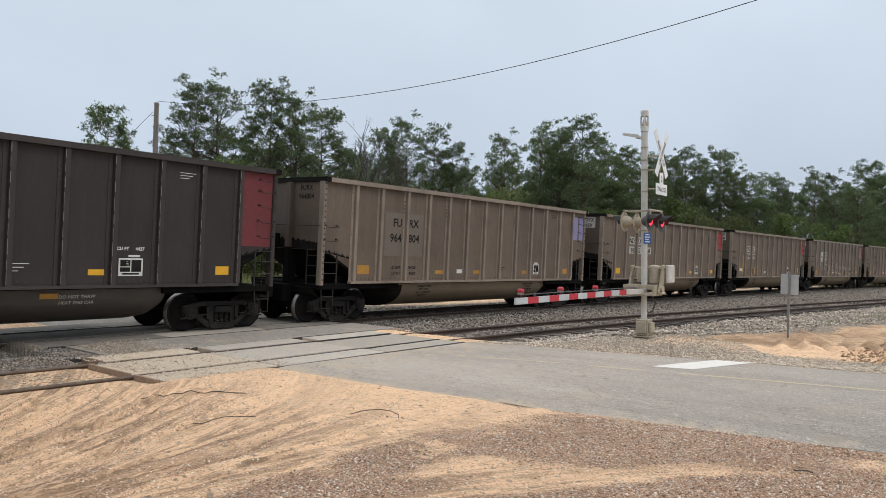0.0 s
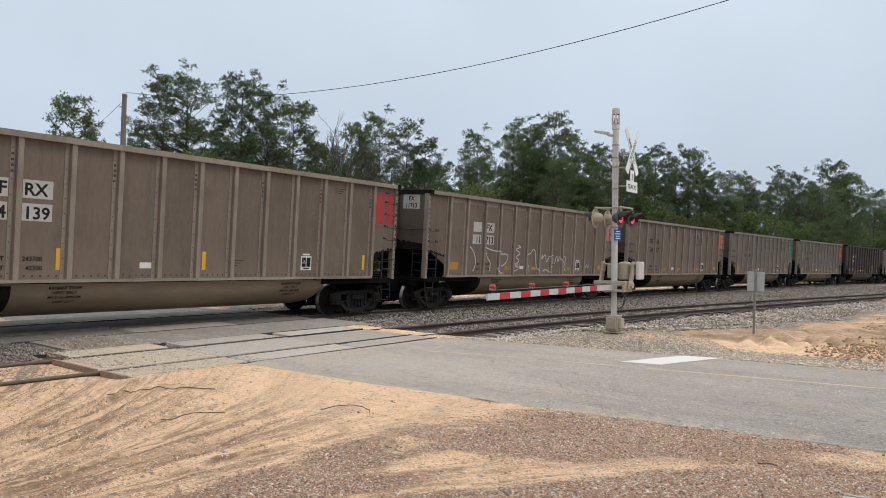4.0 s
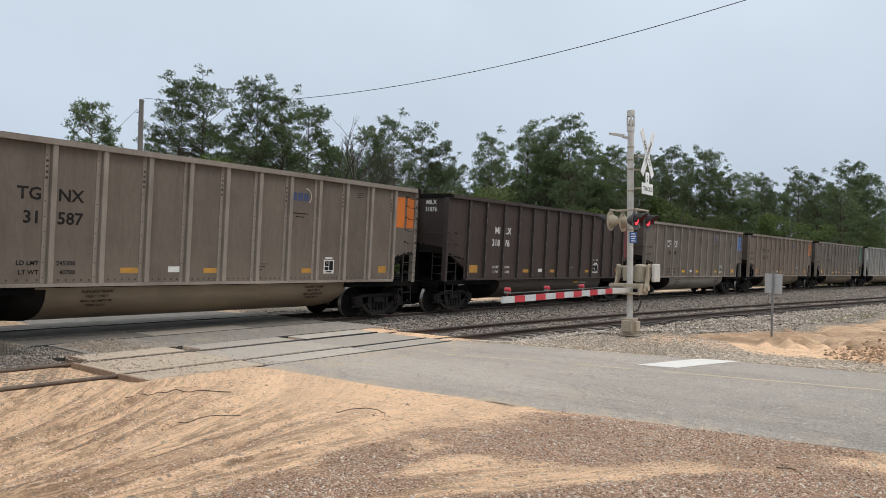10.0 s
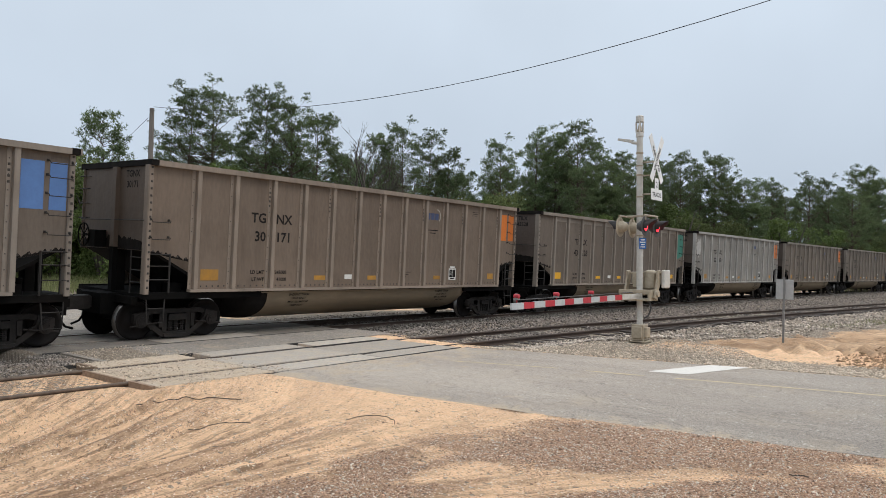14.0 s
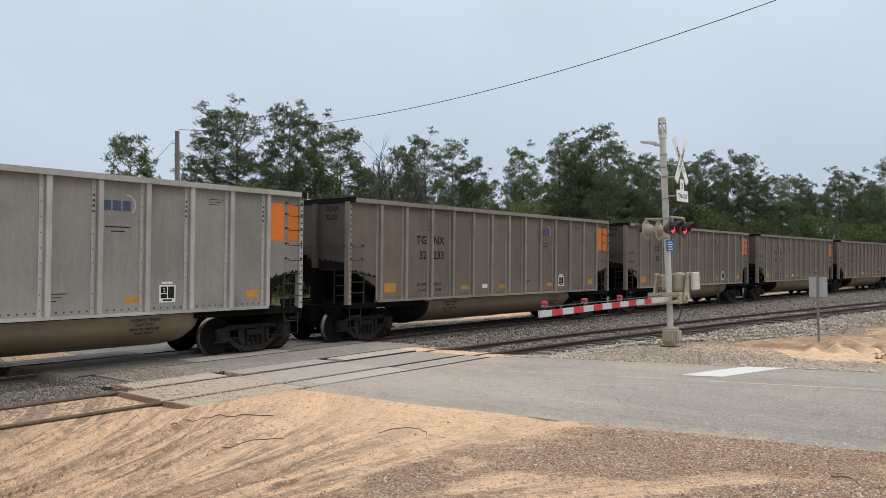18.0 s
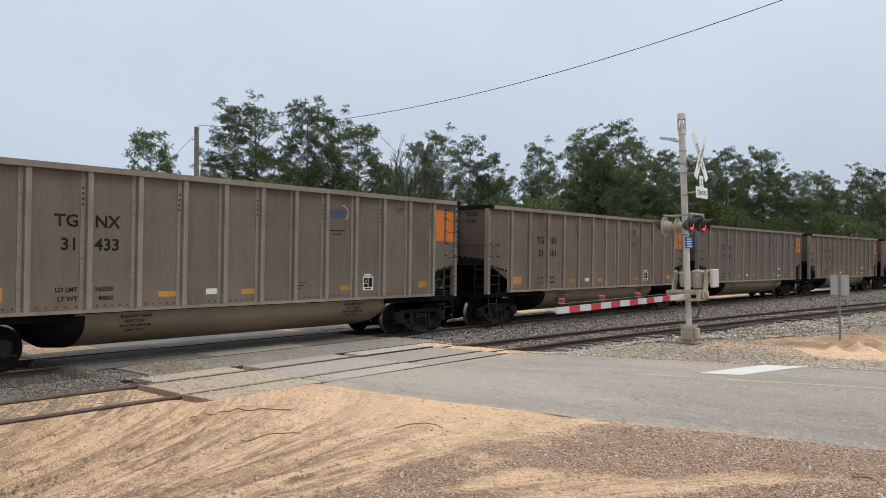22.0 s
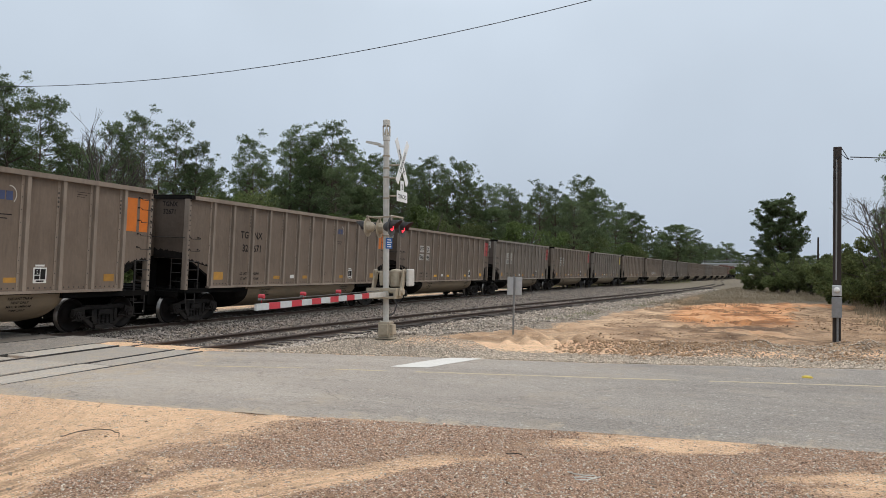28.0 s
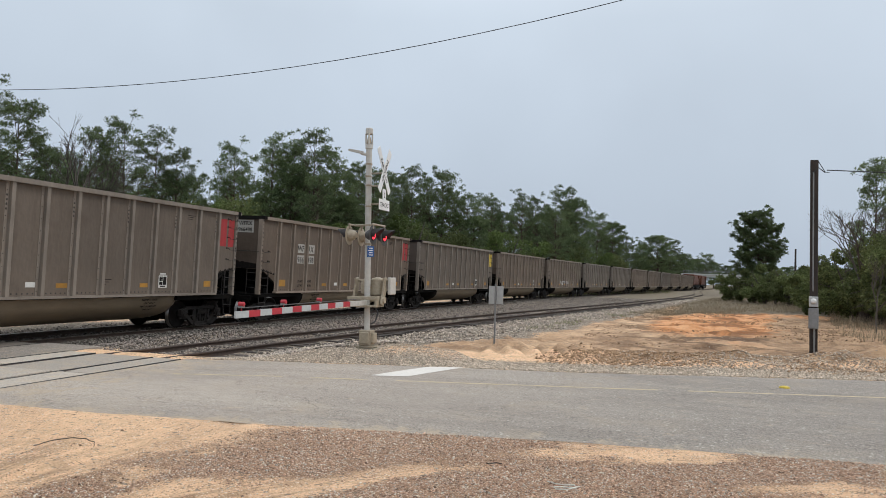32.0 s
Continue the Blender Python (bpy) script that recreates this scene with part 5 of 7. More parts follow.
    for a, b in zip(rings, rings[1:]):
        for i in range(16):
            bm.faces.new((a[i], a[i + 1], b[i + 1], b[i]))
    bm.faces.new(rings[0])


def b_strip(bm):
    for a, b in zip(POSTS, POSTS[1:]):
        box(bm, 1.525, 1.531, a + 0.09, b - 0.13, 3.74, 3.928)
        for k in range(6):
            rod(bm, (1.53, a + 0.15 + k * 0.12, 3.73), (1.537, a + 0.15 + k * 0.12, 3.73), 0.012, 5)


def b_brake(bm):
    bent(bm, [(0.27 * math.cos(q * math.tau / 20), 0.015, 0.27 * math.sin(q * math.tau / 20)) for q in range(21)], 0.015, 6)
    for k in range(4):
        a = k * math.pi / 4
        rod(bm, (0.26 * math.cos(a), 0.025, 0.26 * math.sin(a)), (-0.26 * math.cos(a), 0.025, -0.26 * math.sin(a)), 0.012, 5)
    box(bm, 0.2, 0.52, 0.03, 0.3, -0.26, 0.12)
    rod(bm, (0, 0.03, 0), (0, 0.3, 0), 0.03, 8)


def b_tall_panel(bm):
    slab(bm, [(6.27, 2.36), (7.17, 2.62), (7.17, 3.74), (6.27, 3.74)], "x", 1.526, 1.5295)


def b_arc(bm):
    arc = [(2.66 + r * math.cos(a), 3.45 + 1.15 * r * math.sin(a)) for r, seq in ((0.19, range(13)), (0.165, range(12, -1, -1))) for a in (-0.9 + 2.6 * q / 12 for q in seq)]
    slab(bm, arc, "x", 1.526, 1.529)


def b_coupler(bm):
    box(bm, -0.12, 0.12, -0.35, 0.38, -0.12, 0.12)
    slab(bm, [(-0.18, 0.38), (-0.2, 0.62), (0.02, 0.52), (0.06, 0.40), (0.2, 0.45), (0.2, 0.2), (-0.12, 0.2)], "z", -0.15, 0.15)


def b_hose(bm):
    bent(bm, [(0.42, 0, 0.85), (0.45, 0.1, 0.6), (0.45, 0.28, 0.36), (0.42, 0.46, 0.30)], 0.026, 7)


def b_frame(bm):
    """Cast truck side frame in the yz plane."""
    def bar(poly):
        slab(bm, poly, "x", -0.055, 0.055)
    bar([(-1.02, 0.60), (-0.62, 0.72), (0.62, 0.72), (1.02, 0.60), (1.05, 0.42), (0.86, 0.36), (0.80, 0.56), (0.58, 0.615), (-0.58, 0.615), (-0.80, 0.56), (-0.86, 0.36), (-1.05, 0.42)])
    for s in (-1, 1):
        bar([(s * 0.86, 0.44), (s * 0.76, 0.53), (s * 0.34, 0.20), (s * 0.36, 0.08)][::s])
        bar([(s * 0.36, 0.62), (s * 0.24, 0.62), (s * 0.24, 0.16), (s * 0.36, 0.16)][::s])
    bar([(-0.38, 0.09), (0.38, 0.09), (0.38, 0.20), (-0.38, 0.20)])
    slab(bm, [(-0.30, 0.07), (0.30, 0.07), (0.34, 0.15), (-0.34, 0.15)], "x", -0.06, 0.09)
    slab(bm, [(-0.24, 0.46), (0.24, 0.46), (0.22, 0.60), (-0.22, 0.60)], "x", -0.05, 0.12)
    for s in (-1, 1):
        rod(bm, (-0.06, s * 0.89, 0.457), (0.13, s * 0.89, 0.457), 0.15, 12)
        rod(bm, (0.13, s * 0.89, 0.457), (0.16, s * 0.89, 0.457), 0.105, 12)
        for q in range(3):
            a = q * math.tau / 3 + 0.5
            rod(bm, (0.16, s * 0.89 + 0.06 * math.cos(a), 0.457 + 0.06 * math.sin(a)), (0.185, s * 0.89 + 0.06 * math.cos(a), 0.457 + 0.06 * math.sin(a)), 0.02, 6)
        slab(bm, [(s * 0.70, 0.50), (s * 1.06, 0.46), (s * 1.06, 0.62), (s * 0.74, 0.68)][::s], "x", -0.02, 0.10)
        box(bm, 0.05, 0.09, s * 0.40 - 0.05, s * 0.40 + 0.05, 0.30, 0.60)
        rod(bm, (0.10, s * 0.45, 0.42), (0.10, s * 1.15, 0.34), 0.02, 6)


def b_spring(bm):
    prof = [(0.20, 0.03)]
    for k in range(6):
        prof += [(0.205 + 0.042 * k, 0.050), (0.215 + 0.042 * k, 0.068), (0.228 + 0.042 * k, 0.068), (0.238 + 0.042 * k, 0.050)]
    lathe(bm, prof + [(0.46, 0.03)], 8, "z")


def b_bolster(bm):
    box(bm, -0.95, 0.95, -0.2, 0.2, 0.44, 0.63)
    rod(bm, (0, 0, 0.6), (0, 0, 0.75), 0.22, 12)
    box(bm, -0.66, 0.66, -0.44, 0.44, 0.20, 0.44)
    box(bm, -0.55, 0.55, -0.62, -0.56, 0.3, 0.44)
    box(bm, -0.55, 0.55, 0.56, 0.62, 0.3, 0.44)


def b_wheel(bm):
    lathe(bm, [(-0.07, 0.12), (-0.07, 0.40), (-0.065, 0.485), (-0.035, 0.487), (-0.025, 0.460), (0.065, 0.452), (0.065, 0.38), (0.025, 0.34), (0.03, 0.18), (0.075, 0.15), (0.075, 0.10)], 28, "x")


def b_axle(bm):
    rod(bm, (-0.9, 0, 0), (0.9, 0, 0), 0.085, 10)


SPOTTED = {}


def stencil(parent, text, size, y, z, material, x=1.529, align="LEFT", name="lettering"):
    key = (text, size, align, material.name)
    if key not in SPOTTED:
        me = words(text, size, align)
        me.materials.clear()
        me.materials.append(material)
        me.name = name
        SPOTTED[key] = me
    ob = new(name, SPOTTED[key])
    ob.parent = parent
    ob.matrix_basis = Matrix.Translation((x, bay(y), z))
    return ob


def plate(parent, y0, y1, z0, z1, material, x=1.5275, name="reflector", label=""):
    key = ("plate", round(y1 - y0, 3), round(z1 - z0, 3), material.name)
    if key not in CAR:
        bm = bmesh.new()
        box(bm, -0.002, 0.002, 0, y1 - y0, 0, z1 - z0)
        CAR[key] = finish(bm, name, material)
    return part(name, CAR[key], None, parent, label, m=pose(x, bay((y0 + y1) / 2) - (y1 - y0) / 2, z0))


def coal_car(kind="brown", tub="gold", end="orange", mark=(), label="", wide_end=False, emblem=True, white=False, patch=None, yellow=True, lower=None, bright=False, strip=False, tall_yellow=False, third="", tall_end=False):
    car = thing("coal_car", label, "railway car", group="coal train")
    paint, trim = PAINT[kind], TRIM[kind]
    body = part("side_wall", shared("side_wall", b_side, paint), None, car)
    part("side_wall", shared("side_wall", b_side, paint), None, car, m=pose(0, 0, 0, 0, 0, 180))
    post = shared("post", b_post, trim)
    for y in POSTS:
        part("post", post, None, body, m=pose(0, y, 0))
    tagged(part("rivets", shared("rivets", b_rivets, M_RIVET), None, body), kind="stuff")
    part("top_chord", shared("top_chord", b_chord, trim), None, car)
    part("side_sill", shared("side_sill", b_sill, trim), None, car)
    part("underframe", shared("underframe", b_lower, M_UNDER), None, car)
    corner = shared("corner_post", b_corner, trim)
    part("corner_post", corner, None, car, m=pose(0, BODY - 0.085, 0))
    part("corner_post", corner, None, car, m=pose(0, -BODY, 0))
    for s in (-1, 1):
        e = part("end_wall", shared("end_wall", b_end, SHADED_GRIME[kind]), None, car, m=pose(0, s * (BODY - 0.06), 0, 0, 0, 0 if s > 0 else 180))
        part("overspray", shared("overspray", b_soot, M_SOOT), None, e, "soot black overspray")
        for x in (0.12 * s,):
            part("end_post", shared("end_post", b_end_post, SHADED_GRIME[kind]), None, e, m=pose(x, 0, 0))
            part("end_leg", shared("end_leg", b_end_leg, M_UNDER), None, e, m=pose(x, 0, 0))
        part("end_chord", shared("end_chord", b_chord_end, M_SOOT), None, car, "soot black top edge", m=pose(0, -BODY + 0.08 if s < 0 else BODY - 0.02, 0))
        part("overspray", shared("side_overspray", b_side_soot, M_SOOT), None, body, "ragged black overspray", m=Matrix.Diagonal((1, s, 1, 1)))
    part("tub", shared("tub", b_tub, TUB[tub], True), None, car)
    iron = M_IRON
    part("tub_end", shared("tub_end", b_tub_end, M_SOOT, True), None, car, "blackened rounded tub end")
    for sgn in (-1, 1):
        flip = pose(0, sgn * (BODY - 0.06), 0) @ Matrix.Diagonal((1, sgn, 1, 1))
        for z in (2.34, 2.72) + ((3.10, 3.46, 3.74) if sgn > 0 else ()):
            part("grab_iron", shared("grab_iron", b_grab, iron), None, car, m=Matrix.Translation((0, 0, z)) @ flip)
        part("ladder", shared("ladder", b_ladder, iron), None, car, m=flip)
        part("stirrup", shared("stirrup", b_stirrup, iron), None, car, m=flip)
        tail = pose(0, sgn * BODY, 0) @ Matrix.Diagonal((1, sgn, 1, 1))
        part("end_ladder", shared("end_ladder", b_end_ladder, iron), None, car, m=tail)
        part("end_rail", shared("end_rail", b_end_rail, iron), None, car, m=tail)
        if sgn < 0:
            for z in (2.35, 2.75, 3.1, 3.45, 3.75):
                part("rung", shared("rung", b_rung, iron), None, car, m=Matrix.Translation((0, 0, z)) @ tail)
    if strip:
        part("top_strip", shared("top_strip", b_strip, trim), None, body)
    part("brake_wheel", shared("brake_wheel", b_brake, M_UNDER), None, car, m=pose(-0.82, -BODY - 0.28, 2.35))
    for s in (-1, 1):
        part("coupler", shared("coupler", b_coupler, M_TRUCK), None, car, m=pose(0, s * 7.55, 0.84, 0, 0, 0 if s > 0 else 180))
        part("air_hose", shared("air_hose", b_hose, M_UNDER), None, car, m=pose(0, s * 7.45, 0, 0, 0, 0 if s > 0 else 180))
        truck = part("truck", shared("truck", b_bolster, M_TRUCK), None, car, m=pose(0, s * 6.17, 0))
        for x in (-1.0, 1.0):
            part("side_frame", shared("side_frame", b_frame, M_TRUCK), None, truck, m=pose(x, 0, 0, 0, 0, 0 if x > 0 else 180))
            for y in (-0.15, 0.0, 0.15) if x > 0 else ():
                part("spring", shared("spring", b_spring, M_TRUCK), None, truck, m=pose(x, y, 0))
        for y in (-0.89, 0.89):
            part("axle", shared("axle", b_axle, M_WHEEL), None, truck, m=pose(0, y, 0.457))
            for x in (-0.75, 0.75):
                w = part("wheel", shared("wheel", b_wheel, M_WHEEL, True), None, truck, m=pose(x, y, 0.457, 0, 0, 0 if x > 0 else 180))
                if len(w.data.materials) < 2:
                    w.data.materials.append(M_TREAD)
                    for f in w.data.polygons:
                        if math.hypot(f.center.y, f.center.z) > 0.44 and -0.03 < f.center.x < 0.06:
                            f.material_index = 1
    if kind in ("dark", "rust"):
        for y in POSTS:
            part("worn_edge", shared("worn_edge", b_worn, M_WORN), None, body, "bare metal along a worn post edge", m=pose(0, y, 0))
        stencil(body, "CU FT", 0.10, 3.20, 1.93, M_CARWHT, 1.531)
        stencil(body, "4427", 0.10, 3.62, 1.93, M_CARWHT, 1.531)
        for k, line in enumerate(("DO NOT THAW", "HEAT THIS CAR")):
            ob = stencil(car, line, 0.10, 2.45, 0, M_CARPATCH, 0, "CENTER")
            ob.matrix_basis = Matrix.Translation((0, bay(2.45), 0)) @ on_tub(0.93 - 0.12 * k)
        ob = plate(car, 1.7, 2.05, 0.86, 0.97, M_CARYEL, name="reflector")
        ob.matrix_basis = Matrix.Translation((0, bay(1.7), 0)) @ on_tub(0.93)
    # paint and stencils on the near side
    ink = M_CARWHT if (kind in ("dark", "rust") or white) else M_CARBLK
    if end != "none":
        if wide_end:
            plate(body, 6.3, 7.17, 2.1, 3.92, PANEL[end], name="end_panel", label=end + " painted end panel")
        elif tall_end:
            part("end_panel", shared("end_panel", b_tall_panel, PANEL[end]), None, body, end + " painted end panel with a slanted lower edge")
        else:
            plate(body, 6.29, 6.72, 2.80, 3.74, PANEL[end], name="end_panel", label=end + " painted end panel")
            plate(body, 6.82, 7.15, 2.80, 3.74, PANEL[end], name="end_panel", label=end + " painted end panel")
    if mark:
        (a, b), (c, d) = mark
        if patch:
            bg = M_CARPATCH
            if patch == "tan":
                bg = M_PATCH
                plate(body, -4.97, -4.22, 1.95, 3.25, bg, name="repaint_patch")
                plate(body, -3.98, -3.3, 1.95, 3.25, bg, name="repaint_patch")
            else:
                plate(body, -4.74, -4.22, 2.78, 3.14, bg, name="repaint_patch")
                plate(body, -3.99, -3.42, 2.78, 3.14, bg, name="repaint_patch")
                if patch == "both":
                    plate(body, -4.76, -4.22, 2.34, 2.68, bg, name="repaint_patch")
                    plate(body, -3.99, -3.42, 2.34, 2.68, bg, name="repaint_patch")
            ink = M_CARBLK
        big = 0.30 if patch == "top" else 0.34
        stencil(body, a, big, -4.26, 2.84, ink, 1.531, "RIGHT")
        stencil(body, b, big, -3.97, 2.84, ink, 1.531)
        ink2 = M_CARBLK if patch == "both" or not (kind in ("dark", "rust") or white) else M_CARWHT
        stencil(body, c, big, -4.26, 2.38, ink2, 1.531, "RIGHT")
        stencil(body, d, big, -3.97, 2.38, ink2, 1.531)
        if third:
            plate(body, -2.96, -2.42, 2.34, 2.68, bg, name="repaint_patch")
            stencil(body, third, big, -2.92, 2.38, M_CARBLK, 1.531)
        small = M_CARWHT if kind in ("dark", "rust") else M_CARBLK
        stencil(body, "LD LMT", 0.125, -4.26, 1.56, small, 1.531, "RIGHT")
        stencil(body, "LT WT", 0.125, -4.26, 1.38, small, 1.531, "RIGHT")
        lo = lower or ("245000", "41000")
        stencil(body, lo[0], 0.125, -3.95, 1.56, small, 1.531)
        stencil(body, lo[1], 0.125, -3.88, 1.38, small, 1.531)
        for y in (-3.05, 3.15) if tub != "dark" else ():
            for k, line in enumerate(("RADIANT THAW", "HEAT ONLY", "MAX ALUMINUM", "TEMP 250 F")):
                ob = stencil(car, line, 0.088, y, 0, M_CARBLK, 0, "CENTER")
                ob.matrix_basis = Matrix.Translation((0, bay(y), 0)) @ on_tub(0.985 - 0.095 * k)
        if patch in ("both", "top"):
            bm = bmesh.new()
            box(bm, 0.40, 1.14, -BODY + 0.046, -BODY + 0.049, 3.42 if patch == "both" else 3.66, 3.90)
            part("repaint_patch", bm, M_CARPATCH, car, "dirty white number patch")
        ends = words(a + b, 0.21, "CENTER")
        ends.materials.clear()
        ends.materials.append(small)
        end_text = new("lettering", ends)
        end_text.parent = car
        end_text.matrix_basis = pose(0.77, -BODY + 0.042, 3.70, 0, 0, -90)
        ends = words(c + d, 0.21, "CENTER")
        ends.materials.clear()
        ends.materials.append(small)
        end_text = new("lettering", ends)
        end_text.parent = car
        end_text.matrix_basis = pose(0.77, -BODY + 0.042, 3.46, 0, 0, -90)
    if yellow:
        ym = M_CARYEL2 if bright else M_CARYEL
        if tall_yellow:
            plate(body, -6.0, -5.42, 1.55, 1.72, M_CARWHT, name="notice")
        else:
            plate(body, -5.98, -5.50, 1.40, 1.66, ym)
        if tall_yellow:
            plate(body, -5.35, -5.23, 1.48, 2.55, M_CARYEL2)
            for y in (-3.3, 0.2, 3.0, 5.85):
                plate(body, y, y + 0.1, 1.38, 1.82, M_CARYEL2)
        else:
            for y in (-2.6, -0.5, 2.62):
                plate(body, y, y + 0.5, 1.40, 1.52, ym)
            plate(body, 5.62, 5.98, 1.40, 1.60, ym)
        plate(body, -1.45, -1.12, 1.42, 1.55, M_CARWHT, name="notice")
    if kind == "grey":
        # bare metal where the paint has peeled off the end bay
        bm = bmesh.new()
        rim = [(-6.72 + 0.27 * math.cos(i * math.tau / 22) * (1 + 0.25 * math.sin(3 * i) + 0.15 * math.sin(7 * i)), 3.12 + 0.52 * math.sin(i * math.tau / 22) * (1 + 0.22 * math.sin(2 * i + 1) + 0.12 * math.sin(5 * i))) for i in range(22)]
        slab(bm, rim, "x", 1.5262, 1.5278)
        part("bare_patch", bm, M_BAREMETAL, body, "pale patch of peeled paint")
    # consolidated stencil box: a white frame with dark fields
    wide = 0.16 if kind in ("dark", "rust") else 0.0
    plate(body, 3.42 - wide, 3.80, 1.38, 1.76, M_CARWHT, name="data_panel", label="white-framed data panel")
    plate(body, 3.47, 3.80 - 0.07, 1.785, 1.83, M_CARWHT, name="data_panel", label="white-framed data panel")
    mid = 3.61 - wide / 2
    for y0, y1, z0, z1 in ((3.455 - wide, mid - 0.012, 1.585, 1.725), (3.455 - wide, mid - 0.012, 1.47, 1.565), (mid + 0.012, 3.765, 1.47, 1.725), (3.50 - wide, 3.72, 1.41, 1.445)):
        plate(body, y0, y1, z0, z1, M_CARBLK, 1.5315, name="data_field")
    for k in range(3):
        plate(body, mid - 0.10, mid - 0.05 - 0.01 * k, 1.61 + 0.035 * k, 1.62 + 0.035 * k, M_CARWHT, 1.535, name="small_print")
    for k in range(3):
        plate(body, 0.95, 1.45 - 0.1 * k, 1.62 - 0.07 * k, 1.635 - 0.07 * k, M_CARBLK if kind not in ("dark", "rust") else M_CARWHT, name="small_print")
    for k in range(3):
        plate(body, 4.6, 5.0 - 0.08 * k, 3.70 - 0.06 * k, 3.712 - 0.06 * k, M_CARBLK if kind not in ("dark", "rust") else M_CARWHT, name="small_print")
    if emblem:
        # a blue emblem: three blocks and a pale arc
        for y0, y1 in ((2.16, 2.33), (2.37, 2.54), (2.58, 2.75)):
            plate(body, y0, y1, 3.32, 3.53, M_NRG, name="emblem")
        part("emblem_arc", shared("emblem_arc", b_arc, M_CARPATCH), None, body, "pale curved stroke of an emblem")
        for k in range(2):
            plate(body, 2.22 + 0.12 * k, 2.75 - 0.12 * k, 2.97 - 0.09 * k, 2.995 - 0.09 * k, M_CARBLK, name="small_print")
    return car


CARS = [
    dict(kind="dark", tub="dark", end="darkred", wide_end=True, emblem=False, label="dark brown open coal car with dull red end panel", bright=True),
    dict(kind="brown", end="purple", mark=(("FU", "RX"), ("964", "804")), patch="tan", emblem=False, lower=("244200", "41800"), label="dusty brown coal car with faded purple end panel"),
    dict(kind="brown", end="red", mark=(("ND", "YX"), ("96", "50")), third="68", patch="both", emblem=False, lower=("244400", "41600"), label="dusty brown coal car with red end panel and patched lettering", bright=True),
    dict(kind="brown", end="red", mark=(("WF", "RX"), ("974", "139")), patch="both", emblem=False, tall_yellow=True, lower=("243700", "42300"), label="dusty brown coal car with white number patches"),
    dict(kind="brown", end="pink", mark=(("", "FX"), ("11", "713")), strip=True, patch="both", emblem=False, label="brown coal car with white graffiti along its side"),
    dict(kind="brown", end="orange", mark=(("TG", "NX"), ("30", "957")), lower=("245000", "41000"), label="dusty brown coal car with orange end panel"),
    dict(kind="taupe", end="green", strip=True, tall_end=True, mark=(("TI", "LX"), ("43", "508")), emblem=False, lower=("244300", "41700"), label="greyish coal car with green end panel"),
    dict(kind="taupe", end="orange", mark=(("TG", "NX"), ("31", "587")), lower=("245300", "40700"), label="dusty grey-brown coal car with orange end panel"),
    dict(kind="rust", tub="dark", end="darkred", wide_end=True, mark=(("MI", "LX"), ("318", "76")), emblem=False, lower=("218300", "44700"), label="dark reddish-brown coal car with dull red end panel"),
    dict(kind="taupe", tub="silver", end="blue", mark=(("MQ", "RX"), ("50", "440")), patch="top", lower=("244100", "41900"), label="grey-brown coal car with blue end panel and silver tub", bright=True),
    dict(kind="brown", end="orange", mark=(("TG", "NX"), ("30", "171")), label="dusty brown coal car with orange end panel"),
    dict(kind="taupe", end="green", strip=True, tall_end=True, bright=True, mark=(("TI", "LX"), ("43", "528")), emblem=False, label="greyish coal car with green end panel"),
    dict(kind="grey", end="orange", mark=(("TG", "NX"), ("32", "160")), label="pale grey coal car with orange end panel"),
    dict(kind="taupe", end="orange", mark=(("TG", "NX"), ("32", "233")), lower=("245000", "41000"), label="dusty grey-brown coal car with orange end panel"),
    dict(kind="taupe", end="orange", mark=(("TG", "NX"), ("32", "607")), lower=("245400", "40600"), label="dusty grey-brown coal car with orange end panel"),
    dict(kind="taupe", end="orange", mark=(("TG", "NX"), ("31", "433")), lower=("245200", "40800"), label="dusty grey-brown coal car with orange end panel"),
    dict(kind="brown", end="orange", mark=(("TG", "NX"), ("31", "061")), lower=("245300", "40700"), label="dusty brown coal car with orange end panel"),
    dict(kind="taupe", end="orange", mark=(("TG", "NX"), ("31", "032")), label="dusty grey-brown coal car with orange end panel"),
    dict(kind="brown", end="orange", mark=(("TG", "NX"), ("31", "330")), label="dusty brown coal car with orange end panel"),
    dict(kind="brown", end="orange", mark=(("TG", "NX"), ("30", "29")), label="dusty brown coal car with orange end panel"),
    dict(kind="brown", end="orange", mark=(("TG", "NX"), ("32", "671")), label="dusty brown coal car with orange end panel"),
    dict(kind="brown", end="red", mark=(("WF", "RX"), ("966", "496")), patch="both", emblem=False, label="dusty brown coal car with red end panel and patched lettering", bright=True),
    dict(kind="taupe", end="red", mark=(("CI", "TX"), ("505", "824")), patch="both", emblem=False, label="grey-brown coal car with red end panel"),
    dict(kind="brown", end="red", mark=(("WF", "RX"), ("966", "498")), patch="both", emblem=False, label="dusty brown coal car with red end panel and patched lettering"),
    dict(kind="taupe", end="yellow", patch="both", emblem=False, label="grey-brown coal car with yellow end panel"),
    dict(kind="brown", end="none", emblem=False, label="dusty brown coal car"),
    dict(kind="brown", end="none", emblem=False, label="dusty brown coal car with white graffiti"),
    dict(kind="taupe", end="none", emblem=False, label="dusty grey-brown coal car"),
    dict(kind="taupe", end="none", emblem=False, label="dusty grey-brown coal car"),
    dict(kind="brown", end="none", emblem=False, label="dusty brown coal car"),
    dict(kind="brown", end="none", emblem=False, label="dusty brown coal car"),
    dict(kind="taupe", end="none", emblem=False, label="dusty grey-brown coal car"),
    dict(kind="brown", end="none", emblem=False, label="dusty brown coal car"),
    dict(kind="brown", end="none", emblem=False, label="dusty brown coal car"),
    dict(kind="brown", end="none", emblem=False, label="dusty brown coal car"),
]
TRAIN = []            # (thing, its middle's place along the track at 0 s)
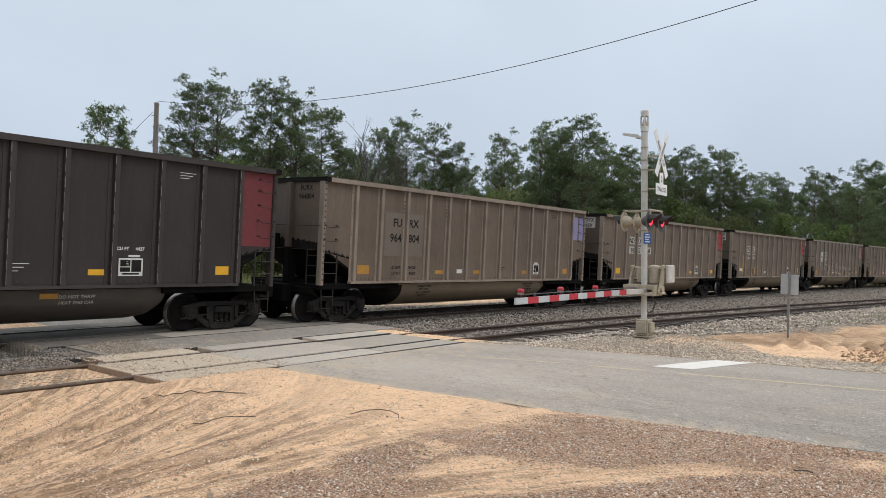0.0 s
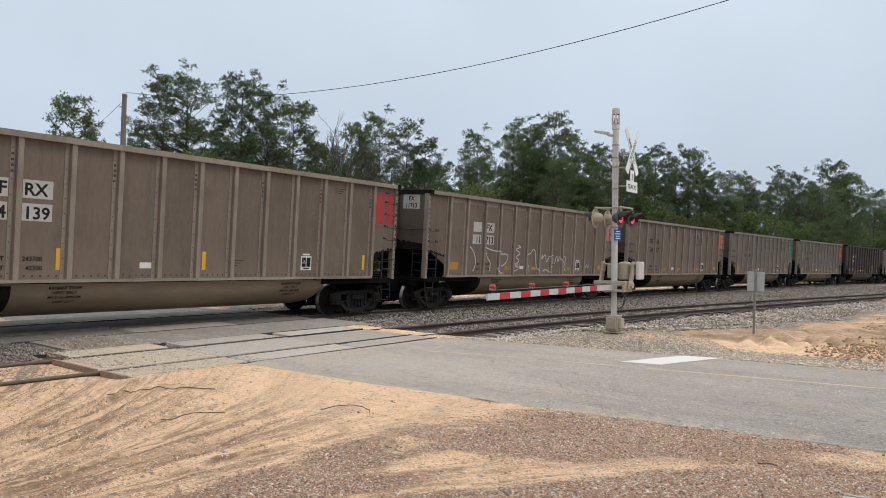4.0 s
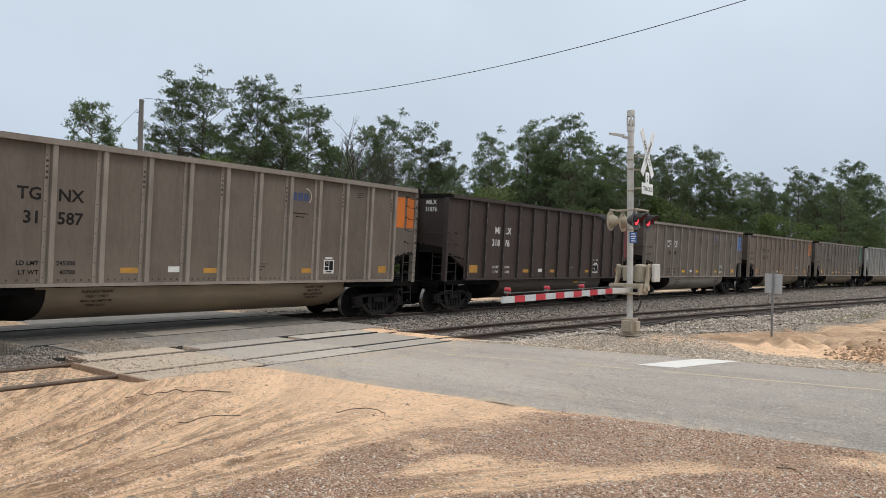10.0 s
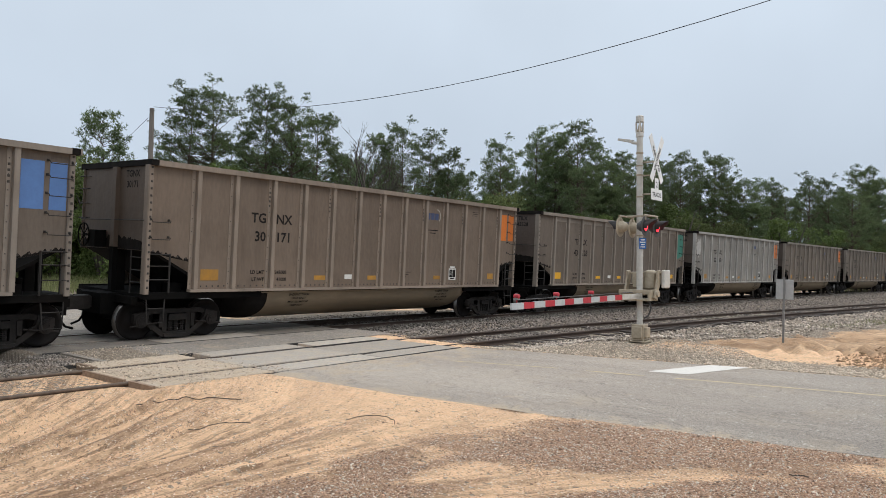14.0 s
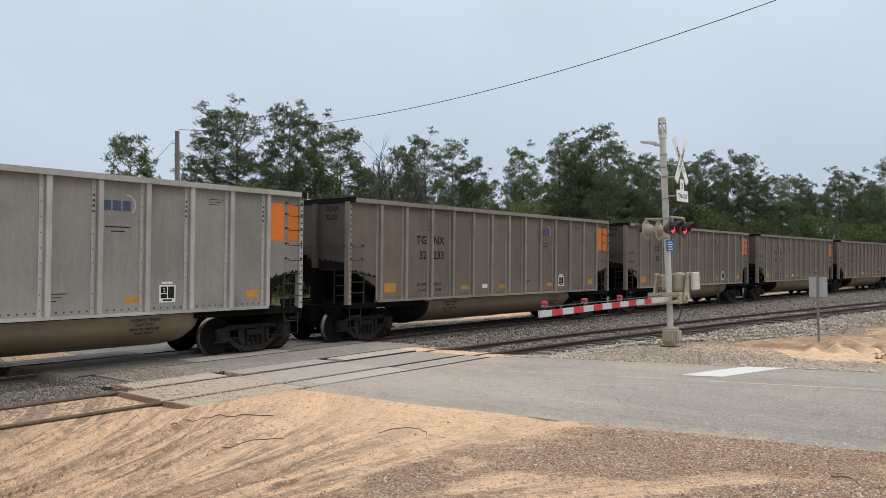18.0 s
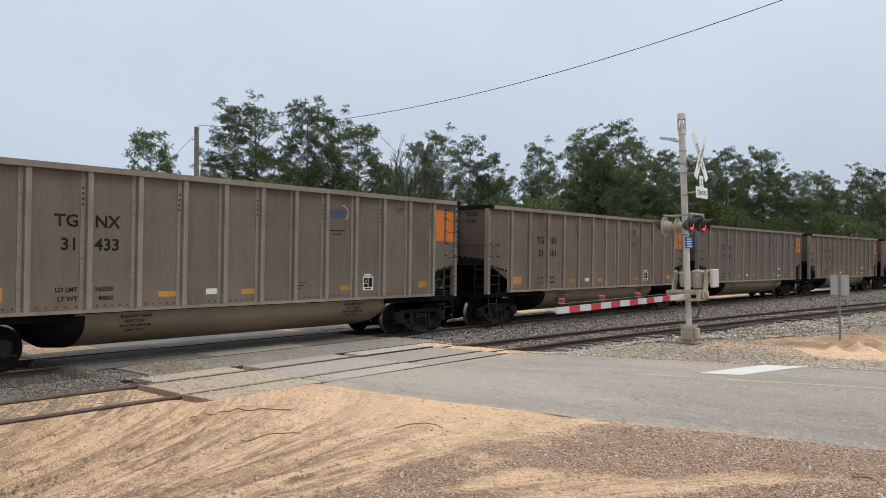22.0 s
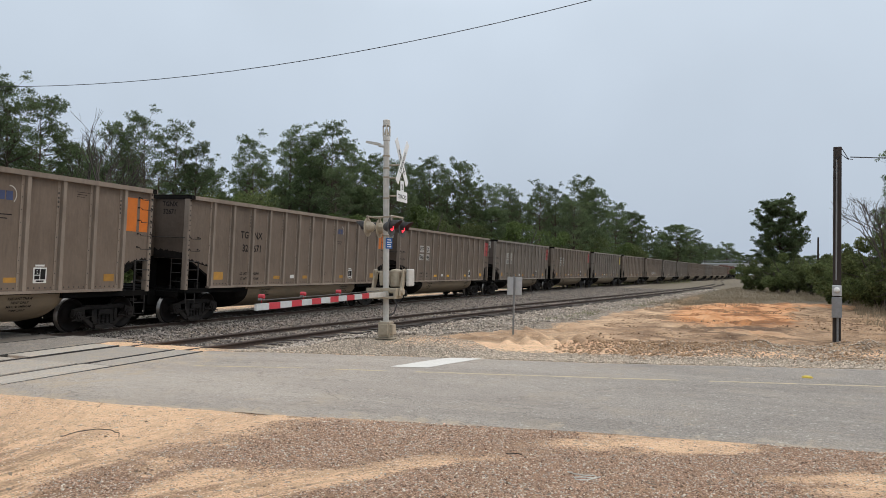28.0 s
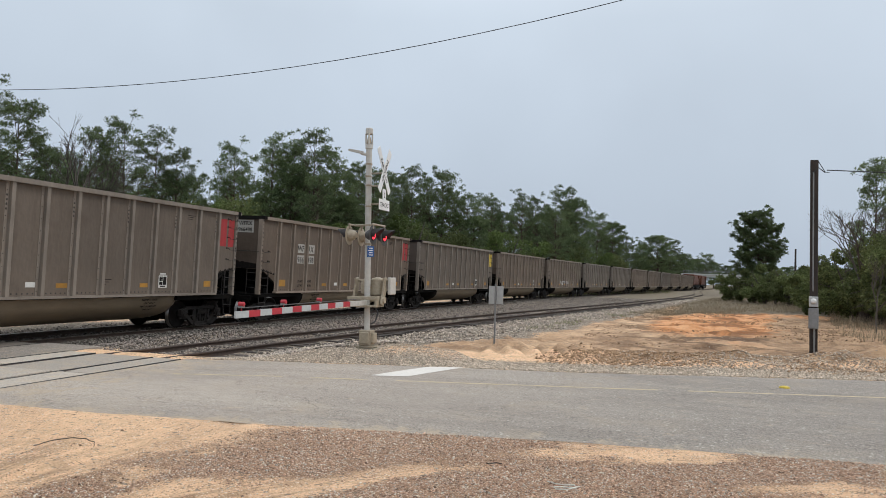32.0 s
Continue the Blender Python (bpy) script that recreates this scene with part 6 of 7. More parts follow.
for i, spec in enumerate(CARS):
    car = coal_car(**spec)
    TRAIN.append((car, 27.89 + PITCH * (i - 1) - BODY, 6.17))


def ribbon(parent, pts, w, material, name="graffiti_stroke"):
    """A painted stroke over sheets and posts; pts are (distance from the front corner, height)."""
    path = []
    for (a, b), (c, d) in zip(pts, pts[1:]):
        for k in range(6):
            path.append((a + (c - a) * k / 6, b + (d - b) * k / 6))
    path.append(pts[-1])
    path = [(sum(q[0] for q in path[max(0, i - 3):i + 4]) / len(path[max(0, i - 3):i + 4]), sum(q[1] for q in path[max(0, i - 3):i + 4]) / len(path[max(0, i - 3):i + 4])) for i in range(len(path))]
    v, f = [], []
    for i, (u, z) in enumerate(path):
        q, r = path[max(0, i - 1)], path[min(len(path) - 1, i + 1)]
        dy, dz = r[0] - q[0], r[1] - q[1]
        ln = math.hypot(dy, dz) or 1
        for s in (-1, 1):
            y = u - BODY - s * dz / ln * w
            x = 1.624 if min(abs(y - p - 0.015) for p in POSTS) < 0.09 else 1.538
            v.append((x, y, z + s * dy / ln * w))
        if i:
            f.append((2 * i - 2, 2 * i - 1, 2 * i + 1, 2 * i))
    return part(name, soup(name, v, f, material), None, parent)


tagger = TRAIN[4][0]
for stroke in (((2.4, 2.3), (2.8, 2.05), (2.95, 1.6), (2.7, 1.25)), ((3.3, 2.25), (3.6, 2.2), (4.2, 2.08), (4.65, 2.12), (4.45, 1.98), (5.15, 2.02), (4.95, 1.62), (4.5, 1.5)), ((3.45, 2.22), (3.7, 1.75), (3.9, 1.7), (3.8, 1.22)),
               ((4.4, 1.7), (4.25, 1.3), (4.9, 1.25)), ((6.3, 2.02), (6.75, 2.02), (6.85, 2.2), (7.05, 2.25), (7.15, 2.0), (7.2, 1.5), (7.45, 1.3)), ((6.35, 1.5), (6.65, 1.65), (6.7, 1.2)),
               ((7.5, 1.75), (7.8, 2.12), (7.6, 1.72), (7.98, 2.16), (8.02, 1.6), (8.25, 2.0), (8.55, 2.02), (8.65, 1.65), (8.25, 1.45)), ((7.7, 1.3), (8.0, 1.45), (8.4, 1.25)),
               ((8.7, 1.5), (8.92, 2.12), (9.02, 1.62), (9.2, 2.1), (9.35, 1.6), (9.6, 2.06), (9.75, 1.85), (9.55, 1.5), (9.8, 1.3)), ((5.4, 1.3), (6.0, 1.45), (5.45, 1.6), (6.05, 1.75), (5.5, 1.9), (6.1, 2.05), (5.45, 2.2), (6.1, 2.3), (5.6, 2.38))):
    ribbon(tagger, stroke, 0.022, M_SPRAY)
for y0, n_up in ((11.5, 7), (5.5, 6)):
    ribbon(tagger, [(y0 + 0.09 * k, 1.42 + (0.28 if k % 2 else 0.0) + 0.03 * math.sin(k * 2.7)) for k in range(n_up)], 0.014, M_SPRAY)
far_tag = TRAIN[26][0]
for k in range(6):
    ribbon(far_tag, [(5.0 + 0.6 * k, 1.35), (5.1 + 0.6 * k, 2.0), (5.35 + 0.6 * k, 1.4), (5.45 + 0.6 * k, 2.0)], 0.05, M_SPRAY)
ribbon(TRAIN[11][0], [(11.05 + 0.09 * k, 1.36 + (0.10 if k % 2 else 0.0)) for k in range(6)], 0.018, M_SPRAY)


def locomotive(label):
    loco = thing("locomotive", label, "locomotive", group="coal train")
    bm = bmesh.new()
    box(bm, -1.5, 1.5, -10.6, 10.6, 1.15, 1.6)
    part("frame", bm, M_UNDER, loco)
    bm = bmesh.new()
    box(bm, -1.05, 1.05, -6.4, 10.0, 1.6, 4.25)
    part("hood", bm, M_LOCO, loco, bevel=0.12)
    bm = bmesh.new()
    box(bm, -1.5, 1.5, 6.6, 9.6, 3.5, 4.4)
    part("radiator", bm, M_LOCO, loco, bevel=0.08)
    bm = bmesh.new()
    box(bm, -1.52, 1.52, -8.9, -6.4, 1.6, 4.55)
    cab = part("cab", bm, M_LOCO, loco, bevel=0.12)
    for x in (-1.53, 1.53):
        bm = bmesh.new()
        box(bm, x - 0.01, x + 0.01, -8.4, -6.9, 3.2, 3.95)
        part("window", bm, M_GLASS, cab)
    bm = bmesh.new()
    box(bm, -0.9, 0.9, -10.2, -8.9, 1.6, 3.1)
    part("nose", bm, M_LOCO, loco, bevel=0.15)
    bm = bmesh.new()
    box(bm, -1.45, 1.45, -2.6, 2.6, 0.4, 1.15)
    part("fuel_tank", bm, M_UNDER, loco, bevel=0.15)
    bm = bmesh.new()
    box(bm, -0.5, 0.5, -1.5, 4.0, 4.25, 4.5)
    part("roof_box", bm, M_UNDER, loco, bevel=0.05)
    for x in (-1.45, 1.45):
        bm = bmesh.new()
        bent(bm, [(x, -6.2, 2.65), (x, 10.2, 2.65)], 0.02, 5)
        for k in range(9):
            rod(bm, (x, -6.2 + 2 * k, 1.6), (x, -6.2 + 2 * k, 2.65), 0.015, 5)
        part("handrail", bm, M_UNDER, loco)
    for y in (-6.6, 6.6):
        bm = bmesh.new()
        box(bm, -1.2, 1.2, y - 2.2, y + 2.2, 0.55, 1.0)
        tk = part("truck", bm, M_TRUCK, loco, bevel=0.08)
        for k in (-1.9, 0, 1.9):
            for x in (-0.75, 0.75):
                part("wheel", shared("wheel", b_wheel, M_WHEEL, True), None, tk, m=pose(x, y + k, 0.53, 0, 0, 0 if x > 0 else 180) @ Matrix.Diagonal((1, 1.15, 1.15, 1)))
    return loco


last = 27.89 + PITCH * (len(CARS) - 2)
for k in range(2):
    TRAIN.append((locomotive("orange and black diesel locomotive at the tail of a coal train"), last + 0.9 + 11.0 + 22.6 * k, 6.6))

ARC_Y = np.arange(-420.0, 640.0, 1.0)
ARC_X = np.array([main_x(float(y)) for y in ARC_Y])
ARC_S = np.concatenate([[0.0], np.cumsum(np.hypot(np.diff(ARC_X), np.diff(ARC_Y)))])
ARC_S -= np.interp(0.0, ARC_Y, ARC_S)


def on_track(s):
    y = float(np.interp(s, ARC_S, ARC_Y))
    return Vector((main_x(y), y, base_z(y)))


def rolling(s, half):
    a, b = on_track(s - half), on_track(s + half)
    d = b - a
    yaw = -math.degrees(math.atan2(d.x, d.y))
    pitch = math.degrees(math.atan2(d.z, d.y))
    mid = (a + b) / 2
    return Matrix.Translation(mid) @ pose(0, 0, 0, 0, 0, yaw) @ pose(0, 0, 0, pitch, 0, 0) @ pose(0, 0, 0, 0, 1.5, 0)


def motions():
    for ob, s0, half in TRAIN:
        walk(ob, [(t, rolling(s0 - run(t), half)) for t in range(0, 33)])


# ---------- trees ----------
def needle_mesh(name, centres, sizes, dirs, material, spikes, rng, width=0.10):
    """Bursts of needles: for each centre a spray of thin triangles."""
    n = len(centres)
    d = rng.normal(size=(n, spikes, 3)) + np.asarray(dirs)[:, None, :] * 0.9
    d /= np.linalg.norm(d, axis=2, keepdims=True)
    side = np.cross(d, rng.normal(size=(n, spikes, 3)))
    side /= np.linalg.norm(side, axis=2, keepdims=True) + 1e-9
    L = np.asarray(sizes)[:, None, None] * (0.65 + 0.5 * rng.random((n, spikes, 1)))
    c = np.asarray(centres)[:, None, :] + 0 * d
    w = side * L * width
    v = np.stack([c - w, c + w, c + d * L], 2).reshape(-1, 3)
    k = np.arange(n * spikes) * 3
    return soup(name, v, np.stack([k, k + 1, k + 2], -1), material)


def tuft_mesh(name, centres, sizes, dirs, material, spikes, rng, width=0.10, droop=0.0):
    """Clumps of pointed leaves: for each centre a burst of thin triangles."""
    n = len(centres)
    d = rng.normal(size=(n, spikes, 3)) + np.asarray(dirs)[:, None, :] * 1.1
    d /= np.linalg.norm(d, axis=2, keepdims=True)
    side = np.cross(d, rng.normal(size=(n, spikes, 3)))
    side /= np.linalg.norm(side, axis=2, keepdims=True) + 1e-9
    L = np.asarray(sizes)[:, None, None] * (0.6 + 0.6 * rng.random((n, spikes, 1)))
    c = np.asarray(centres)[:, None, :]
    mid = c + d * L * 0.45
    w = side * L * width
    tip = c + d * L
    tip[..., 2] -= droop * L[..., 0]
    v = np.stack([c + d * L * 0.05, mid - w, tip, mid + w], 2).reshape(-1, 3)
    k = np.arange(n * spikes) * 4
    f = np.stack([k, k + 1, k + 2, k + 3], -1)
    return soup(name, v, f, material)


def limb_mesh(name, limbs, material, seg=6):
    bm = bmesh.new()
    for a, b, ra, rb in limbs:
        rod(bm, a, b, ra, seg, rb)
    return finish(bm, name, material)


def pine_meshes(seed, h, bare=0.38, spread=2.6, dens=1.0, oval=False):
    """Trunk and crown of a pine h metres high: whorls of limbs that end in rounded puffs of needles."""
    rng = np.random.default_rng(seed)
    limbs, twigs = [], []
    lean = rng.normal(size=2) * 0.018
    nodes = [Vector((lean[0] * h * t + 0.14 * math.sin(3 * t + seed), lean[1] * h * t + 0.14 * math.cos(2.2 * t + seed), h * t)) for t in np.linspace(0, 0.95, 9)]
    for i in range(8):
        limbs.append((nodes[i], nodes[i + 1], 0.0125 * h * (1 - i / 8.6), 0.0125 * h * (1 - (i + 1) / 8.6)))
    cs, ss, ds = [], [], []

    def puff(c, r, count):
        """A rounded clump, fuller above than below."""
        d = rng.normal(size=(count, 3))
        d /= np.linalg.norm(d, axis=1, keepdims=True)
        d[:, 2] = np.where(d[:, 2] < -0.5, -0.4 * d[:, 2], d[:, 2])
        rr = r * (0.25 + 0.80 * rng.random((count, 1)) ** 0.7)
        p = np.array(c)[None] + d * rr * np.array((1.0, 1.0, 1.0))
        for q, e in zip(p, d):
            cs.append(tuple(q))
            ss.append(0.16 + 0.09 * rng.random())
            ds.append(e * 0.9 + np.array((0, 0, 0.35)))

    z = bare * h
    while z < h * 0.96:
        t = (z / h - bare) / (1 - bare)
        shape = math.sqrt(max(0.05, 1 - (2 * t - 0.80) ** 2 / 1.5)) if oval else (0.50 + 0.62 * t ** 0.5) * (1 - t ** 2.5) + 0.14
        for k in range(int(rng.integers(5, 8)) if oval else int(rng.integers(3, 6))):
            ang = rng.random() * math.tau
            ln = spread * shape * (0.45 + 0.65 * rng.random())
            zr = min(0.94 * h, max(0.2 * h, z + 0.028 * h * rng.normal()))
            i = min(7, int(zr / h / 0.95 * 8))
            root = nodes[i].lerp(nodes[i + 1], min(1.0, zr / h / 0.95 * 8 - i))
            rise = 0.16 + 0.95 * t + 0.36 * rng.normal()
            end = root + Vector((math.cos(ang) * ln, math.sin(ang) * ln, ln * rise))
            midp = root.lerp(end, 0.55) + Vector((0, 0, -0.08 * ln))
            limbs.append((root, midp, 0.042 * (1.3 - t), 0.028 * (1.3 - t)))
            limbs.append((midp, end, 0.028 * (1.3 - t), 0.010))
            puff(end, 0.36 + 0.07 * ln, int((20 + 4 * ln) * dens))
            for q in range(max(2, int((0.8 + 1.15 * ln) * dens))):
                f = 0.36 + 0.58 * rng.random() ** 0.8
                p = root.lerp(midp, f / 0.55) if f < 0.55 else midp.lerp(end, (f - 0.55) / 0.45)
                a2 = ang + (1 if q % 2 else -1) * (0.6 + 0.5 * rng.random())
                tl = (0.30 + 0.20 * ln) * (0.7 + 0.7 * rng.random())
                tip = p + Vector((math.cos(a2) * tl, math.sin(a2) * tl, tl * (0.25 + 0.8 * rng.random())))
                twigs.append((p, tip))
                puff(tip, 0.25 + 0.17 * rng.random(), int((12 + 7 * rng.random()) * dens))
        z += h * 0.031 * (0.6 + 0.8 * rng.random())
    for q in range(4):
        puff(nodes[-1] + Vector((0.35 * rng.normal(), 0.35 * rng.normal(), 0.5 * rng.random() - 0.2)), 0.55, int(24 * dens))
    bm = bmesh.new()
    for a, b, ra, rb in limbs:
        rod(bm, a, b, ra, 5, rb)
    for a, b in twigs:
        rod(bm, a, b, 0.013, 3, 0.006)
    return finish(bm, "trunk", M_BARK), needle_mesh("crown", cs, ss, ds, M_PINE, 8, rng, 0.094)


def broad_meshes(seed, h, material, spread=0.36, leaves=1500, low=0.1):
    rng = np.random.default_rng(seed)
    limbs, cs, ss, ds = [], [], [], []
    for k in range(5):
        ang = k * 1.26 + rng.random()
        top = Vector((math.cos(ang) * h * spread * 0.6, math.sin(ang) * h * spread * 0.6, h * (0.62 + 0.25 * rng.random())))
        midp = top * 0.5 + Vector((0, 0, 0.06 * h))
        limbs.append((Vector((0.05 * math.cos(ang), 0.05 * math.sin(ang), 0)), midp, 0.018 * h, 0.011 * h))
        limbs.append((midp, top, 0.011 * h, 0.003 * h))
        for q in range(4):
            e = midp + Vector(rng.normal(size=3) * np.array((0.2, 0.2, 0.13)) * h)
            limbs.append((midp, e, 0.006 * h, 0.002 * h))
    blobs = [(rng.normal() * h * spread * 0.42, rng.normal() * h * spread * 0.42, h * (low + (0.9 - low) * rng.random()), h * (0.10 + 0.10 * rng.random())) for _ in range(17)]
    for q in range(leaves):
        bx, by, bz, br = blobs[int(rng.integers(len(blobs)))]
        d = rng.normal(size=3)
        d /= np.linalg.norm(d)
        r = br * (0.55 + 0.5 * rng.random())
        cs.append((bx + d[0] * r, by + d[1] * r, max(0.08, bz + d[2] * r * 0.8)))
        ss.append(0.10 + 0.013 * h)
        ds.append(d * 0.7 + np.array((0, 0, 0.3)))
    return limb_mesh("trunk", limbs, M_TWIG), tuft_mesh("crown", cs, ss, ds, material, 5, rng, 0.30, 0.1)


PINES = [pine_meshes(11 + k, h, bare, sp, dn) for k, (h, bare, sp, dn) in enumerate(((17, 0.30, 2.9, 1.0), (16, 0.26, 3.0, 1.15), (17, 0.40, 2.6, 0.95), (15, 0.33, 2.3, 0.9), (12, 0.50, 2.3, 1.0), (14, 0.15, 2.7, 1.2)))]
PINE_H = (17, 16, 17, 15, 12, 14)
BROADS = [broad_meshes(51 + k, h, mt, sp, nl) for k, (h, mt, sp, nl) in enumerate(((8, M_LEAF, 0.42, 3400), (5, M_BUSH, 0.55, 3400), (3, M_BUSH, 0.75, 2600), (9, M_BUSH, 0.38, 3600), (4, M_LEAF, 0.6, 2600)))]


def plant(name, meshes, scale, x, y, turn, label, category, group, sx=1.0):
    ob = thing(name, label, category, Matrix.Translation((x, y, float(ground_z(x, y)) - 0.05)) @ pose(0, 0, 0, 0, 0, turn) @ Matrix.Diagonal((scale * sx, scale * sx, scale, 1)), group)
    part("trunk", meshes[0], None, ob)
    part("crown", meshes[1], None, ob)
    return ob


def polar(az, d):
    return -math.sin(radians(az)) * d, math.cos(radians(az)) * d


# pines that stand out on the skyline: bearing left of the track, height angle, height, which shape, width
SKYLINE = ((63.0, 10.0, 12, 4, 0.85), (57.6, 13.0, 17, 2, 1.1), (55.6, 12.9, 17, 0, 1.1), (52.0, 12.9, 17, 1, 1.0), (49.6, 12.2, 16, 0, 1.05), (47.9, 11.6, 16, 1, 1.1), (45.6, 8.4, 14, 5, 1.0),
           (43.4, 10.2, 15, 3, 0.9), (41.0, 10.9, 16, 0, 1.0), (39.7, 10.6, 16, 2, 1.0), (37.9, 9.0, 14, 1, 1.0), (33.3, 9.8, 16, 0, 1.0), (31.0, 10.8, 17, 2, 1.0), (29.5, 10.2, 16, 1, 1.0),
           (27.6, 11.0, 17, 0, 1.1), (26.2, 10.0, 16, 2, 1.0), (24.3, 8.9, 15, 3, 1.0), (22.2, 8.0, 15, 1, 1.0), (20.0, 8.6, 16, 0, 1.0), (18.6, 8.2, 16, 2, 1.0), (17.4, 8.6, 17, 1, 1.0), (15.6, 6.8, 14, 0, 1.0),
           (13.5, 6.5, 14, 3, 1.0), (11.2, 7.1, 16, 2, 1.0), (9.9, 6.6, 16, 0, 0.9), (8.2, 7.4, 17, 1, 1.0), (7.0, 6.6, 16, 5, 1.0), (5.6, 5.3, 15, 0, 1.1), (4.4, 4.7, 15, 5, 1.2), (3.2, 3.7, 14, 1, 1.2), (2.0, 3.0, 14, 5, 1.2), (0.9, 3.7, 16, 5, 1.6), (0.1, 3.3, 15, 1, 1.5), (-1.0, 2.3, 14, 5, 1.6))
for az, up, h, k, w in SKYLINE:
    d = (h - 1.9) / math.tan(radians(up))
    x, y = polar(az, d)
    plant("pine_tree", PINES[k], 0.965 * h / PINE_H[k], x, y, (az * 47) % 360, "tall dark green pine behind the railway" if up > 5 else "distant dark pine beside the railway", "tree", "pines behind the tracks", w)
# second rank that fills the wood
rng = np.random.default_rng(21)
for k in range(80):
    az = 64 - 64 * (k + rng.random()) / 80
    lim = float(np.interp(az, (0, 4, 8, 14, 20, 28, 36, 46, 50, 58, 64), (2.6, 3.7, 6.0, 5.9, 7.2, 8.8, 7.2, 8.0, 9.6, 9.8, 5.5)))
    h = 12 + 4 * rng.random()
    up = lim * (0.58 + 0.40 * rng.random())
    x, y = polar(az, (h - 1.9) / math.tan(radians(up)))
    if az > 59 or (az > 47 and k % 2):
        continue
    plant("pine_tree", PINES[int(rng.integers(0, 6))], h / 15.5, x, y, rng.random() * 360, "dark green pine deep in the wood", "tree", "pines behind the tracks", 1.15)
fill = np.random.default_rng(77)
for k in range(44):
    az = 58 - 56 * (k + fill.random()) / 44
    lim = float(np.interp(az, (0, 4, 8, 14, 20, 28, 36, 43, 46, 50, 58), (2.6, 3.7, 6.0, 5.9, 7.2, 8.8, 7.0, 8.0, 6.8, 8.2, 8.4)))
    h = 11 + 4 * fill.random()
    x, y = polar(az, (h - 1.9) / math.tan(radians(lim * (0.70 + 0.22 * fill.random()))))
    plant("pine_tree", PINES[int(fill.integers(0, 6))], h / 15.5, x, y, fill.random() * 360, "dark green pine deep in the wood", "tree", "pines behind the tracks", 1.2)
# undergrowth at the wood's edge
for k in range(64):
    az = 68 - 66 * (k + rng.random()) / 64
    dist = float(np.interp(az, (0, 4, 8, 14, 20, 28, 36, 46, 58, 68), (190, 150, 105, 92, 80, 66, 60, 55, 52, 46))) * (0.95 + 0.15 * rng.random())
    j = int(rng.choice((0, 0, 3, 3, 1, 0)))
    x, y = polar(az, dist)
    plant("shrub", BROADS[j], (0.62 + 0.55 * rng.random()) * (1.0 if j != 3 else 0.85), x, y, rng.random() * 360, "fresh green undergrowth at the edge of the wood" if j in (0, 4) else "dark green undergrowth at the edge of the wood", "shrub", "undergrowth")
for az, d, h in ((35.6, 70, 9.0), (34.6, 72, 8.4), (67.2, 52, 8.2), (65.5, 55, 7.6), (4.6, 150, 7.5)):
    x, y = polar(az, d)
    plant("broadleaf_tree", BROADS[0], h / 8, x, y, az * 31, "young broadleaf tree with pale spring leaves", "tree", "spring trees")
# right-hand side: the lone pine, thicket and weeds
x, y = polar(-6.0, 150)
lone = pine_meshes(77, 14.4, 0.22, 3.7, 2.4, True)
plant("pine_tree", lone, 1.0, x, y, 40, "lone broad pine beyond the sand lot", "tree", "", 1.15)
for az, d, j, s in ((-4.2, 92, 2, 1.0), (-5.0, 90, 1, 0.75), (-5.9, 86, 1, 0.8), (-6.6, 82, 1, 0.9), (-7.3, 80, 3, 0.42), (-8.2, 76, 1, 0.85), (-8.9, 74, 2, 1.0), (-10.0, 64, 1, 0.75), (-10.8, 60, 2, 1.2), (-11.6, 56, 1, 0.8), (-12.3, 52, 1, 1.0), (-13.0, 50, 3, 0.55), (-13.8, 48, 1, 1.0), (-14.6, 46, 3, 0.6), (-15.4, 45, 1, 1.0), (-16.5, 44, 1, 1.0), (-12.8, 60, 3, 0.6), (-14.2, 58, 3, 0.7), (-11.4, 66, 1, 1.0), (-9.4, 90, 3, 0.5), (-10.4, 84, 1, 0.9)):
    x, y = polar(az, d)
    plant("bush", BROADS[j], s, x, y, az * 61, "dense green bush at the edge of the lot", "bush", "thicket")
for az, up, d in ((-13.3, 8.8, 52), (-14.6, 7.0, 60), (-12.2, 4.6, 80)):
    x, y = polar(az, d)
    h = d * math.tan(radians(up)) + 1.9
    plant("pine_tree", PINES[3], h / 15, x, y, az * 20, "thin young pine above a thicket", "tree", "", 0.9)


def bare_tree(seed, h, x, y, label):
    rng = np.random.default_rng(seed)
    limbs = []

    def grow(p, d, ln, r, depth):
        q = p + d * ln
        limbs.append((p, q, r, r * 0.62))
        if depth == 0:
            return
        for k in range(3):
            nd = (d + Vector(rng.normal(size=3)) * 0.42 + Vector((0, 0, 0.12))).normalized()
            grow(p.lerp(q, 0.55 + 0.45 * rng.random()), nd, ln * (0.55 + 0.22 * rng.random()), r * 0.55, depth - 1)
    grow(Vector((0, 0, 0)), Vector((0.03, 0, 1)), h * 0.42, 0.016 * h, 5)
    ob = thing("bare_tree", label, "tree", Matrix.Translation((x, y, float(ground_z(x, y)))))
    part("bare_crown", limb_mesh("bare_crown", limbs, M_TWIG, 4), None, ob)


x, y = polar(-12.7, 48)
bare_tree(5, 8.4, x, y, "leafless grey tree at the edge of a thicket")
x, y = polar(-14.0, 52)
bare_tree(8, 8.4, x, y, "leafless grey tree at the edge of a thicket")
x, y = polar(-13.6, 38)
bare_tree(13, 3.6, x, y, "low bare brush at the edge of the lot")
x, y = polar(-14.8, 36)
bare_tree(14, 3.2, x, y, "low bare brush at the edge of the lot")
for k, az in enumerate((45.0, 44.0, 69.0, 46.0)):
    x, y = polar(az, 66)
    bare_tree(30 + k, 12.5 if k < 2 else 10.5, x, y, "bare grey tree in the wood")


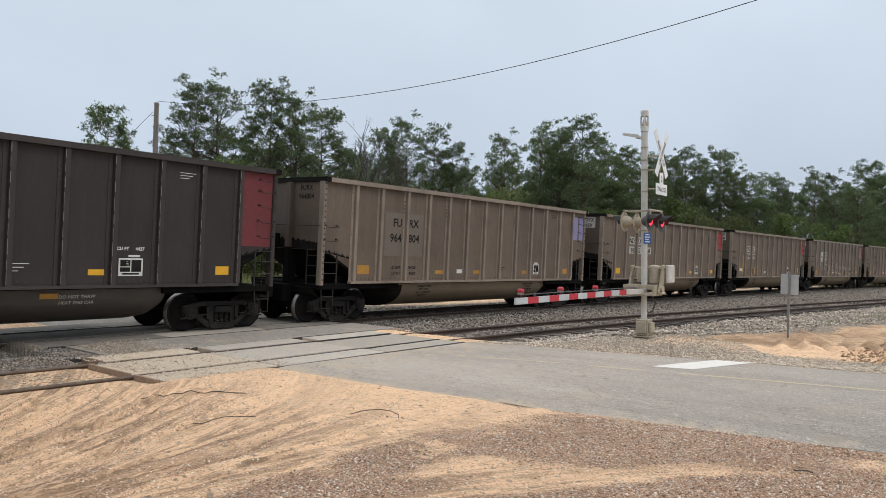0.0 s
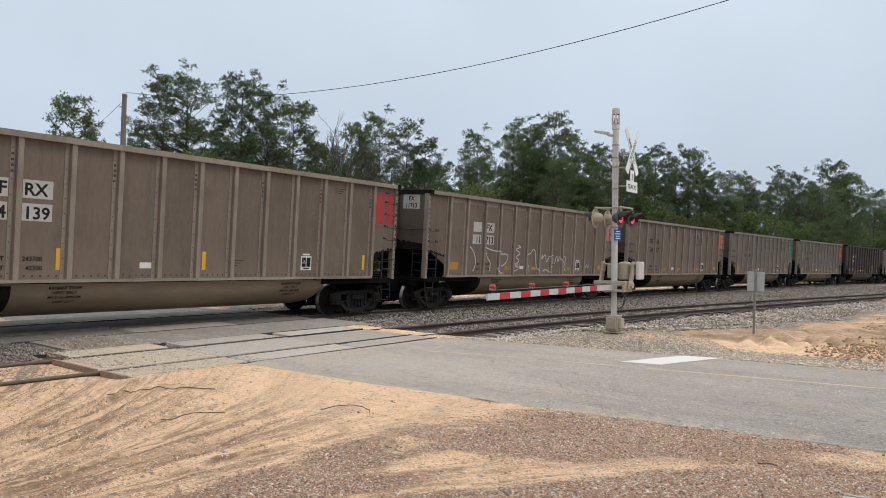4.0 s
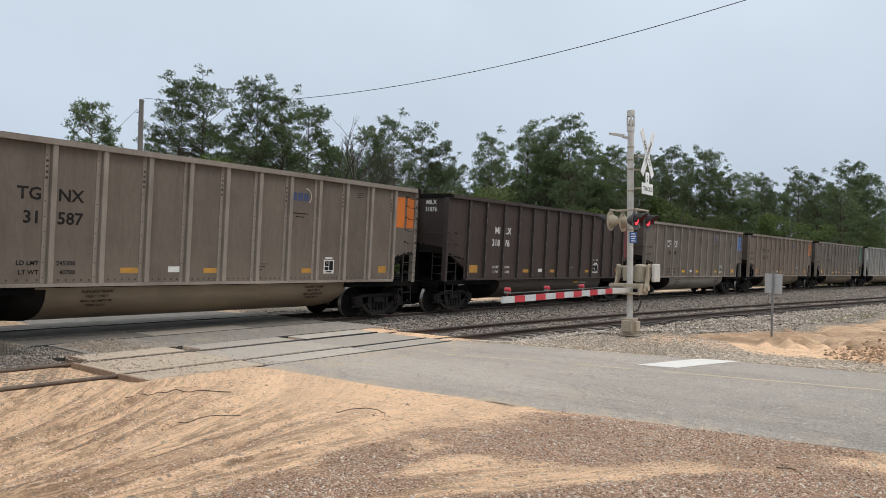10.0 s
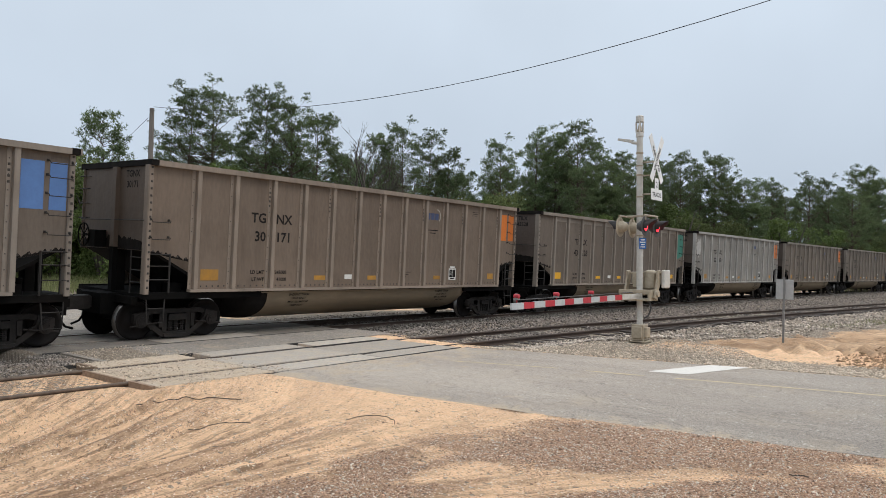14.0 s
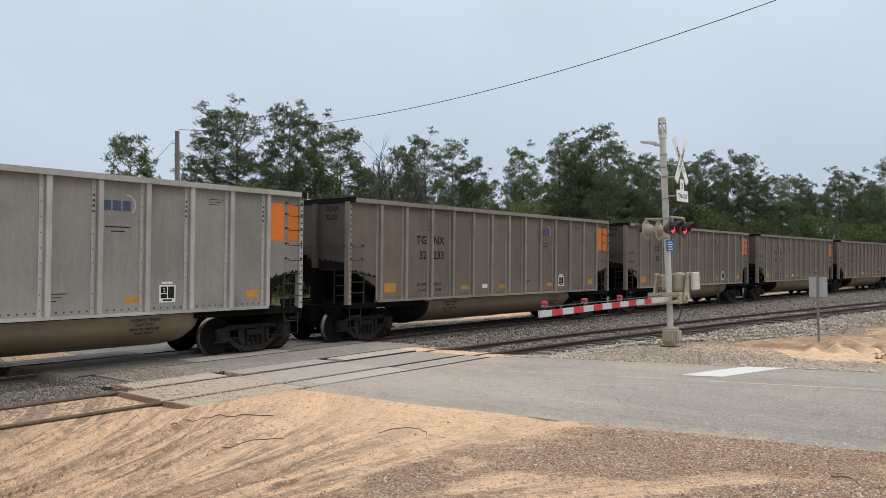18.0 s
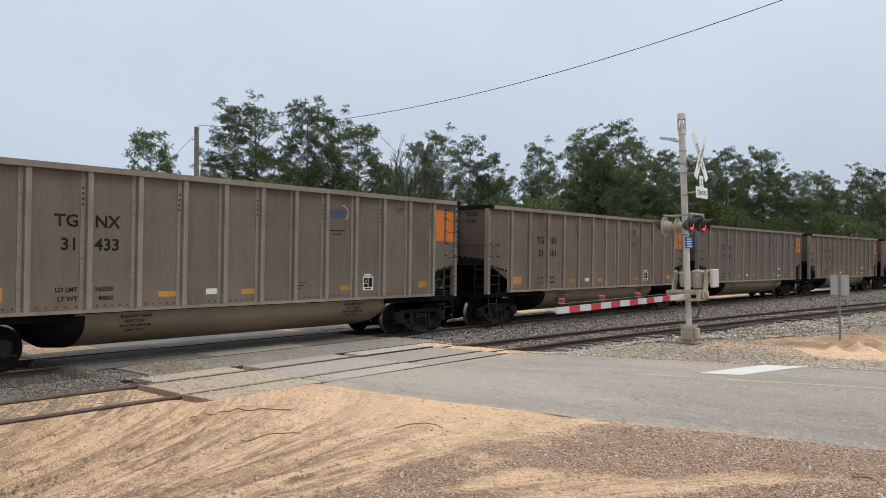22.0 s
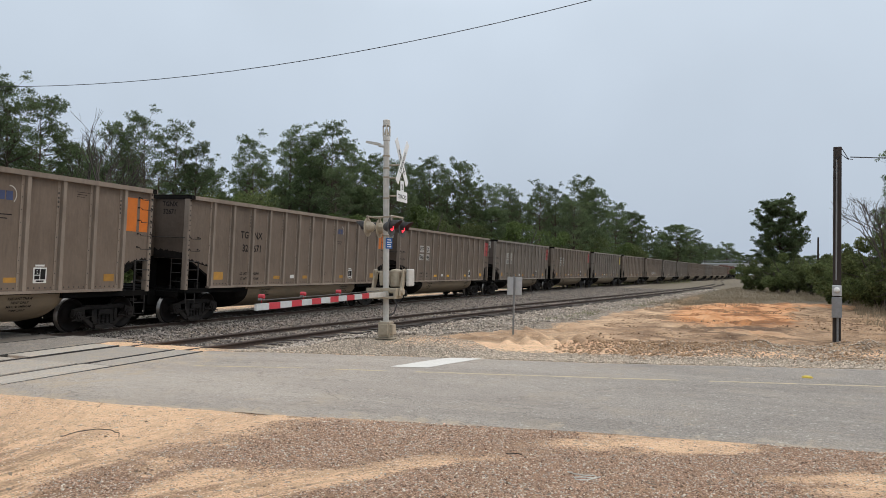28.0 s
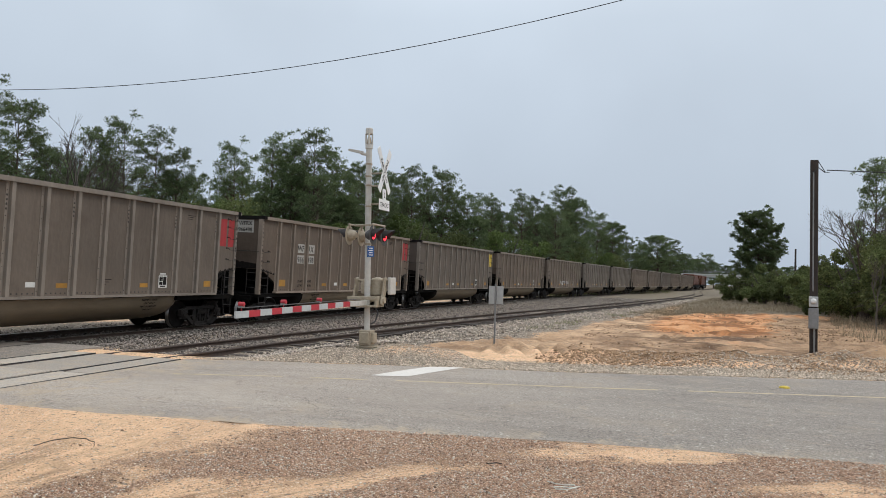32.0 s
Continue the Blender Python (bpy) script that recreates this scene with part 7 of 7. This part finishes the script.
def blades(name, xs, ys, hs, material, label, seed):
    rng = np.random.default_rng(seed)
    n = len(xs)
    c = np.stack([xs, ys, ground_z(xs, ys)], -1)
    a = rng.random(n) * math.tau
    w = np.stack([np.cos(a), np.sin(a), np.zeros(n)], -1) * (0.008 + 0.006 * np.asarray(hs))[:, None]
    tip = c + np.stack([rng.normal(size=n) * 0.25, rng.normal(size=n) * 0.25, np.ones(n)], -1) * np.asarray(hs)[:, None]
    v = np.stack([c - w, c + w, tip], 1).reshape(-1, 3)
    k = np.arange(n) * 3
    return tagged(new(name, soup(name, v, np.stack([k, k + 1, k + 2], -1), material)), label, "grass", kind="stuff")


n = 34000
gy = 46 + 60 * rng.random(n) ** 1.3
gx = SX(gy) + 4.0 + 12 * rng.random(n) * (0.5 + 0.5 * smooth_step(46, 70, gy))
keep = gy - 0.9 * (gx - 2) > 38 + 26 * fbm(gx, gy, 0.15, 4) - 6 * rng.random(n) ** 3
blades("dry_grass", gx[keep], gy[keep], (0.06 + 0.30 * rng.random(keep.sum()) ** 2) * (1 + 1.6 * smooth_step(3, 9, gx[keep] - 0.06 * gy[keep])), M_STRAW, "dry straw-coloured grass beside the tracks", 8)
n = 10000
gx, gy = 7 + 9 * rng.random(n), 30 + 35 * rng.random(n)
keep = (gx > 0.16 * gy + 1.5) & (fbm(gx, gy, 0.5, 3) > 0.45)
blades("dry_grass", gx[keep], gy[keep], 0.2 + 0.5 * rng.random(keep.sum()), M_STRAW, "dry grass along a thicket", 9)
n = 3500
gy = 24 + 40 * rng.random(n)
gx = SX(gy) + 3.2 + 1.4 * rng.random(n)
keep = fbm(gx, gy, 0.6, 3) > 0.56
blades("weeds", gx[keep], gy[keep], 0.08 + 0.16 * rng.random(keep.sum()), M_GREENGRASS, "green weeds along the ballast edge", 10)
n = 26000
az = np.radians(70 * rng.random(n))
dd = np.interp(np.degrees(az), (0, 8, 20, 36, 70), (170, 95, 72, 54, 42)) * (0.86 + 0.3 * rng.random(n))
blades("grass", -np.sin(az) * dd, np.cos(az) * dd, 0.3 + 0.6 * rng.random(n), M_GREENGRASS, "rough grass in front of the wood", 11)


# ---------- crossing signal with gate ----------
def crossing_signal():
    sig = thing("crossing_signal", "grey signal mast with lowered striped gate arm and red lamps", "crossing signal", pose(-7.45, 17.82, float(ground_z(-7.45, 17.82)) + 0.02, 0, -1.2, 0))
    bm = bmesh.new()
    rod(bm, (0, 0, 0.45), (0, 0, 1.1), 0.075, 16)
    rod(bm, (0, 0, 1.1), (0, 0, 5.27), 0.08, 16)
    part("mast", bm, M_GALV, sig, smooth=False)
    bm = bmesh.new()
    for z in (2.72, 3.22, 3.72, 4.28, 4.52, 4.85):
        rod(bm, (0, 0, z), (0, 0, z + 0.04), 0.094, 14)
    part("bands", bm, M_BEIGE, sig)
    bm = bmesh.new()
    box(bm, -0.16, 0.16, -0.16, 0.16, 0.06, 0.47)
    box(bm, -0.13, 0.13, -0.2, -0.16, 0.12, 0.42)
    box(bm, 0.16, 0.24, -0.12, 0.12, 0.14, 0.40)
    part("pedestal", bm, M_BEIGE, sig, bevel=0.015)
    bm = bmesh.new()
    box(bm, -0.30, 0.30, -0.30, 0.30, -0.05, 0.0)
    for x in (-0.2, 0.2):
        for y in (-0.2, 0.2):
            rod(bm, (x, y, 0), (x, y, 0.07), 0.022, 6)
    box(bm, -0.24, 0.24, -0.24, 0.24, 0.03, 0.055)
    part("foot_plate", bm, M_BEIGE, sig)
    # bell
    bm = bmesh.new()
    lathe(bm, [(5.27, 0.075), (5.29, 0.098), (5.40, 0.098), (5.41, 0.08)], 16, "z")
    lathe(bm, [(5.67, 0.08), (5.68, 0.098), (5.82, 0.098), (5.84, 0.08), (5.85, 0.02)], 16, "z")
    for k in range(4):
        a = k * math.pi / 2 + 0.35
        rod(bm, (0.085 * math.cos(a), 0.085 * math.sin(a), 5.40), (0.085 * math.cos(a), 0.085 * math.sin(a), 5.68), 0.024, 6)
    bell = part("bell_housing", bm, M_GALV, sig)
    bm = bmesh.new()
    lathe(bm, [(5.43, 0.065), (5.48, 0.06), (5.57, 0.045), (5.62, 0.02), (5.67, 0.012)], 14, "z")
    part("bell", bm, M_BEIGE, bell)
    bm = bmesh.new()
    rod(bm, (0, 0, 5.12), (-0.20, -0.05, 5.16), 0.04, 8)
    slab(bm, [(-0.57, 5.25), (-0.16, 5.14), (-0.16, 5.22), (-0.55, 5.30)], "y", -0.10, 0.02)
    part("side_bracket", bm, M_GALV, sig)
    # crossbuck
    cb = bmesh.new()
    rod(cb, (0, 0, 4.62), (0.44, 0, 4.62), 0.02, 6)
    rod(cb, (0, 0, 4.28), (0.44, 0, 4.28), 0.02, 6)
    rod(cb, (0, 0, 3.80), (0.42, 0, 3.80), 0.02, 6)
    part("bracket", cb, M_BEIGE, sig)
    for s, text in ((1, "CROSSING"), (-1, "RAILROAD")):
        bm = bmesh.new()
        box(bm, -0.006, 0.006, -0.68, 0.68, -0.10, 0.10)
        board = part("crossbuck_board", bm, M_SIGNW, sig, "white crossbuck board with black letters", m=pose(0.45 + 0.012 * s, 0, 4.68, 56 * s, 0, 0))
        me = words(text, 0.15, "CENTER")
        me.materials.clear()
        me.materials.append(M_BLACKP)
        part("lettering", me, None, board, m=pose(0.008, 0, -0.052))
    bm = bmesh.new()
    box(bm, -0.005, 0.005, -0.115, 0.115, -0.14, 0.14)
    num = part("number_plate", bm, M_SIGNW, sig, m=pose(0.45, 0.0, 4.05))
    me = words("2", 0.2, "CENTER")
    me.materials.clear()
    me.materials.append(M_BLACKP)
    part("lettering", me, None, num, m=pose(0.007, 0, -0.09))
    bm = bmesh.new()
    box(bm, -0.005, 0.005, -0.36, 0.36, -0.14, 0.14)
    tr = part("tracks_plate", bm, M_SIGNW, sig, m=pose(0.45, 0.0, 3.77))
    me = words("TRACKS", 0.155, "CENTER")
    me.materials.clear()
    me.materials.append(M_BLACKP)
    part("lettering", me, None, tr, m=pose(0.007, 0, -0.055))
    # flashing lamps
    for dx, face in ((0.30, 1), (-0.36, -1)):
        bm = bmesh.new()
        rod(bm, (0, 0, 3.24), (dx, 0, 3.24), 0.03, 8)
        rod(bm, (dx, -0.44, 3.24), (dx, 0.44, 3.24), 0.025, 8)
        for y in (-0.38, 0.38):
            rod(bm, (dx, y, 3.24), (dx, y, 3.05), 0.03, 8)
        part("lamp_arm", bm, M_BEIGE, sig)
        for y in (-0.38, 0.38):
            bm = bmesh.new()
            lathe(bm, [(-0.20, 0.03), (-0.19, 0.08), (-0.12, 0.13), (0.0, 0.16), (0.03, 0.16), (0.03, 0.13), (0.01, 0.12)], 20, "x")
            lamp = part("lamp", bm, M_BEIGE if face < 0 else M_HOOD, sig, m=pose(dx, y, 2.96, 0, 0, 0 if face > 0 else 180))
            bm = bmesh.new()
            lathe(bm, [(0.0, 0.255), (0.008, 0.255), (0.008, 0.14), (0.0, 0.14)], 24, "x")
            part("backing_disc", bm, M_BEIGE if face < 0 else M_HOOD, lamp)
            bm = bmesh.new()
            lathe(bm, [(0.018, 0.118), (0.035, 0.10), (0.045, 0.06), (0.048, 0.01)], 20, "x")
            part("lens", bm, M_LAMPON, lamp, "lit red lens")
            bm = bmesh.new()
            seg = 14
            v0, v1 = [], []
            for i in range(seg + 1):
                a = math.pi * (-0.12 + 1.24 * i / seg)
                v0.append(bm.verts.new((0.01, 0.165 * math.cos(a), 0.165 * math.sin(a))))
                v1.append(bm.verts.new((0.12 + 0.20 * max(0, math.sin(a)), 0.165 * math.cos(a), 0.165 * math.sin(a))))
            for i in range(seg):
                bm.faces.new((v0[i], v0[i + 1], v1[i + 1], v1[i]))
            bmesh.ops.solidify(bm, geom=list(bm.faces), thickness=0.006)
            part("hood", bm, M_HOOD, lamp)
    bm = bmesh.new()
    box(bm, -0.006, 0.006, -0.10, 0.10, -0.14, 0.14)
    notice = part("notice", bm, M_BLUE, sig, "blue emergency notice plate", m=pose(0.10, -0.05, 2.54, 0, 0, -35))
    for k, (w, z) in enumerate(((0.06, 0.09), (0.075, 0.03), (0.055, -0.03), (0.065, -0.09))):
        bm = bmesh.new()
        box(bm, 0.0065, 0.0085, -w, w, z - 0.012, z + 0.012)
        part("print_bar", bm, M_SIGNW, notice)
    # gate mechanism
    bm = bmesh.new()
    box(bm, -0.24, 0.16, 0.12, 0.44, 1.42, 1.78)
    lathe(bm, [(1.38, 0.14), (1.40, 0.165), (1.80, 0.165), (1.84, 0.14), (1.86, 0.04)], 18, "z")
    for v in bm.verts:
        if abs(math.hypot(v.co.x, v.co.y)) < 0.2201 and v.co.z >= 1.375 and v.co.y < 0.23:
            v.co.x, v.co.y = v.co.x + 0.16, v.co.y * 0.9 + 0.30
    box(bm, -0.28, -0.22, 0.18, 0.38, 1.50, 1.74)
    part("mechanism_box", bm, M_BEIGE, sig, bevel=0.02)
    bm = bmesh.new()
    box(bm, -0.46, 0.40, -0.26, -0.20, 1.28, 1.36)
    box(bm, -0.46, 0.40, 0.22, 0.28, 1.28, 1.36)
    box(bm, -0.44, 0.34, -0.24, 0.26, 1.08, 1.13)
    for x in (-0.42, 0.34):
        box(bm, x - 0.03, x + 0.03, -0.25, 0.27, 1.08, 1.36)
    part("mechanism_frame", bm, M_BEIGE, sig, bevel=0.008)
    for x in (-0.40, 0.42):
        bm = bmesh.new()
        slab(bm, [(-0.12, 1.16), (0.02, 1.10), (0.26, 1.50), (0.36, 1.78), (0.28, 1.86), (0.10, 1.84), (0.12, 1.70), (0.02, 1.40)], "x", x - 0.025, x + 0.025)
        part("counterweight_arm", bm, M_BEIGE, sig, bevel=0.008)
    bm = bmesh.new()
    rod(bm, (-0.42, 0.26, 1.78), (0.50, 0.26, 1.78), 0.035, 8)
    rod(bm, (-0.44, 0.02, 1.26), (0.46, 0.02, 1.26), 0.045, 8)
    for x in (-0.47, 0.47):
        rod(bm, (x - 0.03, 0.02, 1.26), (x + 0.03, 0.02, 1.26), 0.085, 10)
    part("shaft", bm, M_BEIGE, sig)
    bm = bmesh.new()
    box(bm, 0.48, 0.57, 0.22, 0.62, 1.40, 1.86)
    part("counterweight", bm, M_GALV, sig, "pale counterweight plates", bevel=0.02)
    bm = bmesh.new()
    bent(bm, [(0.18, 0.1, 1.08), (0.26, 0.12, 0.9), (0.2, 0.08, 0.7), (0.1, 0.02, 0.62)], 0.022, 7)
    part("cable_loop", bm, M_HOOD, sig)
    # arm in red and white lengths
    bm = bmesh.new()
    box(bm, -0.03, 0.03, -1.12, 0.1, 1.125, 1.255)
    arm = part("gate_arm", bm, M_GALV, sig, bevel=0.01)
    a = -1.12
    k = 0
    while a > -6.1:
        b = max(a - (0.40 if k % 2 == 0 else 0.43), -6.16)
        bm = bmesh.new()
        box(bm, -0.022, 0.022, b, a, 1.128 - 0.004 * k, 1.254 - 0.004 * k)
        part("arm_stripe", bm, M_REDREF if k % 2 == 0 else M_WHTREF, arm)
        a, k = b, k + 1
    for y in (-5.9, -4.35, -2.75):
        bm = bmesh.new()
        rod(bm, (0, y, 1.22), (0, y, 1.30), 0.012, 6)
        lathe(bm, [(-0.06, 0.025), (-0.05, 0.045), (0.05, 0.045), (0.06, 0.035), (0.065, 0.01)], 12, "x")
        ln = part("arm_lamp", bm, M_REDREF, arm, "small red arm lamp")
        for v in ln.data.vertices:
            if abs(v.co.y) < 1:
                v.co.y += y
                v.co.z += 1.34
        bm = bmesh.new()
        box(bm, -0.04, 0.04, y - 0.06, y + 0.05, 1.27, 1.31)
        part("lamp_clip", bm, M_GREYM, arm)
    bm = bmesh.new()
    bent(bm, [(0.02, -0.5, 1.30), (0.02, -2.7, 1.285), (0.02, -5.9, 1.27)], 0.010, 5)
    part("lamp_wire", bm, M_HOOD, arm)
    return sig


crossing_signal()

# small sign seen from behind
sg = thing("road_sign", "small square sign on a steel post seen from behind", "road sign", pose(-5.01, 22.11, float(ground_z(-5.01, 22.11)), 0, 0, -20))
bm = bmesh.new()
slab(bm, [(-0.03, -0.02), (0.03, -0.02), (0.03, 0.0), (0.012, 0.012), (-0.012, 0.012), (-0.03, 0.0)], "z", -0.3, 1.85)
part("post", bm, M_GREYM, sg)
bm = bmesh.new()
box(bm, -0.27, 0.27, 0.016, 0.022, 1.22, 1.78)
part("plate", bm, M_SIGNBACK, sg, bevel=0.002)


# ---------- poles and wires ----------
def wire(name, pts, r, label):
    bm = bmesh.new()
    bent(bm, pts, r, 5)
    return solid(name, bm, M_WIRE, label, "cable", kind="")


pole = thing("utility_pole", "weathered grey wooden utility pole behind the train", "utility pole", pose(-39.1, 22.5, float(ground_z(-39.1, 22.5))))
bm = bmesh.new()
rod(bm, (0, 0, -0.3), (0, 0, 10.42), 0.19, 12, 0.13)
part("shaft", bm, M_POLE, pole)
bm = bmesh.new()
rod(bm, (0.1, 0, 10.28), (0.3, 0, 10.28), 0.03, 6)
rod(bm, (-0.1, -0.1, 9.7), (-0.3, -0.1, 9.7), 0.03, 6)
part("bracket", bm, M_GREYM, pole)
wire("overhead_cable", [(x, 22.5, 8.74 + 0.00462 * (x + 20.5) ** 2) for x in np.linspace(-38.9, 9.0, 30)], 0.013, "black overhead cable sagging across the road")
wire("overhead_cable", [(-39.3 - 25 * u, 22.4 + 5 * u, 9.7 - 5.0 * u * (1 - u) - 1.0 * u) for u in np.linspace(0, 1, 10)], 0.012, "thin overhead cable behind the train")
pole = thing("utility_pole", "wooden utility pole carrying the road cable", "utility pole", pose(9.1, 22.5, float(ground_z(9.1, 22.5))))
bm = bmesh.new()
rod(bm, (0, 0, -0.3), (0, 0, 13.3), 0.19, 12, 0.13)
part("shaft", bm, M_POLE, pole)

pole = thing("meter_pole", "dark square timber pole with electric meter box", "utility pole", pose(4.43, 25.12, float(ground_z(4.43, 25.12)), 0, -0.3, -10))
bm = bmesh.new()
box(bm, -0.115, 0.115, -0.115, 0.115, -0.3, 6.0)
part("shaft", bm, M_POLED, pole, bevel=0.015)
bm = bmesh.new()
rod(bm, (0.02, -0.14, 0.0), (0.02, -0.14, 0.75), 0.03, 8)
rod(bm, (-0.02, -0.14, 1.9), (-0.02, -0.14, 5.6), 0.022, 8)
part("conduit", bm, M_GREYM, pole)
bm = bmesh.new()
box(bm, -0.14, 0.14, -0.26, -0.12, 0.75, 1.38)
part("breaker_box", bm, M_GREYM, pole, "grey metal breaker box", bevel=0.012)
bm = bmesh.new()
box(bm, -0.13, 0.13, -0.24, -0.12, 1.42, 1.74)
part("meter_base", bm, M_SIGNBACK, pole, bevel=0.012)
bm = bmesh.new()
lathe(bm, [(0.0, 0.085), (-0.07, 0.085), (-0.10, 0.06), (-0.105, 0.01)], 16, "y")
part("meter_dial", bm, M_SIGNW, pole, "round glass meter", smooth=True, m=pose(0.0, -0.24, 1.6))
bm = bmesh.new()
bent(bm, [(0.1, 0, 5.98), (0.3, 0.02, 5.62), (0.42, 0.02, 5.60)], 0.012, 5)
bent(bm, [(-0.02, -0.14, 5.6), (0.12, -0.1, 5.75), (0.3, 0.0, 5.60)], 0.014, 5)
part("service_loop", bm, M_WIRE, pole)
wire("service_cable", [(4.75 + 20 * u, 25.1 + 2 * u, 5.50 - 0.35 * math.sin(math.pi * u) + 1.2 * u * u) for u in np.linspace(0, 1, 10)], 0.016, "black service cable from the meter pole")
x, y = polar(-8.5, 110)
pole = thing("utility_pole", "thin distant utility pole", "utility pole", pose(x, y, float(ground_z(x, y))))
bm = bmesh.new()
rod(bm, (0, 0, -0.3), (0, 0, 7.0), 0.16, 8, 0.11)
part("shaft", bm, M_POLED, pole)

# ---------- road bridge far along the tracks ----------
br = thing("road_bridge", "pale concrete road bridge over the railway", "bridge", pose(34, 300, base_z(300), 0, 0, 4), kind="structure")
bm = bmesh.new()
box(bm, -30, 60, -4.5, 4.5, 5.3, 5.75)
part("deck", bm, M_BRIDGE, br)
for y in (-3.6, -1.2, 1.2, 3.6):
    bm = bmesh.new()
    box(bm, -30, 60, y - 0.25, y + 0.25, 4.5, 5.3)
    part("girder", bm, M_BRIDGE, br)
bm = bmesh.new()
for k in range(46):
    box(bm, -30 + 2 * k, -29.85 + 2 * k, -4.5, -4.35, 5.75, 6.75)
box(bm, -30, 60, -4.5, -4.35, 6.65, 6.8)
box(bm, -30, 60, -4.48, -4.38, 6.2, 6.3)
part("railing", bm, M_GREYM, br)
for x in (-28, -8, 14, 40):
    bm = bmesh.new()
    box(bm, x - 0.5, x + 0.5, -4, 4, -1, 4.5)
    part("pier", bm, M_BRIDGE, br)
# wooded distance behind the bridge
for k in range(40):
    az = 2.5 - 19 * (k + 0.5) / 40
    d = 340 + 60 * ((k * 7) % 5) / 5
    x, y = polar(az, d)
    plant("pine_tree", PINES[5 if k % 2 else 1], (0.72 if az < -3 else 0.95) * (0.85 + 0.25 * ((k * 3) % 4) / 4), x, y, k * 77, "far-off dark tree beyond the bridge", "tree", "distant trees", 1.9)
# a raised yellow road stud
bm = bmesh.new()
lathe(bm, [(0.0, 0.10), (0.025, 0.085), (0.035, 0.05), (0.036, 0.01)], 12, "z")
stud = solid("road_stud", bm, PANEL["yellow"], "small yellow raised marker on the road", "road stud", kind="")
stud.location = (2.25, 15.1, road_z(2.25, 15.1) + 0.003)
# sticks and a dropped cord on the sand
def stick(pts, r, label):
    bm = bmesh.new()
    u, fine_u = np.arange(len(pts)), np.linspace(0, len(pts) - 1, 8 * len(pts))
    bend = [np.mean([np.interp(fine_u + d, u, [p[i] for p in pts]) for d in (-0.3, 0.0, 0.3)], axis=0) for i in range(3)]
    wob = 0.018 * np.sin(fine_u * 5.3 + pts[0][0]) + 0.010 * np.sin(fine_u * 11.1 + pts[0][1])
    bent(bm, [(x, y + w, float(ground_z(x, y + w)) + 0.8 * r + lift) for x, y, lift, w in zip(*bend, wob)], r, 5)
    solid("stick", bm, M_BARK, label, "stick", kind="", group="sticks on the sand")


stick([(-8.95, 4.99, 0.0), (-8.6, 5.5, 0.02), (-8.14, 6.16, 0.0)], 0.006, "long thin dry stick lying on sand")
stick([(-7.04, 4.58, 0.0), (-7.0, 4.8, 0.04), (-7.04, 5.05, 0.03), (-6.85, 5.3, 0.0)], 0.005, "crooked dry twig lying on sand")
stick([(-6.3, 6.2, 0.0), (-6.15, 6.45, 0.05), (-5.85, 6.6, 0.04), (-5.75, 6.5, 0.0)], 0.005, "curled dry twig lying on sand")
stick([(-1.66, 7.55, 0.0), (-1.45, 7.58, 0.01)], 0.006, "short dark stick on gravel")
bm = bmesh.new()
loop = [(-0.92 + 0.0 * k, 7.1, 0) for k in range(1)] + [(-0.84, 7.06, 0), (-0.74, 7.06, 0), (-0.66, 7.10, 0), (-0.63, 7.0, 0), (-0.70, 6.9, 0), (-0.80, 6.88, 0), (-0.83, 6.94, 0), (-0.76, 6.99, 0), (-0.66, 6.98, 0), (-0.60, 7.06, 0)]
bent(bm, [(x, y, float(ground_z(x, y)) + 0.012) for x, y, _ in loop], 0.006, 5)
solid("cord", bm, M_ROPE, "loop of white cord dropped on gravel", "cord", kind="")

motions()
